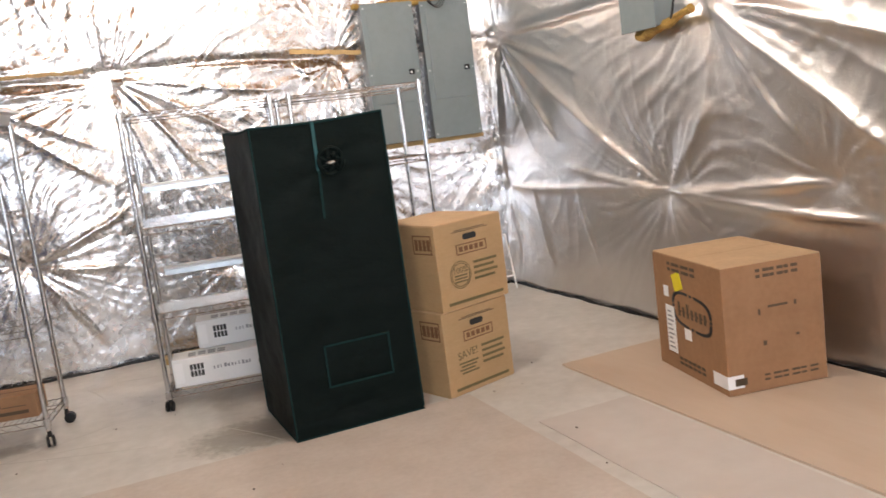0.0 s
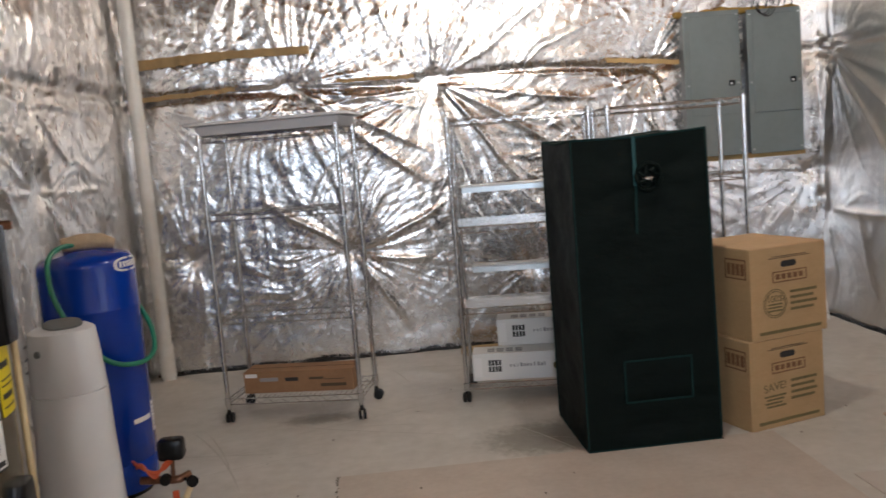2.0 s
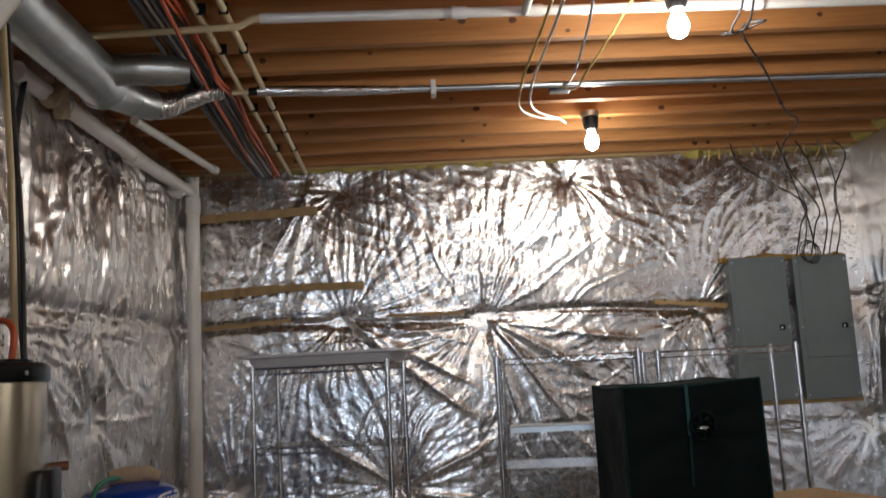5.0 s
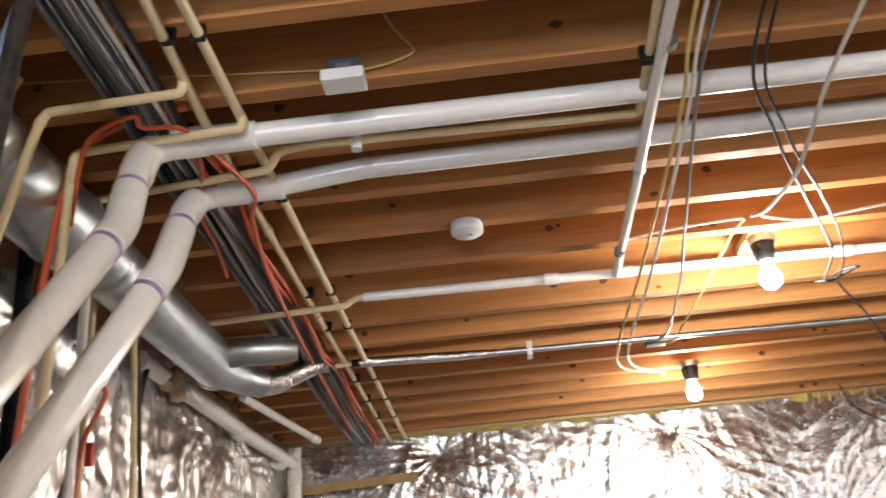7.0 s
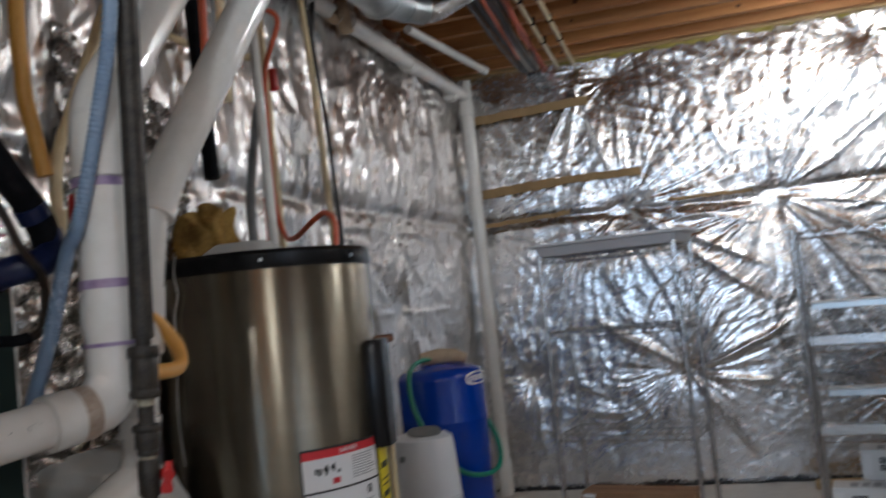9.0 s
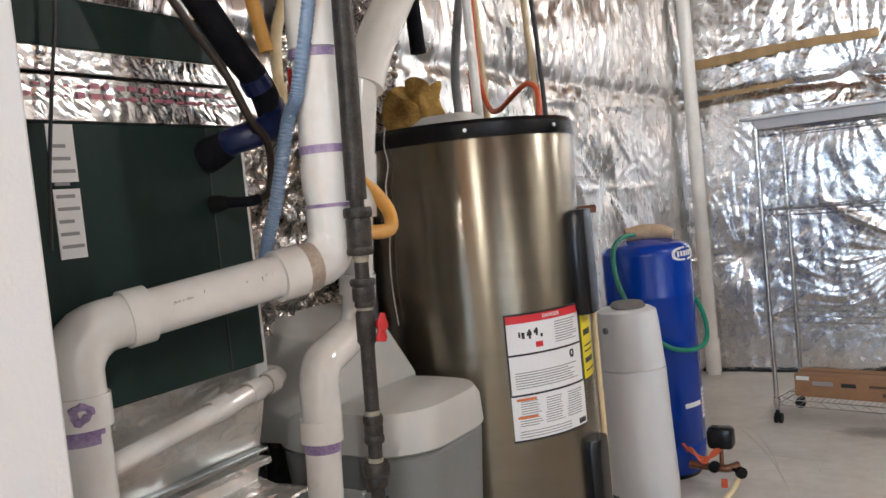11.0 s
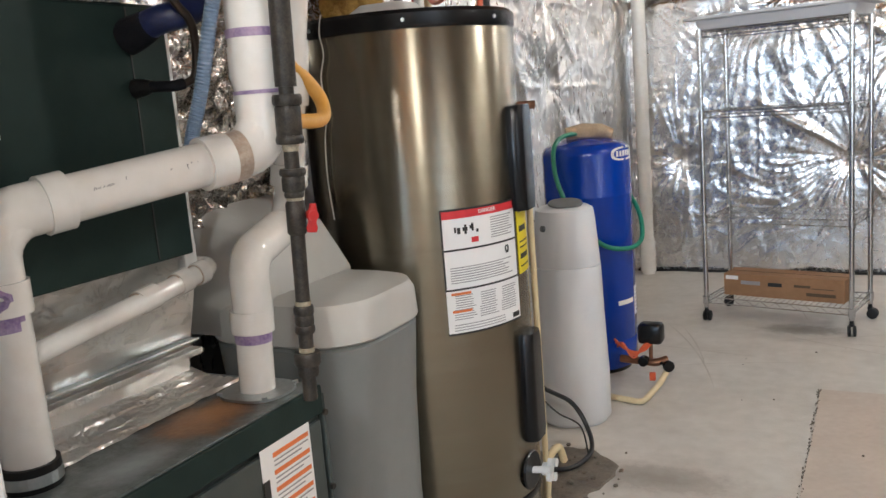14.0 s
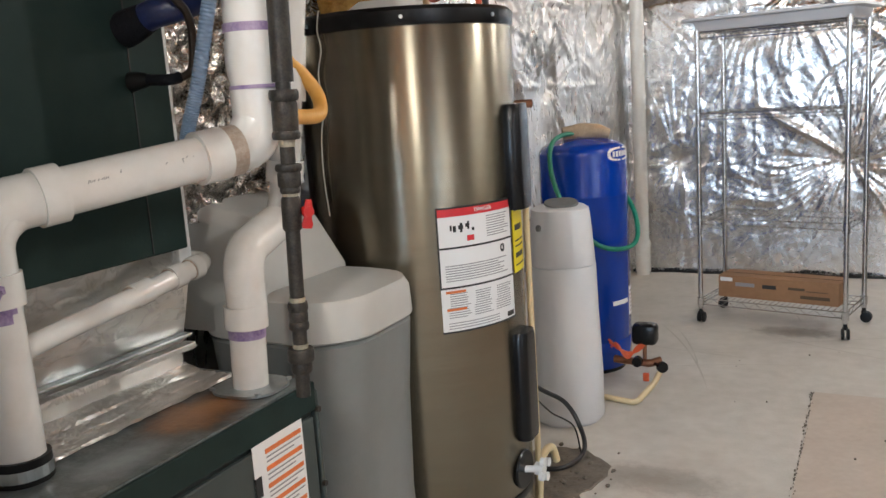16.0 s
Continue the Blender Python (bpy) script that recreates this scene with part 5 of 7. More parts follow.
part("element_cover", element_cover(6, 0.975, 1.255, 0.125, 0.034), "black", heater, "black plastic element cover", smooth=True)
part("element_cover", element_cover(2, 0.325, 0.635, 0.105, 0.030), "black", heater, "black plastic element cover", smooth=True)
part("thermostat_dial", T([(HR * math.cos(0.4) + 0.005, HR * math.sin(0.4), 1.05), (HR * math.cos(0.4) + 0.022, HR * math.sin(0.4) + 0.01, 1.05)], 0.05, 20), "cable_grey", heater)
part("relief_valve", T([(HR * 0.90, 0.12, 1.25), (HR * 0.94 + 0.03, 0.15, 1.25)], 0.012, 10), "copper", heater, "brass relief valve")
part("discharge_pipe", T([(HR * 0.9 + 0.002, 0.165, 1.22), (HR * 0.9 + 0.004, 0.165, 0.02)], 0.0095, 10), "cpvc", heater, "cream plastic discharge pipe", smooth=True)
bm = T([(HR * 0.97, -0.02, 0.235), (HR + 0.05, 0.0, 0.235)], 0.010, 10)
tube(bm, [(HR + 0.03, 0.0, 0.235), (HR + 0.055, 0.0, 0.235)], 0.019, 12)
for k in range(4):
    a = k * math.pi / 2 + 0.4
    tube(bm, [(HR + 0.05, 0.028 * math.cos(a), 0.235 + 0.028 * math.sin(a)), (HR + 0.062, 0.028 * math.cos(a), 0.235 + 0.028 * math.sin(a))], 0.013, 10)
part("drain_valve", bm, "white", heater, "white plastic drain valve", smooth=True)
bm = Lz([(0.05, -0.004), (0.056, 0.0), (0.052, 0.005)], 24)
bmesh.ops.transform(bm, matrix=pose(0, 0, 0, 0, 0, -3) @ Matrix.Translation((HR + 0.001, 0, 0.235)) @ Matrix.Rotation(radians(90), 4, "Y"), verts=bm.verts)
part("drain_collar", bm, "black", heater, smooth=True)
bm = loft(bmesh.new(), [rrect(0.19, 0.15, 0.02, 1.5102), rrect(0.19, 0.15, 0.02, 1.522), rrect(0.13, 0.10, 0.02, 1.548)])
bmesh.ops.transform(bm, matrix=Matrix.Translation((-0.02, -0.05, 0)), verts=bm.verts)
part("junction_cover", bm, "white", heater, "white plastic junction cover", smooth=True)
part("control_cap", Lz([(0.10, 1.5102), (0.10, 1.520), (0.06, 1.524)], 24, (0.13, 0.10)), "black", heater, smooth=True)
part("clear_clip", T(curve([(HR * 0.93, 0.10, 1.34), (HR * 0.93 + 0.03, 0.14, 1.335), (HR * 0.9, 0.26, 1.34), (HR * 0.9, 0.34, 1.36)]), 0.007, 8), "plastic_film", heater)
part("clear_cap", T([(HR * 0.93 + 0.012, 0.02, 1.325), (HR * 0.93 + 0.020, 0.018, 1.325)], 0.017, 16), "liner", heater, "clear plastic cap")
part("thin_wire", T(curve([((HR + 0.009) * math.cos(radians(a)), (HR + 0.009) * math.sin(radians(a)), z) for a, z in ((-104, 1.515), (-106, 1.47), (-104.5, 1.42), (-108, 1.36), (-106.5, 1.28), (-110, 1.20), (-111, 1.10), (-109, 1.0))]), 0.0017, 6), "romex_white", heater)

# pipes above the heater
lines = thing("water_lines", pose(0, 0, 0), "cream pipes, grey flex line and red valves above the water heater", "water pipes")
part("riser_pipe", T([(0.80, 3.10, 1.50), (0.76, 3.13, 2.86)], 0.012, 10), "cpvc", lines, smooth=True)
part("valve_body", T([(0.752, 3.13, 2.02), (0.748, 3.132, 2.16)], 0.019, 12), "cpvc", lines, smooth=True)
part("valve_handle", B((0.775, 3.14, 2.09), (0.805, 3.165, 2.165), 0.008), "red", lines, "red valve handle")
part("flex_line", T(curve([(0.86, 2.80, 1.53), (0.84, 2.83, 1.66), (0.79, 2.95, 1.80), (0.755, 3.08, 2.0), (0.752, 3.12, 2.05)]), 0.014, 10), "cable_grey", lines, "grey braided flex line", smooth=True)
part("cross_pipe", T([(0.75, 3.13, 2.20), (0.62, 2.93, 2.22), (0.62, 2.6, 2.22)], 0.012, 10, 0.02), "cpvc", lines, smooth=True)
part("white_riser", T([(0.83, 2.98, 1.50), (0.80, 3.0, 2.86)], 0.016, 10), "pvc", lines, smooth=True)
part("second_riser", T([(0.93, 3.22, 1.50), (0.905, 3.22, 2.10), (0.86, 3.2, 2.86)], 0.011, 10), "cpvc", lines, smooth=True)
pex = thing("orange_tube", pose(0, 0, 0), "thin orange plastic tube looping onto the heater", "tube")
part("tube_run", T(curve([(0.80, 3.06, 2.32), (0.815, 3.07, 2.34), (0.85, 3.10, 2.30), (0.80, 3.08, 2.14), (0.785, 3.09, 1.95), (0.79, 3.08, 1.72), (0.83, 3.05, 1.60), (0.90, 2.98, 1.575), (1.0, 2.90, 1.61), (1.06, 2.86, 1.625), (1.105, 2.82, 1.59), (1.11, 2.80, 1.51)]), 0.0085, 8), "pex", pex, smooth=True)
part("lower_tube", T([(0.785, 3.04, 1.72), (0.815, 2.98, 1.505)], 0.010, 8), "pex", pex)
cable("heater_cable", [(0.86, 3.22, 2.86), (0.90, 3.24, 2.3), (0.93, 3.24, 1.95), (0.95, 3.22, 1.70), (0.96, 3.21, 1.5)], 0.008, "cable_black", "black cable dropping to the water heater")
tagged(put("grey_pipe", T([(0.70, 2.80, 2.86), (0.745, 2.79, 1.76)], 0.024, 12), "foam", smooth=True), "black foam-wrapped pipe end hanging above the heater", "pipe")

# torn insulation behind the heater
bm = bmesh.new()
rt = random.Random(8)
for i in range(3):
    c = Vector((0.66 + 0.025 * i, 2.80 + 0.05 * i, 1.585 + 0.02 * (i % 2)))
    bmesh.ops.create_icosphere(bm, subdivisions=3, radius=0.052, matrix=Matrix.Translation(c) @ Matrix.Diagonal((0.7, 0.9, 1.6, 1)))
for v in bm.verts:
    v.co += Vector((noise.noise(v.co * 14), noise.noise(v.co * 14 + Vector((5, 0, 0))), noise.noise(v.co * 12 + Vector((0, 7, 0))))) * 0.04
tagged(put("torn_wool", bm, "wool_old", smooth=True), "torn brownish-yellow glass wool hanging behind the heater", "insulation")
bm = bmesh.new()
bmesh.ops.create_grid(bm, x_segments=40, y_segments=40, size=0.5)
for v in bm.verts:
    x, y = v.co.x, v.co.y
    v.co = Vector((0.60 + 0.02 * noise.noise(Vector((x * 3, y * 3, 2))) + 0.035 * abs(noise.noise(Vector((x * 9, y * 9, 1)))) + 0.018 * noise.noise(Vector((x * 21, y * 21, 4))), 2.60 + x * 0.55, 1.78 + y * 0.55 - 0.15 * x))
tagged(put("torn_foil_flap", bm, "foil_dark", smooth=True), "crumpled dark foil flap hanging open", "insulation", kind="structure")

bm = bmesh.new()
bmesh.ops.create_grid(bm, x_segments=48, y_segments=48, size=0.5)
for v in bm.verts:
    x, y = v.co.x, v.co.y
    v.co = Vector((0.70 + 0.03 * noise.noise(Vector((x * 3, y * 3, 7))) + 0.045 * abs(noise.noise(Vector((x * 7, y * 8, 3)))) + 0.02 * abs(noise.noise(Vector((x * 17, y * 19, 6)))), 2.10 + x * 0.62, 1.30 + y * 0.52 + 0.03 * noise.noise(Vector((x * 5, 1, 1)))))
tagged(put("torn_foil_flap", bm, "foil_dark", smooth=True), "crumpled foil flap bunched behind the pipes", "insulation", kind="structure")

# pressure tank
tank = thing("pressure_tank", pose(0.903, 4.330, 0), "glossy royal blue pressure tank with a green hose", "pressure tank")
TR = 0.195
prof = [(0.175, 0.02), (0.191, 0.05), (TR, 0.10), (TR, 0.145), (TR - 0.003, 0.150), (TR, 0.155)]
prof += [(TR, 0.80), (TR + 0.0015, 0.805), (TR, 0.81), (TR, 0.985)]
prof += [(TR - 0.055 + 0.055 * math.cos(t), 0.985 + 0.050 * math.sin(t)) for t in (0.25, 0.5, 0.75, 1.0, 1.25, 1.45)] + [(0.09, 1.052), (0.03, 1.056)]
part("shell", Lz(prof, 56), "tank_blue", tank, smooth=True)
part("base_ring", Lz([(0.165, 0.0), (0.168, 0.022)], 40), "black", tank)
bm = bmesh.new()
ang = -14
for k in range(26):
    t = 2 * math.pi * k / 26
    a = ang + 23 * math.copysign(abs(math.cos(t)) ** 0.7, math.cos(t))
    patch(bm, (0, 0), TR, a - 2.4, a + 2.4, 0.985 + 0.026 * math.copysign(abs(math.sin(t)) ** 0.7, math.sin(t)) - 0.004, 0.985 + 0.026 * math.copysign(abs(math.sin(t)) ** 0.7, math.sin(t)) + 0.004, 0.0015, 2)
for k in range(6):
    patch(bm, (0, 0), TR, ang - 17 + k * 6, ang - 13.5 + k * 6, 0.973, 0.997, 0.0015, 2)
part("logo_shape", bm, "label", tank)
bm = bmesh.new()
patch(bm, (0, 0), TR, -38, -8, 0.315, 0.335)
patch(bm, (0, 0), TR, -2, 22, 0.25, 0.38)
part("rating_label", bm, "label", tank, "small white rating labels")
patch_bm = bmesh.new()
for i in range(6):
    patch(patch_bm, (0, 0), TR, 0, 18, 0.265 + i * 0.018, 0.272 + i * 0.018, 0.0025, 4)
tagged(part("label_text", patch_bm, "grey_ink", tank), kind="stuff")
part("hose_loop", T(curve([(0.02, -0.02, 1.075), (-0.06, -0.09, 1.075), (-0.085, -0.175, 1.03), (-0.075, -0.210, 0.92), (-0.03, -0.225, 0.80), (0.05, -0.23, 0.68), (0.13, -0.20, 0.60), (0.21, -0.11, 0.575), (0.238, 0.0, 0.60), (0.215, 0.07, 0.70), (0.14, 0.15, 0.80)]), 0.0105, 9), "green", tank, "green garden hose", smooth=True)
bm = T([(-0.07, -0.05, 1.078), (0.0, -0.015, 1.085), (0.07, 0.02, 1.08), (0.12, 0.03, 1.065)], [0.030, 0.037, 0.035, 0.022], 12)
part("foam_wrap", bm, "burlap", tank, "tan foam wrap on top", smooth=True)

pump = thing("pump_fittings", pose(1.13, 4.07, 0.0), "pump pipe fittings with a black switch and orange wires", "pipe fittings")
part("feed_pipe", T([(-0.12, -0.16, 0.013), (0.11, -0.22, 0.013), (0.15, -0.08, 0.05), (0.16, 0.02, 0.08)], 0.0125, 10, 0.03), "cpvc", pump, "cream plastic pipe", smooth=True)
part("manifold", T([(-0.05, 0.06, 0.10), (0.11, 0.03, 0.10), (0.15, 0.06, 0.11)], 0.017, 10, 0.02), "copper", pump, smooth=True)
part("switch_box", B((0.03, 0.03, 0.175), (0.135, 0.11, 0.265), 0.018), "black", pump, "black pressure switch", smooth=True)
part("switch_stem", T([(0.08, 0.06, 0.10), (0.08, 0.07, 0.18)], 0.009, 8), "copper", pump)
part("gauge", T([(0.06, 0.00, 0.11), (0.06, 0.03, 0.11)], 0.022, 14), "black", pump)
bm = T([(0.13, 0.03, 0.10), (0.165, 0.0, 0.10)], 0.008, 8)
tube(bm, [(0.165, 0.0, 0.10), (0.175, -0.012, 0.10)], 0.024, 14)
part("gate_valve", bm, "black", pump, "black valve wheel")
for i in range(3):
    part("orange_wire", T(curve([(-0.075, 0.06 + 0.02 * i, 0.185 - 0.022 * i), (-0.03, 0.02, 0.165 + 0.008 * i), (0.02, 0.005, 0.15 - 0.012 * i), (0.06, 0.02, 0.155 + 0.01 * i), (0.085, 0.045, 0.178)]), 0.006, 6), "pex", pump, "orange wire", smooth=True)
part("red_tab", B((0.10, -0.06, 0.05), (0.125, -0.045, 0.085), 0.003), "pex", pump)

# narrow white softener
sof = thing("water_softener", pose(1.016, 3.670, 0, 0, 0, -62), "narrow white plastic water softener column", "water softener")
part("column", loft(bmesh.new(), [rrect(0.235, 0.24, 0.10, 0.0), rrect(0.265, 0.275, 0.11, 0.025), rrect(0.266, 0.276, 0.11, 0.20), rrect(0.250, 0.258, 0.105, 0.45), rrect(0.242, 0.250, 0.10, 0.62)]), "softener", sof, smooth=True)
part("hood", loft(bmesh.new(), [rrect(0.234, 0.242, 0.10, 0.6203), rrect(0.240, 0.248, 0.10, 0.626), rrect(0.215, 0.225, 0.095, 0.80), rrect(0.205, 0.215, 0.09, 0.835), rrect(0.17, 0.18, 0.08, 0.846)]), "softener", sof, smooth=True)
bm = loft(bmesh.new(), [rrect(0.10, 0.13, 0.045, 0.8462), rrect(0.095, 0.125, 0.045, 0.851)])
bmesh.ops.transform(bm, matrix=Matrix.Translation((0.035, 0, 0.012)) @ Matrix.Translation((0, 0, 0.846)) @ Matrix.Rotation(radians(13), 4, "Y") @ Matrix.Translation((0, 0, -0.846)), verts=bm.verts)
part("control_pad", bm, "cable_grey", sof, "grey oval control pad", smooth=True)
bm = bmesh.new()
for i in range(3):
    quad(bm, (0, 0, 0.8492), (1, 0, 0), (0, 1, 0), -0.035 + i * 0.026, -0.02 + i * 0.026, -0.012, 0.012, 0.001)
part("button", bm, "label", sof)
bm = bmesh.new()
for i in range(3):
    quad(bm, (-0.075, -0.1125 + 0.0018 * i, 0.69 + i * 0.045), (0.94, -0.34, 0), (0, 0, 1), -0.026, 0.026, 0, 0.006, 0.004, n=(-0.34, -0.94, 0))
part("vent_slot", bm, "cable_grey", sof)
part("badge", T([(0.078, -0.092, 0.775), (0.082, -0.100, 0.776)], 0.012, 12), "cable_grey", sof)

# brine tank
brine = thing("brine_tank", pose(0.903, 2.19, 0), "grey plastic brine tank with an off-white hinged lid", "brine tank")
BW, BD = 0.43, 0.38
part("body", loft(bmesh.new(), [rrect(BW - 0.05, BD - 0.05, 0.10, 0.0), rrect(BW - 0.035, BD - 0.03, 0.11, 0.03), rrect(BW - 0.045, BD - 0.045, 0.11, 0.35), rrect(BW - 0.03, BD - 0.03, 0.115, 0.60), rrect(BW - 0.005, BD - 0.01, 0.12, 0.775), rrect(BW - 0.02, BD - 0.02, 0.12, 0.782)]), "brine", brine, smooth=True)
part("lid", loft(bmesh.new(), [rrect(BW - 0.01, BD - 0.01, 0.12, 0.7835), rrect(BW + 0.005, BD + 0.005, 0.125, 0.79), rrect(BW, BD, 0.125, 0.855), rrect(BW - 0.02, BD - 0.02, 0.12, 0.876), rrect(BW - 0.10, BD - 0.10, 0.10, 0.888)]), "lid", brine, smooth=True)
hb = loft(bmesh.new(), [[(-0.23, -0.185, 0.80), (-0.03, -0.185, 0.80), (-0.03, 0.18, 0.80), (-0.23, 0.18, 0.80)], [(-0.23, -0.18, 0.95), (0.0, -0.175, 0.89), (0.0, 0.17, 0.89), (-0.23, 0.17, 0.95)],
                        [(-0.22, -0.16, 1.06), (-0.045, -0.12, 1.02), (-0.045, 0.12, 1.02), (-0.22, 0.15, 1.06)], [(-0.20, -0.12, 1.085), (-0.065, -0.09, 1.045), (-0.065, 0.09, 1.045), (-0.20, 0.12, 1.085)]])
bmesh.ops.bevel(hb, geom=list(hb.edges), offset=0.007, segments=2, affect="EDGES", profile=0.5)
part("control_head", hb, "lid", brine, "off-white control head", smooth=True)

# floor drain
drain = thing("floor_drain", pose(1.13, 3.16, 0), "muddy round floor drain opening", "floor drain")
rd = random.Random(4)
ring = [(0.175 * (1 + 0.08 * math.sin(3 * t) + rd.uniform(-0.05, 0.05)) * math.cos(t), 0.22 * (1 + rd.uniform(-0.05, 0.05)) * math.sin(t)) for t in [i * 2 * math.pi / 36 for i in range(36)]]
part("mud", loft(bmesh.new(), [[(x, y, 0.0) for x, y in ring], [(x * 0.97, y * 0.97, 0.004) for x, y in ring], [(x * 0.6, y * 0.6, 0.003) for x, y in ring]]), "grime", drain, smooth=True)
bm = bmesh.new()
for i in range(40):
    a, r = rd.uniform(0, 6.28), rd.uniform(0.05, 0.21)
    s = rd.uniform(0.004, 0.012)
    bmesh.ops.create_icosphere(bm, subdivisions=1, radius=s, matrix=Matrix.Translation((r * math.cos(a), r * 1.15 * math.sin(a), 0.006)) @ Matrix.Diagonal((1, 1.3, 0.6, 1)))
tagged(part("crumbs", bm, "grime", drain), kind="stuff")
part("drain_pipe", T([(0.03, -0.22, 0.02), (0.035, -0.20, 0.15), (0.05, -0.14, 0.17), (0.05, -0.10, 0.10)], 0.013, 10, 0.03), "cpvc", drain, "cream drain pipe end", smooth=True)
hose = cable("drain_hose", [(0.92, 3.36, 0.34), (1.00, 3.35, 0.24), (1.09, 3.42, 0.156), (1.15, 3.41, 0.065), (1.185, 3.33, 0.018), (1.165, 3.20, 0.0135), (1.10, 3.155, 0.0135), (1.04, 3.15, 0.012)], 0.0085, "cable_black", "black rubber drain hose curving to the floor drain")
cable("thin_wire", [(1.13, 3.05, 0.30), (1.12, 3.2, 0.20), (1.16, 3.3, 0.12), (1.17, 3.34, 0.005)], 0.003, "cable_black", "thin black wire beside the water heater")

# ---- furnace ----
FX0, FX1, FY0, FY1, FZ = 0.60, 1.178, 1.22, 1.785, 0.80
furnace = thing("furnace", pose(0, 0, 0), "dark grey-green furnace cabinet with a rusty top", "furnace")
part("cabinet", B((FX0, FY0, 0.0), (FX1, FY1, FZ - 0.012), 0.004), "furnace", furnace)
part("top_sheet", B((FX0, FY0 - 0.001, FZ - 0.012), (FX1 + 0.004, FY1 + 0.002, FZ), 0.003), "top_sheet", furnace, "scratched dark sheet top")
part("front_lip", B((FX1 + 0.0035, FY0, FZ - 0.055), (FX1 + 0.012, FY1 + 0.002, FZ - 0.002), 0.003), "furnace_dark", furnace)
part("upper_door", B((FX1 + 0.001, FY0 + 0.008, 0.44), (FX1 + 0.010, FY1 - 0.008, FZ - 0.065), 0.004), "furnace", furnace)
part("lower_door", B((FX1 + 0.001, FY0 + 0.008, 0.03), (FX1 + 0.010, FY1 - 0.008, 0.43), 0.004), "furnace", furnace)
part("corner_post", B((FX1 - 0.02, FY1 + 0.0005, 0.0), (FX1 + 0.011, FY1 + 0.010, FZ - 0.02), 0.003), "furnace", furnace)
for i, z in enumerate((0.30, 0.42, 0.50, 0.60, 0.745)):
    part("bolt", T([(FX1 + 0.010, FY1 - 0.02 + 0.022, z), (FX1 + 0.017, FY1 - 0.02 + 0.022, z)], 0.006, 8), "iron", furnace)
u, v, o = (0, 1, 0), (0, 0, 1), (FX1 + 0.0105, 0, 0)
lab = part("striped_label", quad(bmesh.new(), o, u, v, 1.600, 1.738, 0.46, 0.745, 0.001), "label", furnace, "white label with orange stripes")
bm = bmesh.new()
for i in range(9):
    quad(bm, o, u, v, 1.632, 1.732, 0.722 - i * 0.031, 0.730 - i * 0.031, 0.002)
part("stripe", bm, "orange_ink", lab)
bm = bmesh.new()
for i in range(8):
    for j in range(2):
        quad(bm, o, u, v, 1.634, 1.730 - 0.02 * (j % 2), 0.714 - i * 0.031 - j * 0.008, 0.7165 - i * 0.031 - j * 0.008, 0.0018)
tagged(part("label_text", bm, "grey_ink", lab), kind="stuff")
bm = quad(bmesh.new(), o, u, v, 1.600, 1.616, 0.655, 0.69, 0.002)
quad(bm, o, u, v, 1.603, 1.613, 0.63, 0.65, 0.002)
part("label_symbol", bm, "black_ink", lab)

# wrapped section, coil case and plenum above the furnace
coil = thing("coil_case", pose(0, 0, 0), "dark green-grey air coil case sealed with foil tape", "coil case")
bm = bmesh.new()
bmesh.ops.create_grid(bm, x_segments=90, y_segments=44, size=0.5)
for v_ in bm.verts:
    a, b = v_.co.x + 0.5, v_.co.y + 0.5
    off = 0.006 * noise.noise(Vector((a * 4, b * 2, 0))) + 0.002 * abs(noise.noise(Vector((a * 17, b * 14, 3)))) + 0.0008 * noise.noise(Vector((a * 40, b * 30, 3)))
    v_.co = Vector((0.905 + 0.06 * b + off, 1.16 + a * 0.595, FZ + 0.002 + b * 0.262))
part("wrapped_section", bm, "duct_panel", coil, "foil-taped transition above the furnace", smooth=True)
part("transition_core", B((0.62, 1.15, FZ), (0.885, 1.752, 1.054)), "galv", coil)
bm = bmesh.new()
bmesh.ops.create_grid(bm, x_segments=150, y_segments=30, size=0.5)
for v_ in bm.verts:
    a, b = v_.co.x + 0.5, v_.co.y + 0.5
    v_.co = Vector((0.90 + b * 0.125, 1.18 + a * 0.585, FZ + 0.004 + 0.035 * max(0, 0.4 - b) + 0.0035 * abs(noise.noise(Vector((a * 4, b * 9, 8)))) + 0.0022 * noise.noise(Vector((a * 19, b * 16, 8))) + 0.0016 * abs(noise.noise(Vector((a * 55, b * 18, 2)))) - 0.003 * (abs(b * 3 % 1 - 0.5) > 0.44)))
part("foot_tape", bm, "bright_tape", coil, "crumpled foil tape along the foot", smooth=True)
part("rail", B((0.925, 1.20, 0.854), (0.952, 1.752, 0.866), 0.002), "bright_tape", coil, "bright taped rail")
part("rail", B((0.925, 1.20, 0.878), (0.946, 1.752, 0.884), 0.002), "galv", coil)
part("case", B((0.62, 1.12, 1.055), (1.0, 1.712, 1.482), 0.004), "furnace_dark", coil)
part("side_flange", B((0.80, 1.7125, 1.02), (0.975, 1.744, 1.60), 0.002), "white", coil, "white side flange")
part("case_seam", quad(bmesh.new(), (1.0, 0, 0), (0, 1, 0), (0, 0, 1), 1.6265, 1.6295, 1.06, 1.478, 0.0015), "black_ink", coil)
for z0, z1, mt in ((1.482, 1.548, "foil_tape"), (1.552, 1.588, "foil_tape"), (1.588, 1.66, "furnace_dark"), (1.66, 1.72, "foil_tape")):
    part("tape_band" if mt == "foil_tape" else "plenum_band", B((0.62, 1.12, z0), (1.003 + 0.002 * random.random(), 1.712, z1), 0.002), mt, coil)
bm = bmesh.new()
rb = random.Random(2)
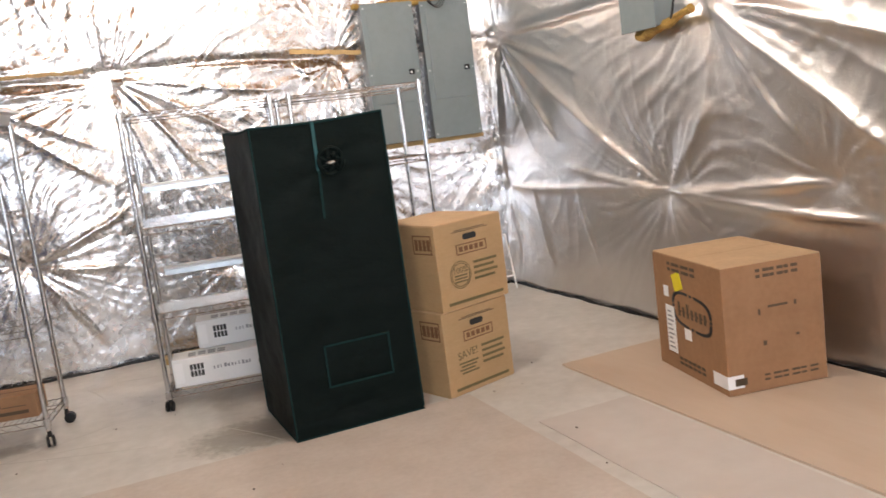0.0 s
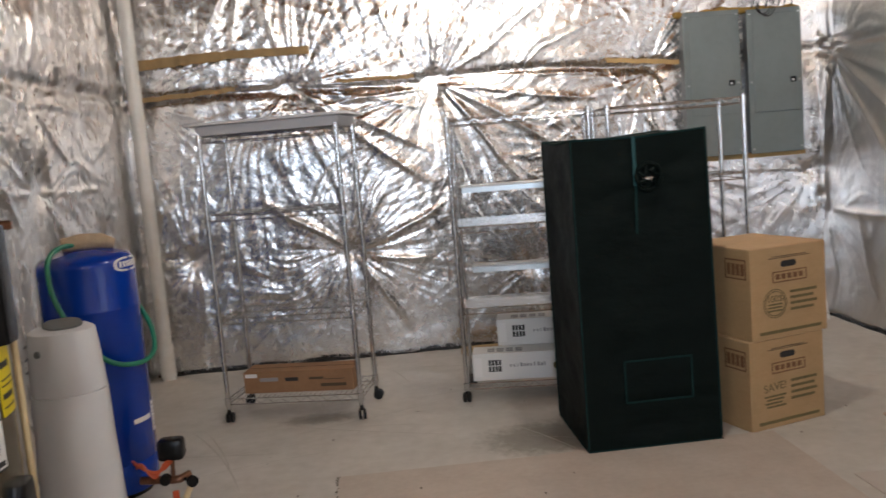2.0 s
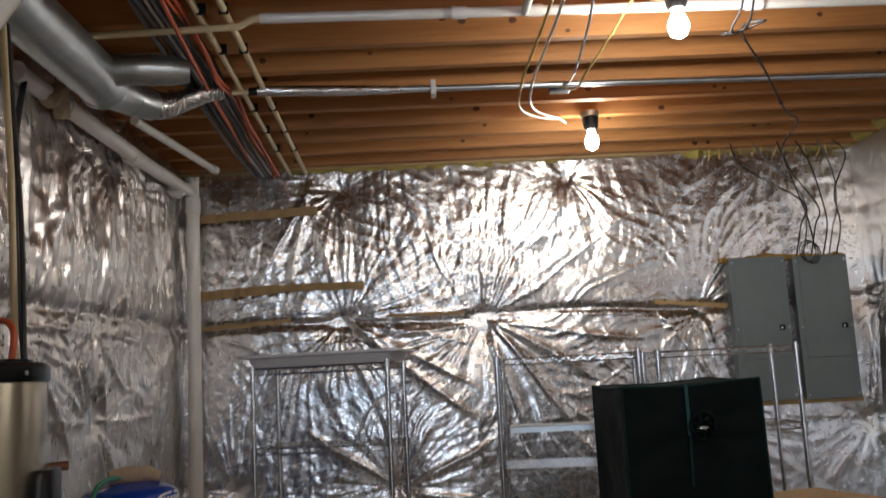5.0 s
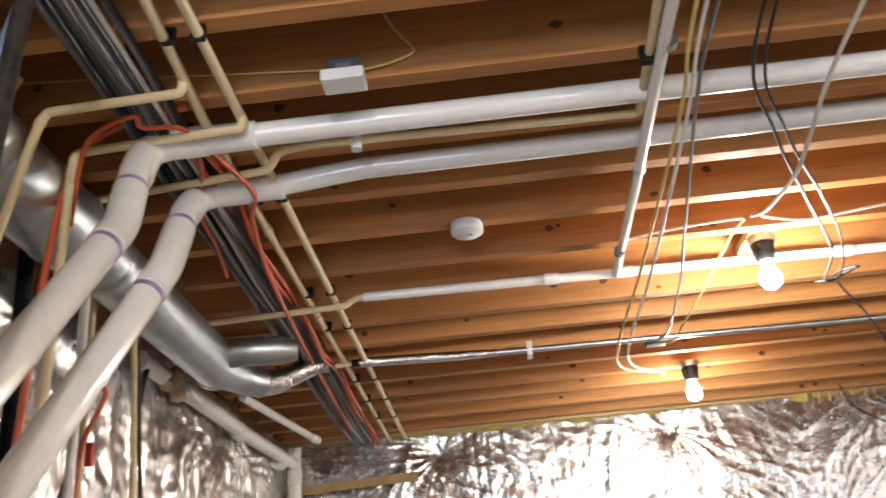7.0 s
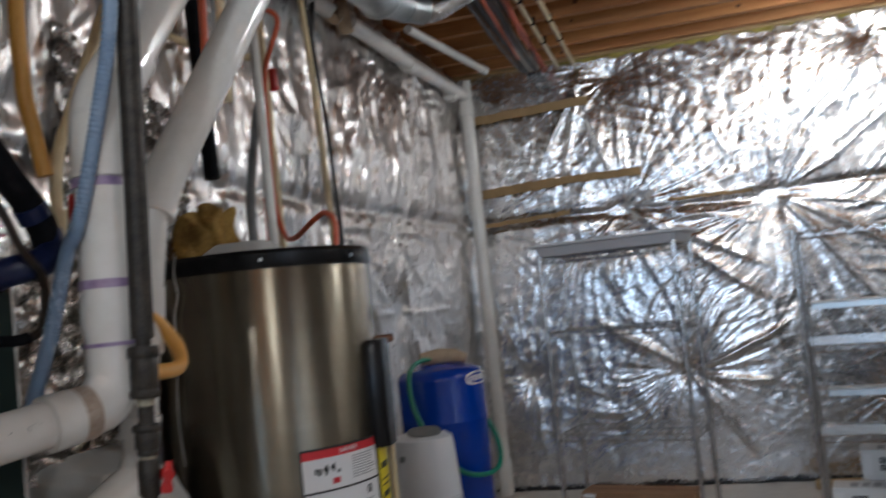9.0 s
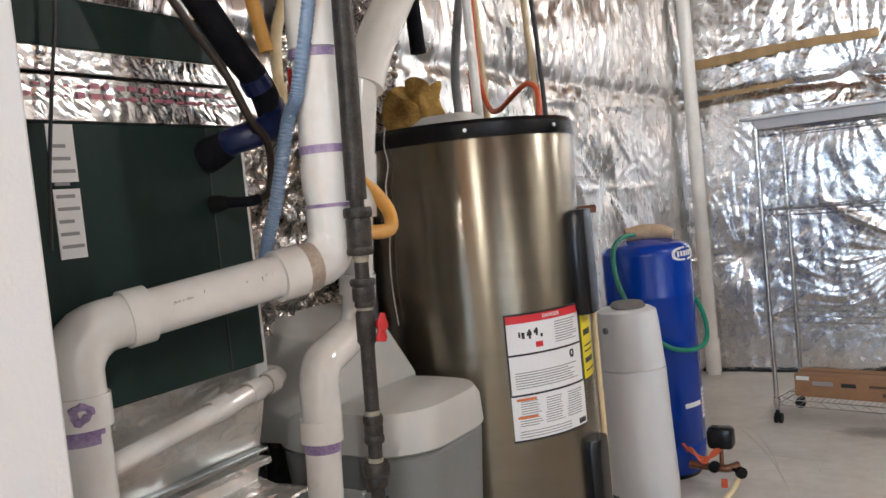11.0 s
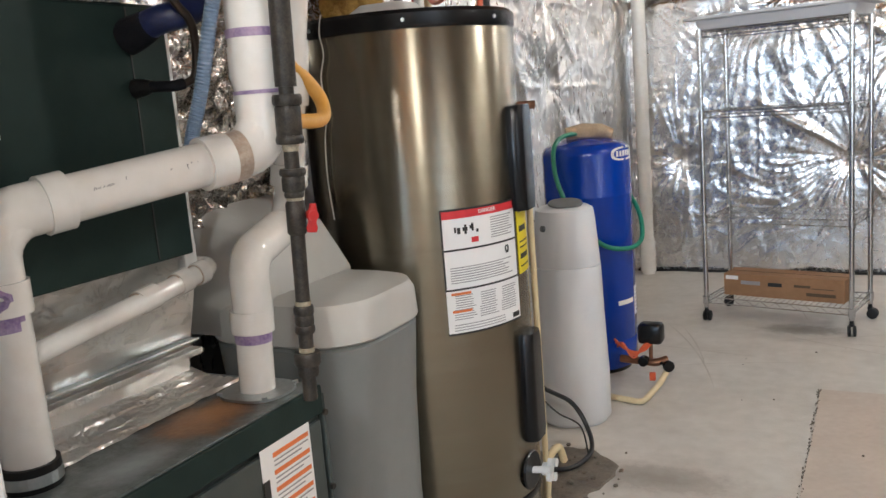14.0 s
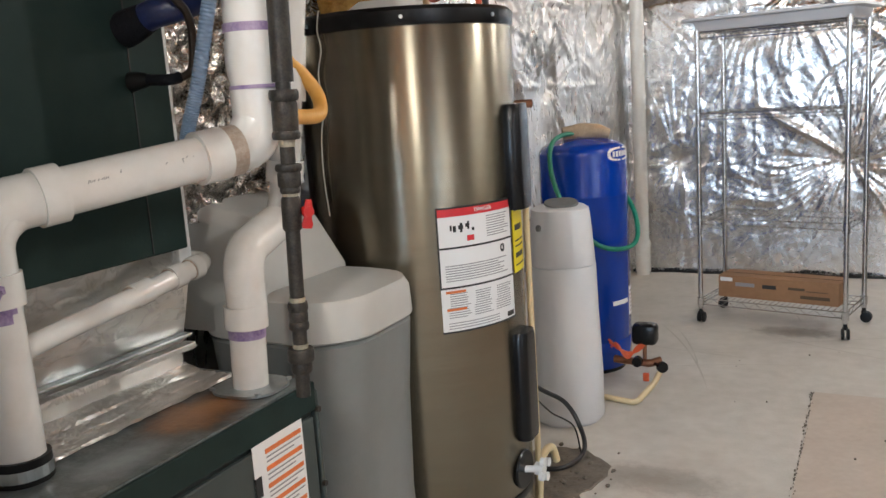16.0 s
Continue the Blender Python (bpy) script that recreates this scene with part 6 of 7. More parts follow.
for i in range(22):
    for j in range(2):
        a = 1.19 + i * 0.0235
        quad(bm, (1.0065, 0, 0), (0, 1, 0), (0, 0, 1), a, a + rb.uniform(0.004, 0.019), 1.516 + j * 0.015, 1.5185 + j * 0.015 + rb.uniform(0, 0.006), 0.001)
part("tape_print", bm, "pink_ink", coil)
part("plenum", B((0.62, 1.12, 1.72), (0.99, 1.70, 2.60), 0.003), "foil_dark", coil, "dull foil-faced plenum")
bm = quad(bmesh.new(), (1.0, 0, 0), (0, 1, 0), (0, 0, 1), 1.322, 1.366, 1.395, 1.478)
quad(bm, (1.0, 0, 0), (0, 1, 0), (0, 0, 1), 1.322, 1.366, 1.285, 1.385)
part("rating_label", bm, "label", coil, "white rating labels")
bm = bmesh.new()
for i in range(9):
    quad(bm, (1.0, 0, 0), (0, 1, 0), (0, 0, 1), 1.326, 1.362 - 0.006 * (i % 3), 1.30 + i * 0.018, 1.305 + i * 0.018, 0.0025)
part("label_text", bm, "grey_ink", coil)

bm = bmesh.new()
bmesh.ops.create_grid(bm, x_segments=44, y_segments=34, size=0.5)
for v_ in bm.verts:
    a, b = v_.co.x + 0.5, v_.co.y + 0.5
    top = 1.050 + 0.035 * max(0, noise.noise(Vector((a * 5, 3, 2)))) + 0.03 * (a > 0.55) * math.sin(min(1, (a - 0.55) / 0.4) * math.pi)
    v_.co = Vector((0.962 + 0.006 * b + 0.009 * noise.noise(Vector((a * 8, b * 5, 1))) + 0.008 * abs(noise.noise(Vector((a * 22, b * 15, 5)))), 1.30 + a * 0.42, 0.925 + b * (top - 0.925) + 0.010 * noise.noise(Vector((a * 15, b * 6, 9)))))
cable("case_cable", [(1.02, 1.352, 1.72), (1.02, 1.346, 1.628), (1.02, 1.328, 1.533), (1.018, 1.306, 1.393), (1.012, 1.300, 1.30)], 0.0028, "cable_black", "thin black cable hanging over the coil case")
tagged(put("plastic_wrap", bm, "plastic_film", smooth=True), "crinkled clear plastic sheeting hanging by the coil case", "plastic sheet")

cond = thing("condensate_pipe", pose(0, 0, 0), "white plastic condensate pipe with couplings", "pipe")
cp = [Vector((0.985, 1.385, 0.970)), Vector((0.988, 1.45, 0.979)), Vector((1.0, 1.60, 1.000)), Vector((1.0, 1.730, 1.018))]
part("pipe_run", T([(0.978, 1.17, 0.940), *cp, (0.985, 1.76, 1.02), (0.94, 1.77, 1.02)], 0.0175, 14, 0.02), "pvc", cond, smooth=True)
for t0, t1, rr in ((0.55, 0.66, 0.0215), (0.80, 0.88, 0.0215), (0.94, 1.0, 0.0215)):
    a, b = cp[0].lerp(cp[3], t0), cp[0].lerp(cp[3], t1)
    part("coupling", T([a, b], rr, 16), "pvc", cond, smooth=True)
    part("glue_ring", T([a.lerp(b, -0.12), a], rr - 0.0022, 16), "brown_glue", cond, "brown glue line")

# vent piping
PR = 0.0355
vent = thing("vent_pipe", pose(0, 0, 0), "white plastic vent pipe with purple primer at its joints", "vent pipe", "vent pipes")
E0, E1 = Vector((1.025, 1.309, FZ)), Vector((1.022, 1.307, 1.180))
E2, E3 = Vector((1.172, 1.722, 1.232)), Vector((1.176, 1.730, 1.66))
part("pipe_run", T([E0, E1, E2, E3], PR, 24, 0.075), "pvc", vent, smooth=True)
part("elbow", T([E1 + Vector((0, 0, -0.10)), E1, E1.lerp(E2, 0.20)], PR + 0.003, 24, 0.075), "pvc", vent, smooth=True)
part("hub_ring", T([E1 + Vector((0, 0, -0.13)), E1 + Vector((0, 0, -0.085))], PR + 0.0075, 28), "pvc", vent, smooth=True)
part("hub_ring", T([E1.lerp(E2, 0.17), E1.lerp(E2, 0.25)], PR + 0.0075, 28), "pvc", vent, smooth=True)
part("hub_ring", T([E1.lerp(E2, 0.74), E1.lerp(E2, 0.84)], PR + 0.0075, 28), "pvc", vent, smooth=True)
part("elbow", T([E1.lerp(E2, 0.84), E2, E2 + Vector((0, 0, 0.09))], PR + 0.003, 24, 0.075), "pvc", vent, smooth=True)
part("stain_ring", T([E1.lerp(E2, 0.842), E1.lerp(E2, 0.90)], PR + 0.0062, 24), "brown_glue", vent, "brown glue stain")
part("primer_ring", T([E1 + Vector((0, 0, -0.152)), E1 + Vector((0, 0, -0.131))], PR + 0.0012, 24), "primer", vent, "purple primer ring")
part("reducer", T([(1.173, 1.724, 1.314), (1.173, 1.724, 1.330), (1.173, 1.725, 1.353), (1.174, 1.725, 1.40)], [0.0385, 0.0385, 0.0435, 0.0435], 24), "pvc", vent, smooth=True)
part("upper_run", T([(1.174, 1.725, 1.39), (1.176, 1.730, 1.70)], 0.0415, 24), "pvc", vent, smooth=True)
for z in (1.323, 1.414, 1.575):
    part("primer_ring", T([(1.1735, 1.7255, z), (1.1735, 1.7255, z + (0.014 if z > 1.4 else 0.006))], 0.0430 if z > 1.4 else 0.0418, 24), "primer", vent, "purple primer ring")
bm = bmesh.new()
rp = random.Random(6)
ax = (E2 - E1).normalized()
for i in range(17):
    c0 = E1.lerp(E2, 0.315 + i * 0.0065 if i < 11 else rp.uniform(0.35, 0.72))
    side = Vector((0.80, -0.55, 0.0))
    side = (side - ax * side.dot(ax)).normalized()
    c0 = c0 + (side * 0.97 + Vector((0, 0, 0.22))).normalized() * (PR + 0.0002)
    if i in (4, 6):
        continue
    up = Vector((0, 0, 1)) * rp.uniform(0.002, 0.005) + ax * rp.uniform(-0.003, 0.003)
    tube(bm, [c0 - up * 0.5 + Vector((0, 0, rp.uniform(-0.014, 0.01) if i > 10 else 0)), c0 + up * 0.5], 0.0007, 5)
tagged(part("pipe_print", bm, "grey_ink", vent), kind="stuff")
mk = E1 + Vector((0, 0, -0.105)) + Vector((0.80, -0.60, 0)).normalized() * (PR + 0.0078)
uu = Vector((0.60, 0.80, 0))
part("primer_mark", T([mk + uu * ((0.011 + 0.003 * math.sin(3 * a + 1)) * math.cos(a)) + Vector((0, 0, (0.010 + 0.002 * math.sin(2 * a)) * math.sin(a))) - Vector((0.8, -0.6, 0)) * (0.0026 * math.cos(a) ** 2) for a in [i * 0.3491 for i in range(18)]], [0.0058 + 0.0014 * math.sin(i * 2.1) for i in range(18)], 6, closed=True), "primer", vent, "purple primer scribble", smooth=True)
part("rubber_coupling", T([E0 + Vector((0, 0, 0.0)), E0 + Vector((0, 0, 0.036))], PR + 0.006, 24), "rubber", vent, "black rubber coupling with a steel band", smooth=True)
part("clamp_band", T([E0 + Vector((0, 0, 0.008)), E0 + Vector((0, 0, 0.024))], PR + 0.0072, 24), "galv", vent)
F0, F1, F2 = Vector((1.176, 1.733, 1.70)), Vector((1.222, 2.33, 2.475)), Vector((1.20, 2.50, 2.805))
part("flue_run", T([Vector((1.176, 1.730, 1.64)), F0, F1, Vector((1.205, 2.42, 2.70)), F2, (1.50, 2.50, 2.805)], 0.0405, 24, 0.07), "pvc", vent, smooth=True)
part("elbow", T([Vector((1.176, 1.730, 1.59)), F0 + Vector((0, 0, 0.01)), F0.lerp(F1, 0.14)], 0.0475, 24, 0.06), "pvc", vent, smooth=True)
part("elbow", T([F0.lerp(F1, 0.90), F1, F1.lerp(Vector((1.205, 2.42, 2.70)), 0.55)], 0.0440, 24, 0.05), "pvc", vent, smooth=True)
part("elbow", T([Vector((1.205, 2.42, 2.66)), F2, F2 + Vector((0.16, 0, 0))], 0.0440, 24, 0.07), "pvc", vent, smooth=True)
part("ceiling_run", T([(1.45, 2.50, 2.805), (1.7, 2.535, 2.83), (5.15, 2.56, 2.85)], 0.034, 24), "pvc", vent, smooth=True)

intake = thing("vent_pipe", pose(0, 0, 0), "white plastic intake pipe rising from the furnace top", "vent pipe", "vent pipes")
S0, S1, S2 = Vector((1.100, 1.720, FZ)), Vector((1.108, 1.724, 1.046)), Vector((1.074, 1.885, 1.078))
SR = 0.032
part("stub", T([S0, S1, S2], SR, 24, 0.07), "pvc", intake, smooth=True)
part("elbow", T([S1 + Vector((0, 0, -0.095)), S1, S1.lerp(S2, 0.85)], SR + 0.0035, 24, 0.07), "pvc", intake, smooth=True)
part("hub_ring", T([S0.lerp(S1, 0.46), S0.lerp(S1, 0.62)], SR + 0.0065, 24), "pvc", intake, smooth=True)
part("primer_ring", T([S0.lerp(S1, 0.385), S0.lerp(S1, 0.46)], SR + 0.0012, 24), "primer", intake, "purple primer ring")
part("flange", loft(bmesh.new(), [rrect(0.13, 0.12, 0.05, FZ + 0.0012, cx=1.102, cy=1.718), rrect(0.13, 0.12, 0.05, FZ + 0.006, cx=1.102, cy=1.718)]), "galv", intake, "steel flange", smooth=True)
for sx, sy in ((-0.05, -0.045), (0.05, -0.045), (0.05, 0.045), (-0.05, 0.045)):
    part("screw", T([(1.102 + sx, 1.718 + sy, FZ + 0.006), (1.102 + sx, 1.718 + sy, FZ + 0.011)], 0.005, 8), "galv", intake)
part("riser", T([S2, (1.078, 1.902, 1.12), (1.100, 1.915, 1.35), (1.115, 1.95, 1.58)], 0.030, 20, 0.04), "pvc", intake, smooth=True)
part("coupling", T([(1.080, 1.903, 1.15), (1.085, 1.905, 1.19)], 0.036, 20), "pvc", intake, smooth=True)
part("coupling", T([(1.096, 1.912, 1.30), (1.104, 1.920, 1.42)], 0.037, 20), "pvc", intake, smooth=True)
G1, G2 = Vector((1.268, 2.50, 2.43)), Vector((1.245, 2.79, 2.805))
G0 = Vector((1.115, 1.985, 1.62))
part("flue_run", T([(1.113, 1.95, 1.55), G0, G1, Vector((1.25, 2.67, 2.70)), G2, (1.5, 2.79, 2.805)], 0.0405, 24, 0.07), "pvc", intake, smooth=True)
part("elbow", T([G0.lerp(G1, 0.90), G1, G1.lerp(Vector((1.25, 2.67, 2.70)), 0.6)], 0.0440, 24, 0.05), "pvc", intake, smooth=True)
part("elbow", T([Vector((1.25, 2.66, 2.67)), G2, G2 + Vector((0.15, 0, 0))], 0.0440, 24, 0.07), "pvc", intake, smooth=True)
part("ceiling_run", T([(1.45, 2.79, 2.805), (1.75, 2.80, 2.842), (5.15, 2.815, 2.865)], 0.0335, 24), "pvc", intake, smooth=True)

for ring in (T([F0.lerp(F1, 0.872), F0.lerp(F1, 0.888)], 0.0415, 24), T([F1.lerp(Vector((1.205, 2.42, 2.70)), 0.56), F1.lerp(Vector((1.205, 2.42, 2.70)), 0.62)], 0.0418, 24)):
    part("primer_ring", ring, "primer", vent, "purple primer ring")
for ring in (T([G0.lerp(G1, 0.872), G0.lerp(G1, 0.888)], 0.0415, 24), T([G1.lerp(Vector((1.25, 2.67, 2.70)), 0.61), G1.lerp(Vector((1.25, 2.67, 2.70)), 0.67)], 0.0418, 24)):
    part("primer_ring", ring, "primer", intake, "purple primer ring")

# gas line
gas = thing("gas_pipe", pose(0, 0, 0), "black iron gas pipe with fittings and a red shut-off", "gas pipe")
g = lambda z: Vector((1.222 + 0.03 * (z - 0.85), 1.712 + 0.012 * (z - 0.85), z))
part("upper_pipe", T([g(1.33), g(2.6), (1.29, 1.74, 2.86)], 0.0178, 16), "iron", gas, smooth=True)
part("lower_pipe", T([g(0.80), g(1.36)], 0.0125, 16), "iron", gas, smooth=True)
for z0, z1, r in ((1.300, 1.318, 0.0245), (1.250, 1.300, 0.0215), (1.238, 1.252, 0.0235), (1.186, 1.198, 0.0225), (1.160, 1.186, 0.0195), (1.150, 1.160, 0.017), (0.950, 0.966, 0.0175), (0.932, 0.950, 0.0165), (0.918, 0.932, 0.0175), (0.862, 0.885, 0.0235), (0.842, 0.862, 0.0185)):
    part("fitting", T([g(z0), g(z0 + 0.004), g(z1 - 0.004), g(z1)], [r * 0.92, r, r, r * 0.92], 12 if r > 0.021 else 16), "iron", gas, smooth=True)
for z0, z1 in ((1.226, 1.239), (1.143, 1.151), (0.966, 0.974), (0.885, 0.893)):
    part("thread_seal", T([g(z0), g(z1)], [0.0131, 0.0142], 12), "thread_tape", gas, "smeared thread sealant")
part("shutoff_body", T([g(1.088), g(1.092), g(1.14), g(1.145)], [0.014, 0.0165, 0.0165, 0.014], 14), "iron", gas, "dark shut-off body", smooth=True)
bm = loft(bmesh.new(), [rrect(0.007, 0.008 + 0.016 * k, 0.003, z, 3) for k, z in ((0.5, -0.028), (0.75, -0.021), (0.35, -0.010), (0.75, 0.0), (0.4, 0.009), (0.15, 0.020))])
tube(bm, [(-0.014, 0, 0), (0.006, 0, 0)], 0.009, 12)
bmesh.ops.transform(bm, matrix=Matrix.Translation(g(1.118) + Vector((0.026, 0.010, 0.0))) @ Matrix.Rotation(radians(-35), 4, "Z") @ Matrix.Rotation(radians(-8), 4, "X"), verts=bm.verts)
part("shutoff_handle", bm, "red", gas, "red shut-off handle", smooth=True)
part("yellow_connector", T(curve([(1.11, 1.86, 1.40), (1.125, 1.91, 1.36), (1.15, 1.935, 1.31), (1.175, 1.90, 1.272), (1.205, 1.78, 1.272), g(1.272)]), 0.0135, 12), "yellow", gas, "yellow flexible gas connector", smooth=True)

# ribbed blue tube
pts = curve([(1.075, 1.648, 1.21), (1.086, 1.651, 1.26), (1.115, 1.659, 1.345), (1.150, 1.667, 1.47), (1.172, 1.674, 1.52), (1.214, 1.684, 1.685), (1.248, 1.690, 1.858), (1.248, 1.698, 2.12), (1.25, 1.71, 2.36), (1.24, 1.76, 2.60), (1.22, 1.83, 2.80)], 42)
bm = T(pts, [0.0108 + 0.0016 * (i % 2) for i in range(len(pts))], 12)
ribbed = thing("ribbed_tube", pose(1.075, 1.648, 1.21), "ribbed blue plastic tube hanging beside the gas pipe", "tube")
bmesh.ops.translate(bm, verts=bm.verts, vec=(-1.075, -1.648, -1.21))
part("tube_run", bm, "blue_hose", ribbed, smooth=True)
part("end_cuff", T([(0, 0, -0.012), (0.004, 0.001, 0.010)], 0.0140, 14), "blue_hose", ribbed, "smooth blue cuff", smooth=True)

# refrigerant lines
ref = thing("refrigerant_lines", pose(0, 0, 0), "black foam-wrapped refrigerant lines taped blue at the bend", "refrigerant line")
part("foam_sleeve", T([(0.998, 1.626, 1.43), (1.02, 1.629, 1.436), (1.045, 1.633, 1.445)], [0.030, 0.028, 0.0245], 16), "foam", ref, smooth=True)
part("foam_run", T(curve([(1.08, 1.715, 1.48), (1.08, 1.69, 1.54), (1.08, 1.63, 1.60), (1.08, 1.55, 1.69), (1.08, 1.46, 1.80), (1.06, 1.36, 1.98), (1.05, 1.30, 2.3), (1.05, 1.28, 2.8)]), 0.024, 14), "foam", ref, smooth=True)
part("tape_wrap", T(curve([(1.035, 1.631, 1.442), (1.06, 1.638, 1.451), (1.085, 1.660, 1.459), (1.09, 1.692, 1.470), (1.085, 1.712, 1.49), (1.08, 1.708, 1.515)]), 0.0235, 14), "blue_tape", ref, "blue tape wrapped round the bend", smooth=True)
part("tape_band", T([(1.08, 1.687, 1.535), (1.08, 1.673, 1.555)], 0.0258, 14), "blue_tape", ref)
part("liquid_line", T(curve([(1.005, 1.627, 1.347), (1.03, 1.630, 1.348), (1.07, 1.640, 1.346), (1.083, 1.660, 1.350), (1.09, 1.675, 1.366), (1.10, 1.672, 1.418), (1.11, 1.652, 1.45), (1.11, 1.622, 1.478), (1.10, 1.58, 1.56), (1.08, 1.50, 1.675), (1.06, 1.40, 1.85), (1.05, 1.33, 2.3)]), 0.0068, 10), "line_brown", ref, "thin brown-black line", smooth=True)
part("line_boot", T([(1.002, 1.627, 1.347), (1.02, 1.629, 1.348), (1.035, 1.631, 1.348)], [0.0165, 0.014, 0.010], 12), "rubber", ref, smooth=True)
part("liquid_sleeve", T(curve([(1.02, 1.629, 1.348), (1.03, 1.630, 1.348), (1.07, 1.640, 1.346), (1.080, 1.655, 1.349)]), 0.0092, 10), "foam", ref, smooth=True)

# cream riser and orange pipe left of the vent
riser = thing("water_riser", pose(0, 0, 0), "cream plastic water pipes rising along the foil wall", "water pipes")
part("riser_pipe", T([(0.858, 2.0, 1.52), (0.862, 2.0, 1.70), (0.93, 2.25, 2.30), (1.02, 2.26, 2.76)], 0.0125, 12, 0.05), "cpvc", riser, smooth=True)
part("coupling", T([(0.858, 2.0, 1.56), (0.861, 2.0, 1.60)], 0.017, 12), "cpvc", riser)
part("valve_handle", B((0.895, 1.985, 1.565), (0.915, 2.01, 1.625), 0.006), "red", riser, "red valve handle")
part("elbow_run", T([(1.02, 2.26, 2.745), (1.03, 2.262, 2.782), (1.385, 2.246, 2.782), (1.385, 2.246, 2.82)], 0.0125, 12, 0.02), "cpvc", riser, smooth=True)
part("second_run", T([(0.97, 2.52, 1.9), (1.005, 2.46, 2.735), (1.01, 2.456, 2.782), (1.482, 2.427, 2.782), (1.482, 2.427, 2.82)], 0.0125, 12, 0.03), "cpvc", riser, smooth=True)
part("white_drop", T([(0.70, 1.86, 0.0), (0.72, 1.86, 2.86)], 0.035, 16), "pvc", riser, "tall white pipe", smooth=True)
part("perforated_strip", B((0.79, 1.86, 1.0), (0.796, 1.90, 2.2)), "pvc", riser)
tagged(put("orange_pipe", T(curve([(0.88, 1.95, 1.66), (0.87, 1.94, 1.74), (0.86, 1.93, 1.86), (0.86, 1.95, 2.1), (0.90, 2.1, 2.5), (0.98, 2.2, 2.85)]), 0.0155, 12), "yellow", smooth=True), "orange flexible gas tube running up the wall", "tube")
tagged(put("orange_conduit", T(curve([(0.955, 2.45, 1.9), (0.965, 2.46, 2.4), (0.99, 2.47, 2.7), (1.05, 2.45, 2.80), (1.2, 2.40, 2.83), (1.35, 2.38, 2.835)]), 0.0095, 10), "pex", smooth=True), "orange plastic conduit bending up to the joists", "conduit")


# ---- under the joists ----
duct = thing("air_duct", pose(0, 0, 0), "round galvanised sheet-metal air duct with a forked end", "air duct")
part("main_run", T([(0.85, -2.9, 2.70), (0.86, 1.6, 2.70), (0.864, 2.72, 2.70), (0.866, 2.95, 2.70), (0.87, 4.10, 2.70)], [0.14, 0.132, 0.122, 0.105, 0.103], 40), "galv", duct, smooth=True)
for y, q in ((1.6, 0.1325), (2.70, 0.1225), (2.97, 0.1055), (4.10, 0.1035)):
    part("seam_ring", T([(0.866, y - 0.022, 2.70), (0.866, y - 0.008, 2.70), (0.866, y + 0.008, 2.70), (0.866, y + 0.022, 2.70)], [q + 0.001, q + 0.0045, q + 0.0045, q + 0.001], 40), "galv", duct, smooth=True)
part("end_run", T([(0.868, 4.08, 2.70), (0.885, 4.18, 2.70), (0.93, 4.33, 2.70), (0.98, 4.40, 2.70)], [0.100, 0.085, 0.070, 0.070], 32), "galv", duct, smooth=True)
part("branch", T([(0.88, 3.98, 2.71), (1.02, 4.0, 2.72), (1.17, 4.03, 2.72), (1.24, 4.05, 2.72)], [0.068, 0.062, 0.062, 0.045], 28), "galv", duct, smooth=True)
for a, b, r in (((0.918, 4.29, 2.70), (0.926, 4.31, 2.70), 0.0765), ((1.09, 4.012, 2.72), (1.105, 4.015, 2.72), 0.0655)):
    part("seam_ring", T([a, b], r, 32), "galv", duct, smooth=True)
part("flex_sleeve", T(curve([(0.975, 4.395, 2.70), (1.03, 4.44, 2.71), (1.09, 4.48, 2.74), (1.20, 4.52, 2.79), (1.27, 4.54, 2.80)]), [0.066 - 0.0010 * i + 0.004 * (i % 2) for i in range(33)], 20), "foil_tape", duct, "crinkled foil sleeve", smooth=True)

cond2 = thing("metal_conduit", pose(0, 0, 0), "grey metal conduit strapped under the joists", "conduit")
part("sleeve", T([(1.42, 4.60, 2.815), (1.9, 4.64, 2.812), (2.1, 4.66, 2.815)], [0.026, 0.024, 0.018], 14), "foil_tape", cond2, "foil-wrapped length", smooth=True)
part("conduit_run", T([(2.08, 4.66, 2.815), (4.9, 4.76, 2.82)], 0.0145, 12), "galv", cond2, smooth=True)
part("strap", B((2.25, 4.63, 2.775), (2.275, 4.70, 2.85), 0.003), "white", cond2, "white pipe strap")
part("end_cap", T([(1.38, 4.60, 2.815), (1.44, 4.60, 2.815)], 0.019, 12), "rubber", cond2)
part("cream_end", T([(1.30, 4.595, 2.81), (1.39, 4.60, 2.815)], 0.013, 12), "cpvc", cond2)

run1 = thing("water_pipe", pose(0, 0, 0), "cream plastic water pipe clipped under the joists", "water pipe", "overhead water pipes")
part("pipe_run", T([(1.53, 0.0, 2.822), (1.406, 1.974, 2.822), (1.377, 2.432, 2.822), (1.322, 6.33, 2.822)], 0.0135, 12), "cpvc", run1, smooth=True)
run2 = thing("water_pipe", pose(0, 0, 0), "cream plastic water pipe clipped under the joists", "water pipe", "overhead water pipes")
part("pipe_run", T([(1.505, 0.0, 2.822), (1.483, 1.99, 2.822), (1.474, 2.74, 2.822), (1.428, 6.33, 2.822)], 0.0135, 12), "cpvc", run2, smooth=True)
for y in (2.09, 2.89, 3.69, 4.09, 4.89, 5.29, 5.69):
    for r_, xa, xb in ((run1, 1.492, 1.322), (run2, 1.53, 1.428)):
        x = xa + (xb - xa) * (y + 2.0) / 8.33
        part("clip", B((x - 0.018, y - 0.008, 2.806), (x + 0.018, y + 0.008, 2.851), 0.003), "rubber", r_, "black pipe clip")
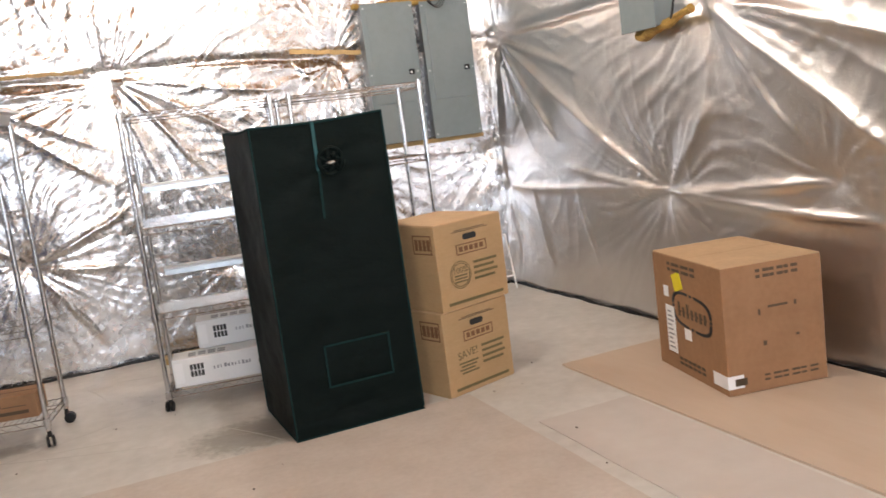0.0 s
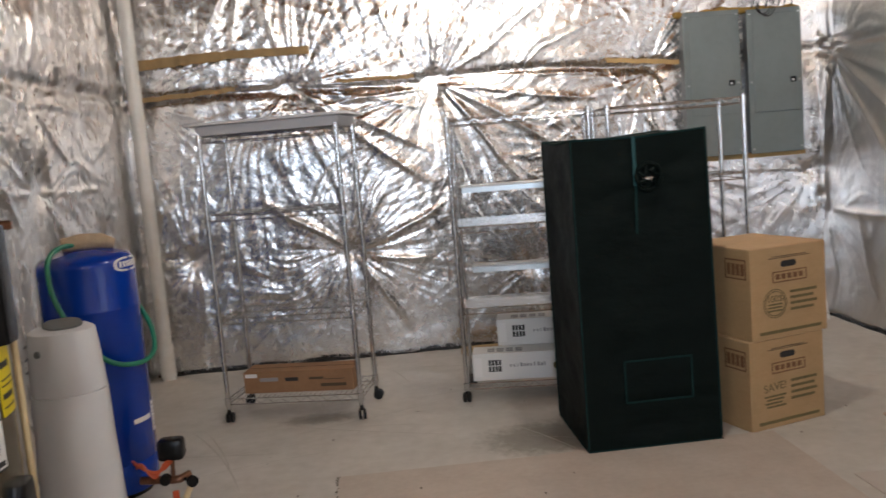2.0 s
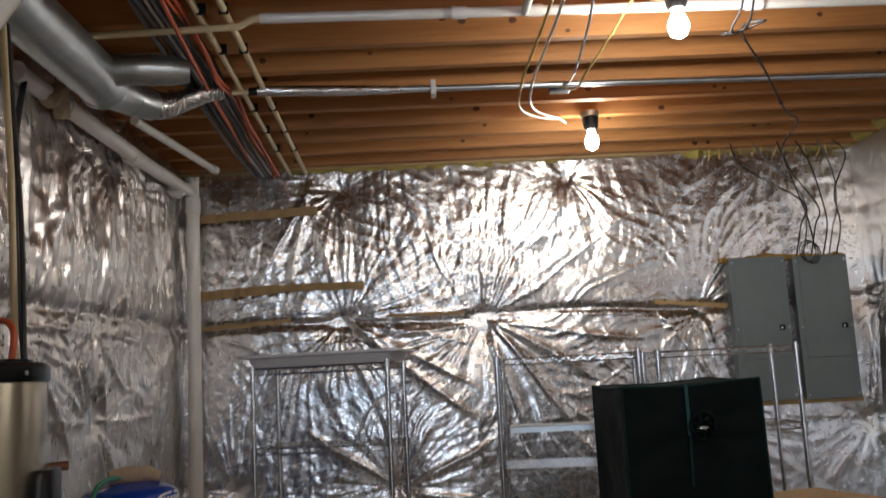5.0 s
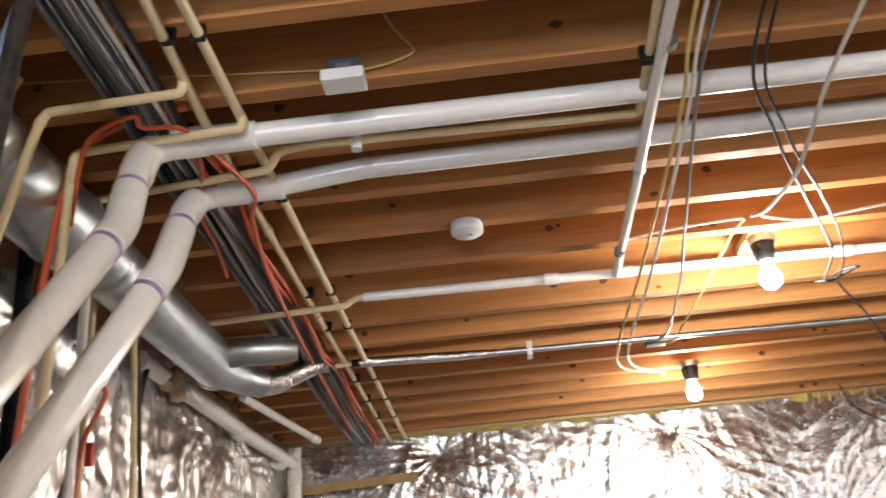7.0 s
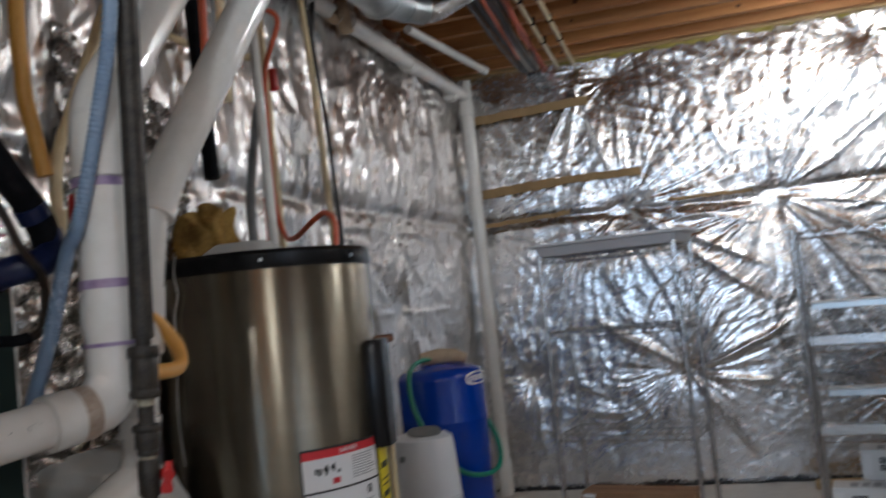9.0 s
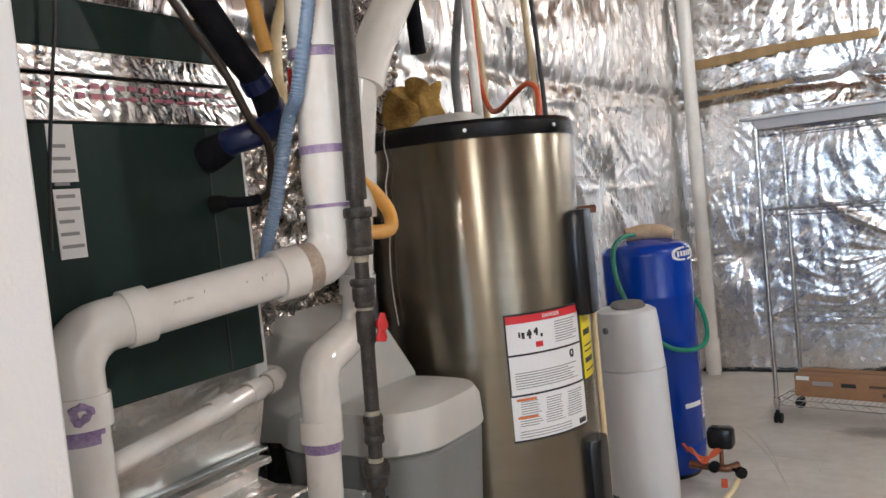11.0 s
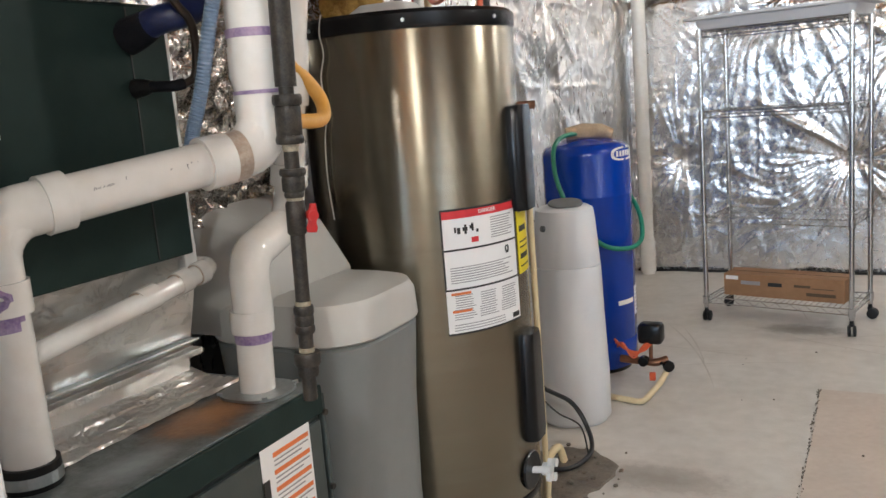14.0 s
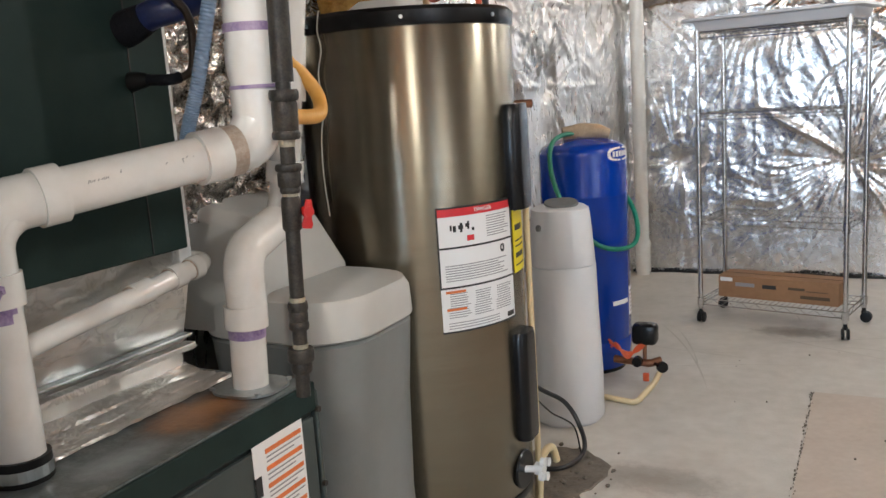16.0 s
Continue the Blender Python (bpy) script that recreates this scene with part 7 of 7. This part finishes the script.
for y in (2.50, 3.1, 3.95):
    x = 1.377 - 0.0141 * (y - 2.432)
    part("coupling", T([(x, y - 0.03, 2.822), (x, y + 0.03, 2.822)], 0.0175, 12), "cpvc", run1, smooth=True)
run3 = thing("water_pipe", pose(0, 0, 0), "cream and white branch pipe crossing under the joists", "water pipe", "overhead water pipes")
part("branch_left", T([(0.85, 3.825, 2.795), (1.50, 3.79, 2.795), (1.545, 3.78, 2.82), (1.60, 3.78, 2.825)], 0.0135, 12, 0.02), "cpvc", run3, smooth=True)
part("white_run", T([(1.58, 3.78, 2.822), (2.0, 3.79, 2.822), (5.1, 3.86, 2.825)], 0.020, 12), "pvc", run3, smooth=True)
for x in (2.32, 2.62, 3.5):
    part("coupling", T([(x, 3.78 + (x - 1.6) * 0.022, 2.822), (x + 0.06, 3.78 + (x - 1.54) * 0.022, 2.822)], 0.0245, 14), "pvc", run3, smooth=True)
run4 = thing("conduit_pipe", pose(0, 0, 0), "white plastic conduit run strapped across the joists", "conduit", "white conduits")
part("pipe_run", T([(2.610, 3.80, 2.815), (2.60, 3.0, 2.80), (2.585, 2.2, 2.80), (2.57, -2.0, 2.80)], 0.0165, 12), "pvc", run4, smooth=True)
for y in (2.30, 2.92, 3.55):
    part("strap", T([(2.60, y - 0.012, 2.803), (2.60, y + 0.012, 2.803)], 0.0215, 12), "cable_grey" if y > 3 else "galv", run4)
run5 = thing("conduit_pipe", pose(0, 0, 0), "thin white plastic pipe under the joists", "conduit", "white conduits")
part("pipe_run", T([(0.95, 2.72, 2.785), (1.49, 2.665, 2.79), (1.53, 2.62, 2.82), (1.62, 2.61, 2.825), (2.57, 2.64, 2.825), (2.56, 2.2, 2.825), (2.55, 1.5, 2.825)], 0.0125, 12, 0.02), "cpvc", run5, smooth=True)
part("tee", T([(1.76, 2.61, 2.79), (1.76, 2.61, 2.84)], 0.016, 12), "pvc", run5)
part("strap", B((2.54, 2.36, 2.80), (2.585, 2.385, 2.851), 0.003), "rubber", run5)

bundle = thing("cable_bundle", pose(0, 0, 0), "thick bundle of grey, black and orange cables", "cable bundle")
rc = random.Random(17)
for i in range(16):
    mt = ["cable_grey", "cable_black", "cable_grey", "cable_black", "cable_grey", "romex_white"][i % 6] if i < 14 else "pex"
    ox = (i % 8 - 3.5) * 0.021
    oz = -0.012 - 0.016 * (i // 8)
    pts = []
    for k in range(13):
        t = k / 12
        y = -2.0 + 8.3 * t if i < 14 else 2.5 + 3.8 * t
        xx = 1.345 - 0.185 * (y - (-2.0)) / 8.3 + ox + rc.uniform(-0.014, 0.014) + (0.02 if i >= 14 else 0)
        pts.append((xx, y, 2.843 + oz + rc.uniform(-0.012, 0.006) - (0.02 * math.sin(k * 2.1 + i) if i >= 14 else 0)))
    part("cable_run", T(curve(pts, 5), rc.uniform(0.006, 0.011), 7), mt, bundle, smooth=True)
cable("orange_cable", [(0.965, 2.563, 2.620), (1.037, 2.440, 2.720), (1.102, 2.372, 2.775), (1.225, 2.329, 2.790), (1.229, 2.383, 2.790), (1.333, 2.421, 2.790), (1.311, 2.613, 2.785), (1.219, 2.838, 2.785), (1.191, 3.114, 2.780), (1.142, 3.371, 2.790)], 0.007, "pex", "loose orange cable looping up to the joists")
cable("orange_cable", [(1.36, 2.52, 2.79), (1.42, 2.75, 2.77), (1.36, 2.95, 2.78), (1.30, 3.4, 2.77), (1.22, 4.4, 2.79), (1.14, 5.9, 2.80)], 0.0085, "pex", "orange cable running along the joists")

# pipes along the west wall and in the corner
stack = thing("drain_stack", pose(0, 0, 0), "cream-white plastic drain pipe standing in the corner", "drain pipe")
part("upright", T([(0.690, 6.26, 0.0), (0.690, 6.24, 2.80)], 0.044, 24), "pvc", stack, smooth=True)
part("foot_coupling", T([(0.690, 6.26, 0.02), (0.690, 6.26, 0.24)], 0.051, 24), "pvc", stack, smooth=True)
part("top_coupling", T([(0.690, 6.24, 2.56), (0.690, 6.24, 2.66)], 0.050, 24), "pvc", stack, smooth=True)
part("side_run", T([(0.645, 3.80, 2.66), (0.655, 5.3, 2.68), (0.685, 6.22, 2.70)], 0.040, 20), "pvc", stack, smooth=True)
for y in (4.25, 5.1, 5.95):
    part("coupling", T([(0.648, y, 2.668), (0.65, y + 0.08, 2.67)], 0.047, 20), "pvc", stack, smooth=True)
part("short_run", T([(0.74, 4.9, 2.79), (0.89, 5.99, 2.79)], 0.024, 16), "pvc", stack, smooth=True)
part("end_collar", T([(0.885, 5.95, 2.79), (0.893, 6.01, 2.79)], 0.030, 16), "pvc", stack, smooth=True)
part("valve_body", T([(0.66, 4.05, 2.62), (0.68, 4.12, 2.70), (0.66, 4.2, 2.60)], 0.035, 12, 0.03), "burlap", stack, smooth=True)
cable("wall_hose", [(0.66, 3.85, 2.66), (0.66, 3.78, 2.4), (0.655, 3.80, 2.1), (0.66, 3.83, 1.8), (0.68, 3.85, 1.5)], 0.012, "cable_black", "black hose hanging down the foil wall")

# electric box, smoke detector
jb = thing("junction_box", pose(1.778, 2.325, 2.845), "grey junction box with a white cover on a joist", "junction box")
part("box_body", B((-0.042, 0.002, -0.001), (0.042, 0.0405, 0.050), 0.003), "cable_grey", jb)
part("cover", B((-0.056, -0.030, -0.036), (0.056, 0.0405, -0.002), 0.004), "white", jb, "white cover plate")
part("label_plate", B((-0.02, -0.0005, 0.018), (0.02, 0.0018, 0.034)), "grey_ink", jb)
sm = thing("smoke_detector", pose(2.037, 3.270, 2.85), "round white smoke detector on a joist", "smoke detector")
part("base", Lz([(0.050, -0.042), (0.057, -0.037), (0.059, -0.012), (0.054, 0.0)], 36), "white", sm, smooth=True)
part("grille", Lz([(0.030, -0.050), (0.036, -0.0455)], 24), "tray", sm, smooth=True)
part("indicator", Lz([(0.004, -0.052), (0.004, -0.0502)], 10, (0.012, -0.01)), "black", sm)


def bulb_lamp(x, y, z, glow_mat):
    l = thing("bare_bulb", pose(x, y, z), "lit bare bulb in a black socket under a joist", "light bulb", "bare bulbs")
    part("ceiling_box", Lz([(0.050, -0.030), (0.052, -0.026), (0.052, 0.0)], 20), "galv", l)
    part("socket", Lz([(0.030, -0.105), (0.040, -0.09), (0.046, -0.045), (0.046, -0.031)], 24), "rubber", l, "black lamp socket", smooth=True)
    part("bulb", Lz([(0.012, -0.216), (0.030, -0.206), (0.040, -0.178), (0.037, -0.155), (0.022, -0.125), (0.018, -0.106)], 20), glow_mat, l, "glowing bulb", smooth=True)
    return l


# the last of these is the added fill bulb, out of view
for i, p in enumerate(BULBS):
    M["lamp_glow_%d" % i] = glow("bulb_glow", (1.0, 0.94, 0.855), BULB * WATTS[i])
    lamp = bulb_lamp(*p, "lamp_glow_%d" % i)
    if i == 0:
        part("mount_board", B((-0.055, -0.077, 0.0005), (0.055, 0.162, 0.030)), "wood", lamp, "short wooden board between the joists")
ob_ = thing("outlet_box", pose(2.90, 4.76, 2.85), "small open steel box on a joist", "junction box")
part("box_body", B((-0.05, -0.025, -0.05), (0.05, 0.03, 0.0), 0.003), "panel_dark", ob_)

# hanging cables
cable("box_cable", [(1.820, 2.352, 2.870), (1.88, 2.355, 2.880), (1.950, 2.358, 2.905), (1.955, 2.358, 2.930), (1.905, 2.358, 3.01), (1.875, 2.358, 3.088)], 0.004, "romex", "yellow cable rising from the junction box")
cable("box_cable", [(1.737, 2.352, 2.880), (1.66, 2.358, 2.892), (1.38, 2.359, 2.918), (1.1, 2.359, 2.945), (0.75, 2.359, 2.972)], 0.003, "romex", "yellow cable stapled along a joist")
Y, W_ = "yellow cable looping down between the bulbs", "pale cable hanging under the joists"
cable("lamp_cable", [(2.62, 1.2, 2.80), (2.632, 2.17, 2.77), (2.653, 2.52, 2.74), (2.62, 3.3, 2.62), (2.60, 3.95, 2.58), (2.66, 4.45, 2.62), (2.86, 5.0, 2.74), (2.98, 5.3, 2.82)], 0.0055, "romex", Y)
cable("lamp_cable", [(2.64, 1.2, 2.80), (2.655, 2.17, 2.77), (2.675, 2.55, 2.74), (2.65, 3.3, 2.60), (2.64, 3.95, 2.57), (2.72, 4.45, 2.62), (2.94, 5.05, 2.75), (3.05, 5.45, 2.84)], 0.0055, "romex_white", W_)
cable("lamp_cable", [(2.69, 1.2, 2.82), (2.69, 2.2, 2.79), (2.70, 2.53, 2.76), (2.78, 3.3, 2.70), (2.83, 3.7, 2.70), (2.88, 4.3, 2.72), (2.90, 4.65, 2.80)], 0.0055, "cable_grey", "grey cable hanging under the joists")
cable("lamp_cable", [(2.89, 4.68, 2.80), (2.93, 4.5, 2.73), (2.92, 4.2, 2.70), (2.96, 3.9, 2.74), (3.02, 3.6, 2.82), (3.06, 3.47, 2.845)], 0.005, "romex", Y)
cable("lamp_cable", [(3.05, 1.5, 2.82), (3.042, 2.386, 2.78), (3.06, 2.75, 2.74), (3.07, 2.95, 2.73), (3.07, 3.25, 2.77), (3.08, 3.44, 2.84)], 0.0065, "romex_white", W_)
cable("lamp_cable", [(2.60, 3.52, 2.83), (2.78, 3.48, 2.838), (2.95, 3.46, 2.842), (3.05, 3.46, 2.845)], 0.005, "romex_white", W_)
cable("lamp_cable", [(3.12, 3.46, 2.845), (3.3, 3.50, 2.83), (3.55, 3.42, 2.82), (3.9, 3.46, 2.835), (5.0, 3.5, 2.84)], 0.005, "romex_white", W_)
cable("black_cord", [(2.80, 1.4, 2.84), (2.81, 2.31, 2.78), (2.95, 2.70, 2.75), (3.15, 3.1, 2.72), (3.33, 3.45, 2.68), (3.38, 3.70, 2.66), (3.48, 3.62, 2.67), (3.45, 3.78, 2.70), (3.75, 4.3, 2.72), (4.1, 4.9, 2.70), (4.30, 5.2, 2.72), (4.42, 5.7, 2.70), (4.62, 6.1, 2.66), (4.78, 6.24, 2.35), (4.80, 6.22, 2.12)], 0.005, "cable_black", "black cord drooping across to the breaker panels")
cable("black_cord", [(2.83, 1.4, 2.84), (2.84, 2.31, 2.78), (2.99, 2.72, 2.76), (3.20, 3.1, 2.73), (3.36, 3.42, 2.70), (3.42, 3.66, 2.66), (3.36, 3.74, 2.67), (3.40, 3.8, 2.70)], 0.0045, "cable_black", "black cord hanging in a loose loop")
for i, (x0, x1, dz) in enumerate(((4.45, 4.72, 0), (4.62, 4.78, 0.1), (4.75, 4.86, 0.05), (4.9, 4.90, 0.12), (5.0, 4.95, 0.0), (4.3, 4.68, 0.06))):
    cable("panel_cable", [(x0, 6.22, 2.87), (x0 + 0.06, 6.18, 2.75 - dz), (x1 + 0.05 * (i % 2), 6.17, 2.5 - dz), (x1 + 0.03, 6.20, 2.28), (x1, 6.24, 2.09)], 0.005, "cable_black" if i % 3 else "cable_grey", "dark cables gathered above the breaker panels")
bm = bmesh.new()
for k in range(3):
    tube(bm, [(4.74 + 0.055 * math.cos(a) + 0.008 * k, 6.20 - 0.012 * k, 2.115 + 0.07 * math.sin(a) - 0.01 * k) for a in [i * 0.3307 for i in range(19)]], 0.0035, 6, closed=True)
tagged(put("coiled_wire", bm, "cable_black"), "loose coil of black wire on a panel", "wire")
bm = bmesh.new()
for i in range(14):
    x = 4.1 + 0.075 * i
    tube(bm, curve([(x, YF - 0.09, 2.80 + 0.02 * math.sin(i * 5)), (x + 0.02 * math.sin(i * 3), YF - 0.12, 2.85), (x + 0.03 * math.cos(i * 2), YF - 0.14, 2.93)], 4), 0.005, 6)
tagged(put("yellow_cables", bm, "romex"), "yellow cables rising between the joists above the panels", "cable", kind="stuff")

# floor marks
bm = bmesh.new()
rf = random.Random(21)
for _ in range(26):
    x, y, a, ln = rf.uniform(1.2, 4.2), rf.uniform(4.3, 6.0), rf.choice((0.25, 0.45, 1.9, -0.3)) + rf.uniform(-0.15, 0.15), rf.uniform(0.3, 1.1)
    bend, w = rf.uniform(-0.25, 0.25), rf.uniform(0.002, 0.006)
    prev = None
    for i in range(13):
        t = i / 12 - 0.5
        px_, py_ = x + ln * (t * math.cos(a) - bend * t * t * math.sin(a)), y + ln * (t * math.sin(a) + bend * t * t * math.cos(a))
        ww = w * (1 - abs(2 * t) ** 3) * rf.uniform(0.5, 1.2) + 0.0003
        cur = [bm.verts.new((px_ - ww * math.sin(a), py_ + ww * math.cos(a), 0.0009)), bm.verts.new((px_ + ww * math.sin(a), py_ - ww * math.cos(a), 0.0009))]
        if prev:
            bm.faces.new((prev[0], prev[1], cur[1], cur[0]))
        prev = cur
tagged(put("floor_scuffs", bm, "scuff"), "faint dark scuff lines on the concrete", "scuff marks", kind="stuff")
bm = bmesh.new()
for _ in range(45):
    x, y = rf.uniform(1.2, 4.3), rf.uniform(2.6, 6.2)
    s = rf.uniform(0.002, 0.006)
    bmesh.ops.create_icosphere(bm, subdivisions=1, radius=s, matrix=Matrix.Translation((x, y, 0.0045 + s * 0.4)) @ Matrix.Diagonal((1, 1.4, 0.6, 1)))
for _ in range(150):
    x, y, q = 1.876 + rf.gauss(0, 0.004), rf.uniform(2.4, 4.2), rf.uniform(0.002, 0.005)
    bmesh.ops.create_icosphere(bm, subdivisions=1, radius=q, matrix=Matrix.Translation((x, y, q * 0.5)) @ Matrix.Diagonal((0.8, 2.2, 0.7, 1)))
tagged(put("floor_crumbs", bm, "grime"), "small crumbs of dirt scattered on the floor", "debris", kind="stuff")


# ---- printed bars and marks: one part for each piece ----
def split_pieces(ob):
    """Makes each loose piece of a part an object of its own under the same thing."""
    bm = bmesh.new()
    bm.from_mesh(ob.data)
    left, groups = set(bm.verts), []
    while left:
        stack, seen = [left.pop()], []
        while stack:
            v = stack.pop()
            seen.append(v)
            for e in v.link_edges:
                w = e.other_vert(v)
                if w in left:
                    left.discard(w)
                    stack.append(w)
        groups.append(seen)
    groups.sort(key=lambda g: min(v.index for v in g))
    if 1 < len(groups) <= 60:
        for k, g in enumerate(groups):
            at = {v: i for i, v in enumerate(g)}
            fs = [f for f in bm.faces if f.verts[0] in at]
            me = bpy.data.meshes.new(ob.name.split(".")[0])
            me.from_pydata([v.co[:] for v in g], [], [[at[v] for v in f.verts] for f in fs])
            me.materials.append(ob.data.materials[0])
            if k == 0:
                first = me
            else:
                new(ob.name.split(".")[0], me).parent = ob.parent
        ob.data = first
    bm.free()


for ob in list(bpy.data.objects):
    if ob.parent and ob.type == "MESH" and ob.name.split(".")[0] in ("print_bar", "print_mark", "stripe", "vent_slot", "button", "logo_shape", "shipping_label", "rating_label"):
        split_pieces(ob)
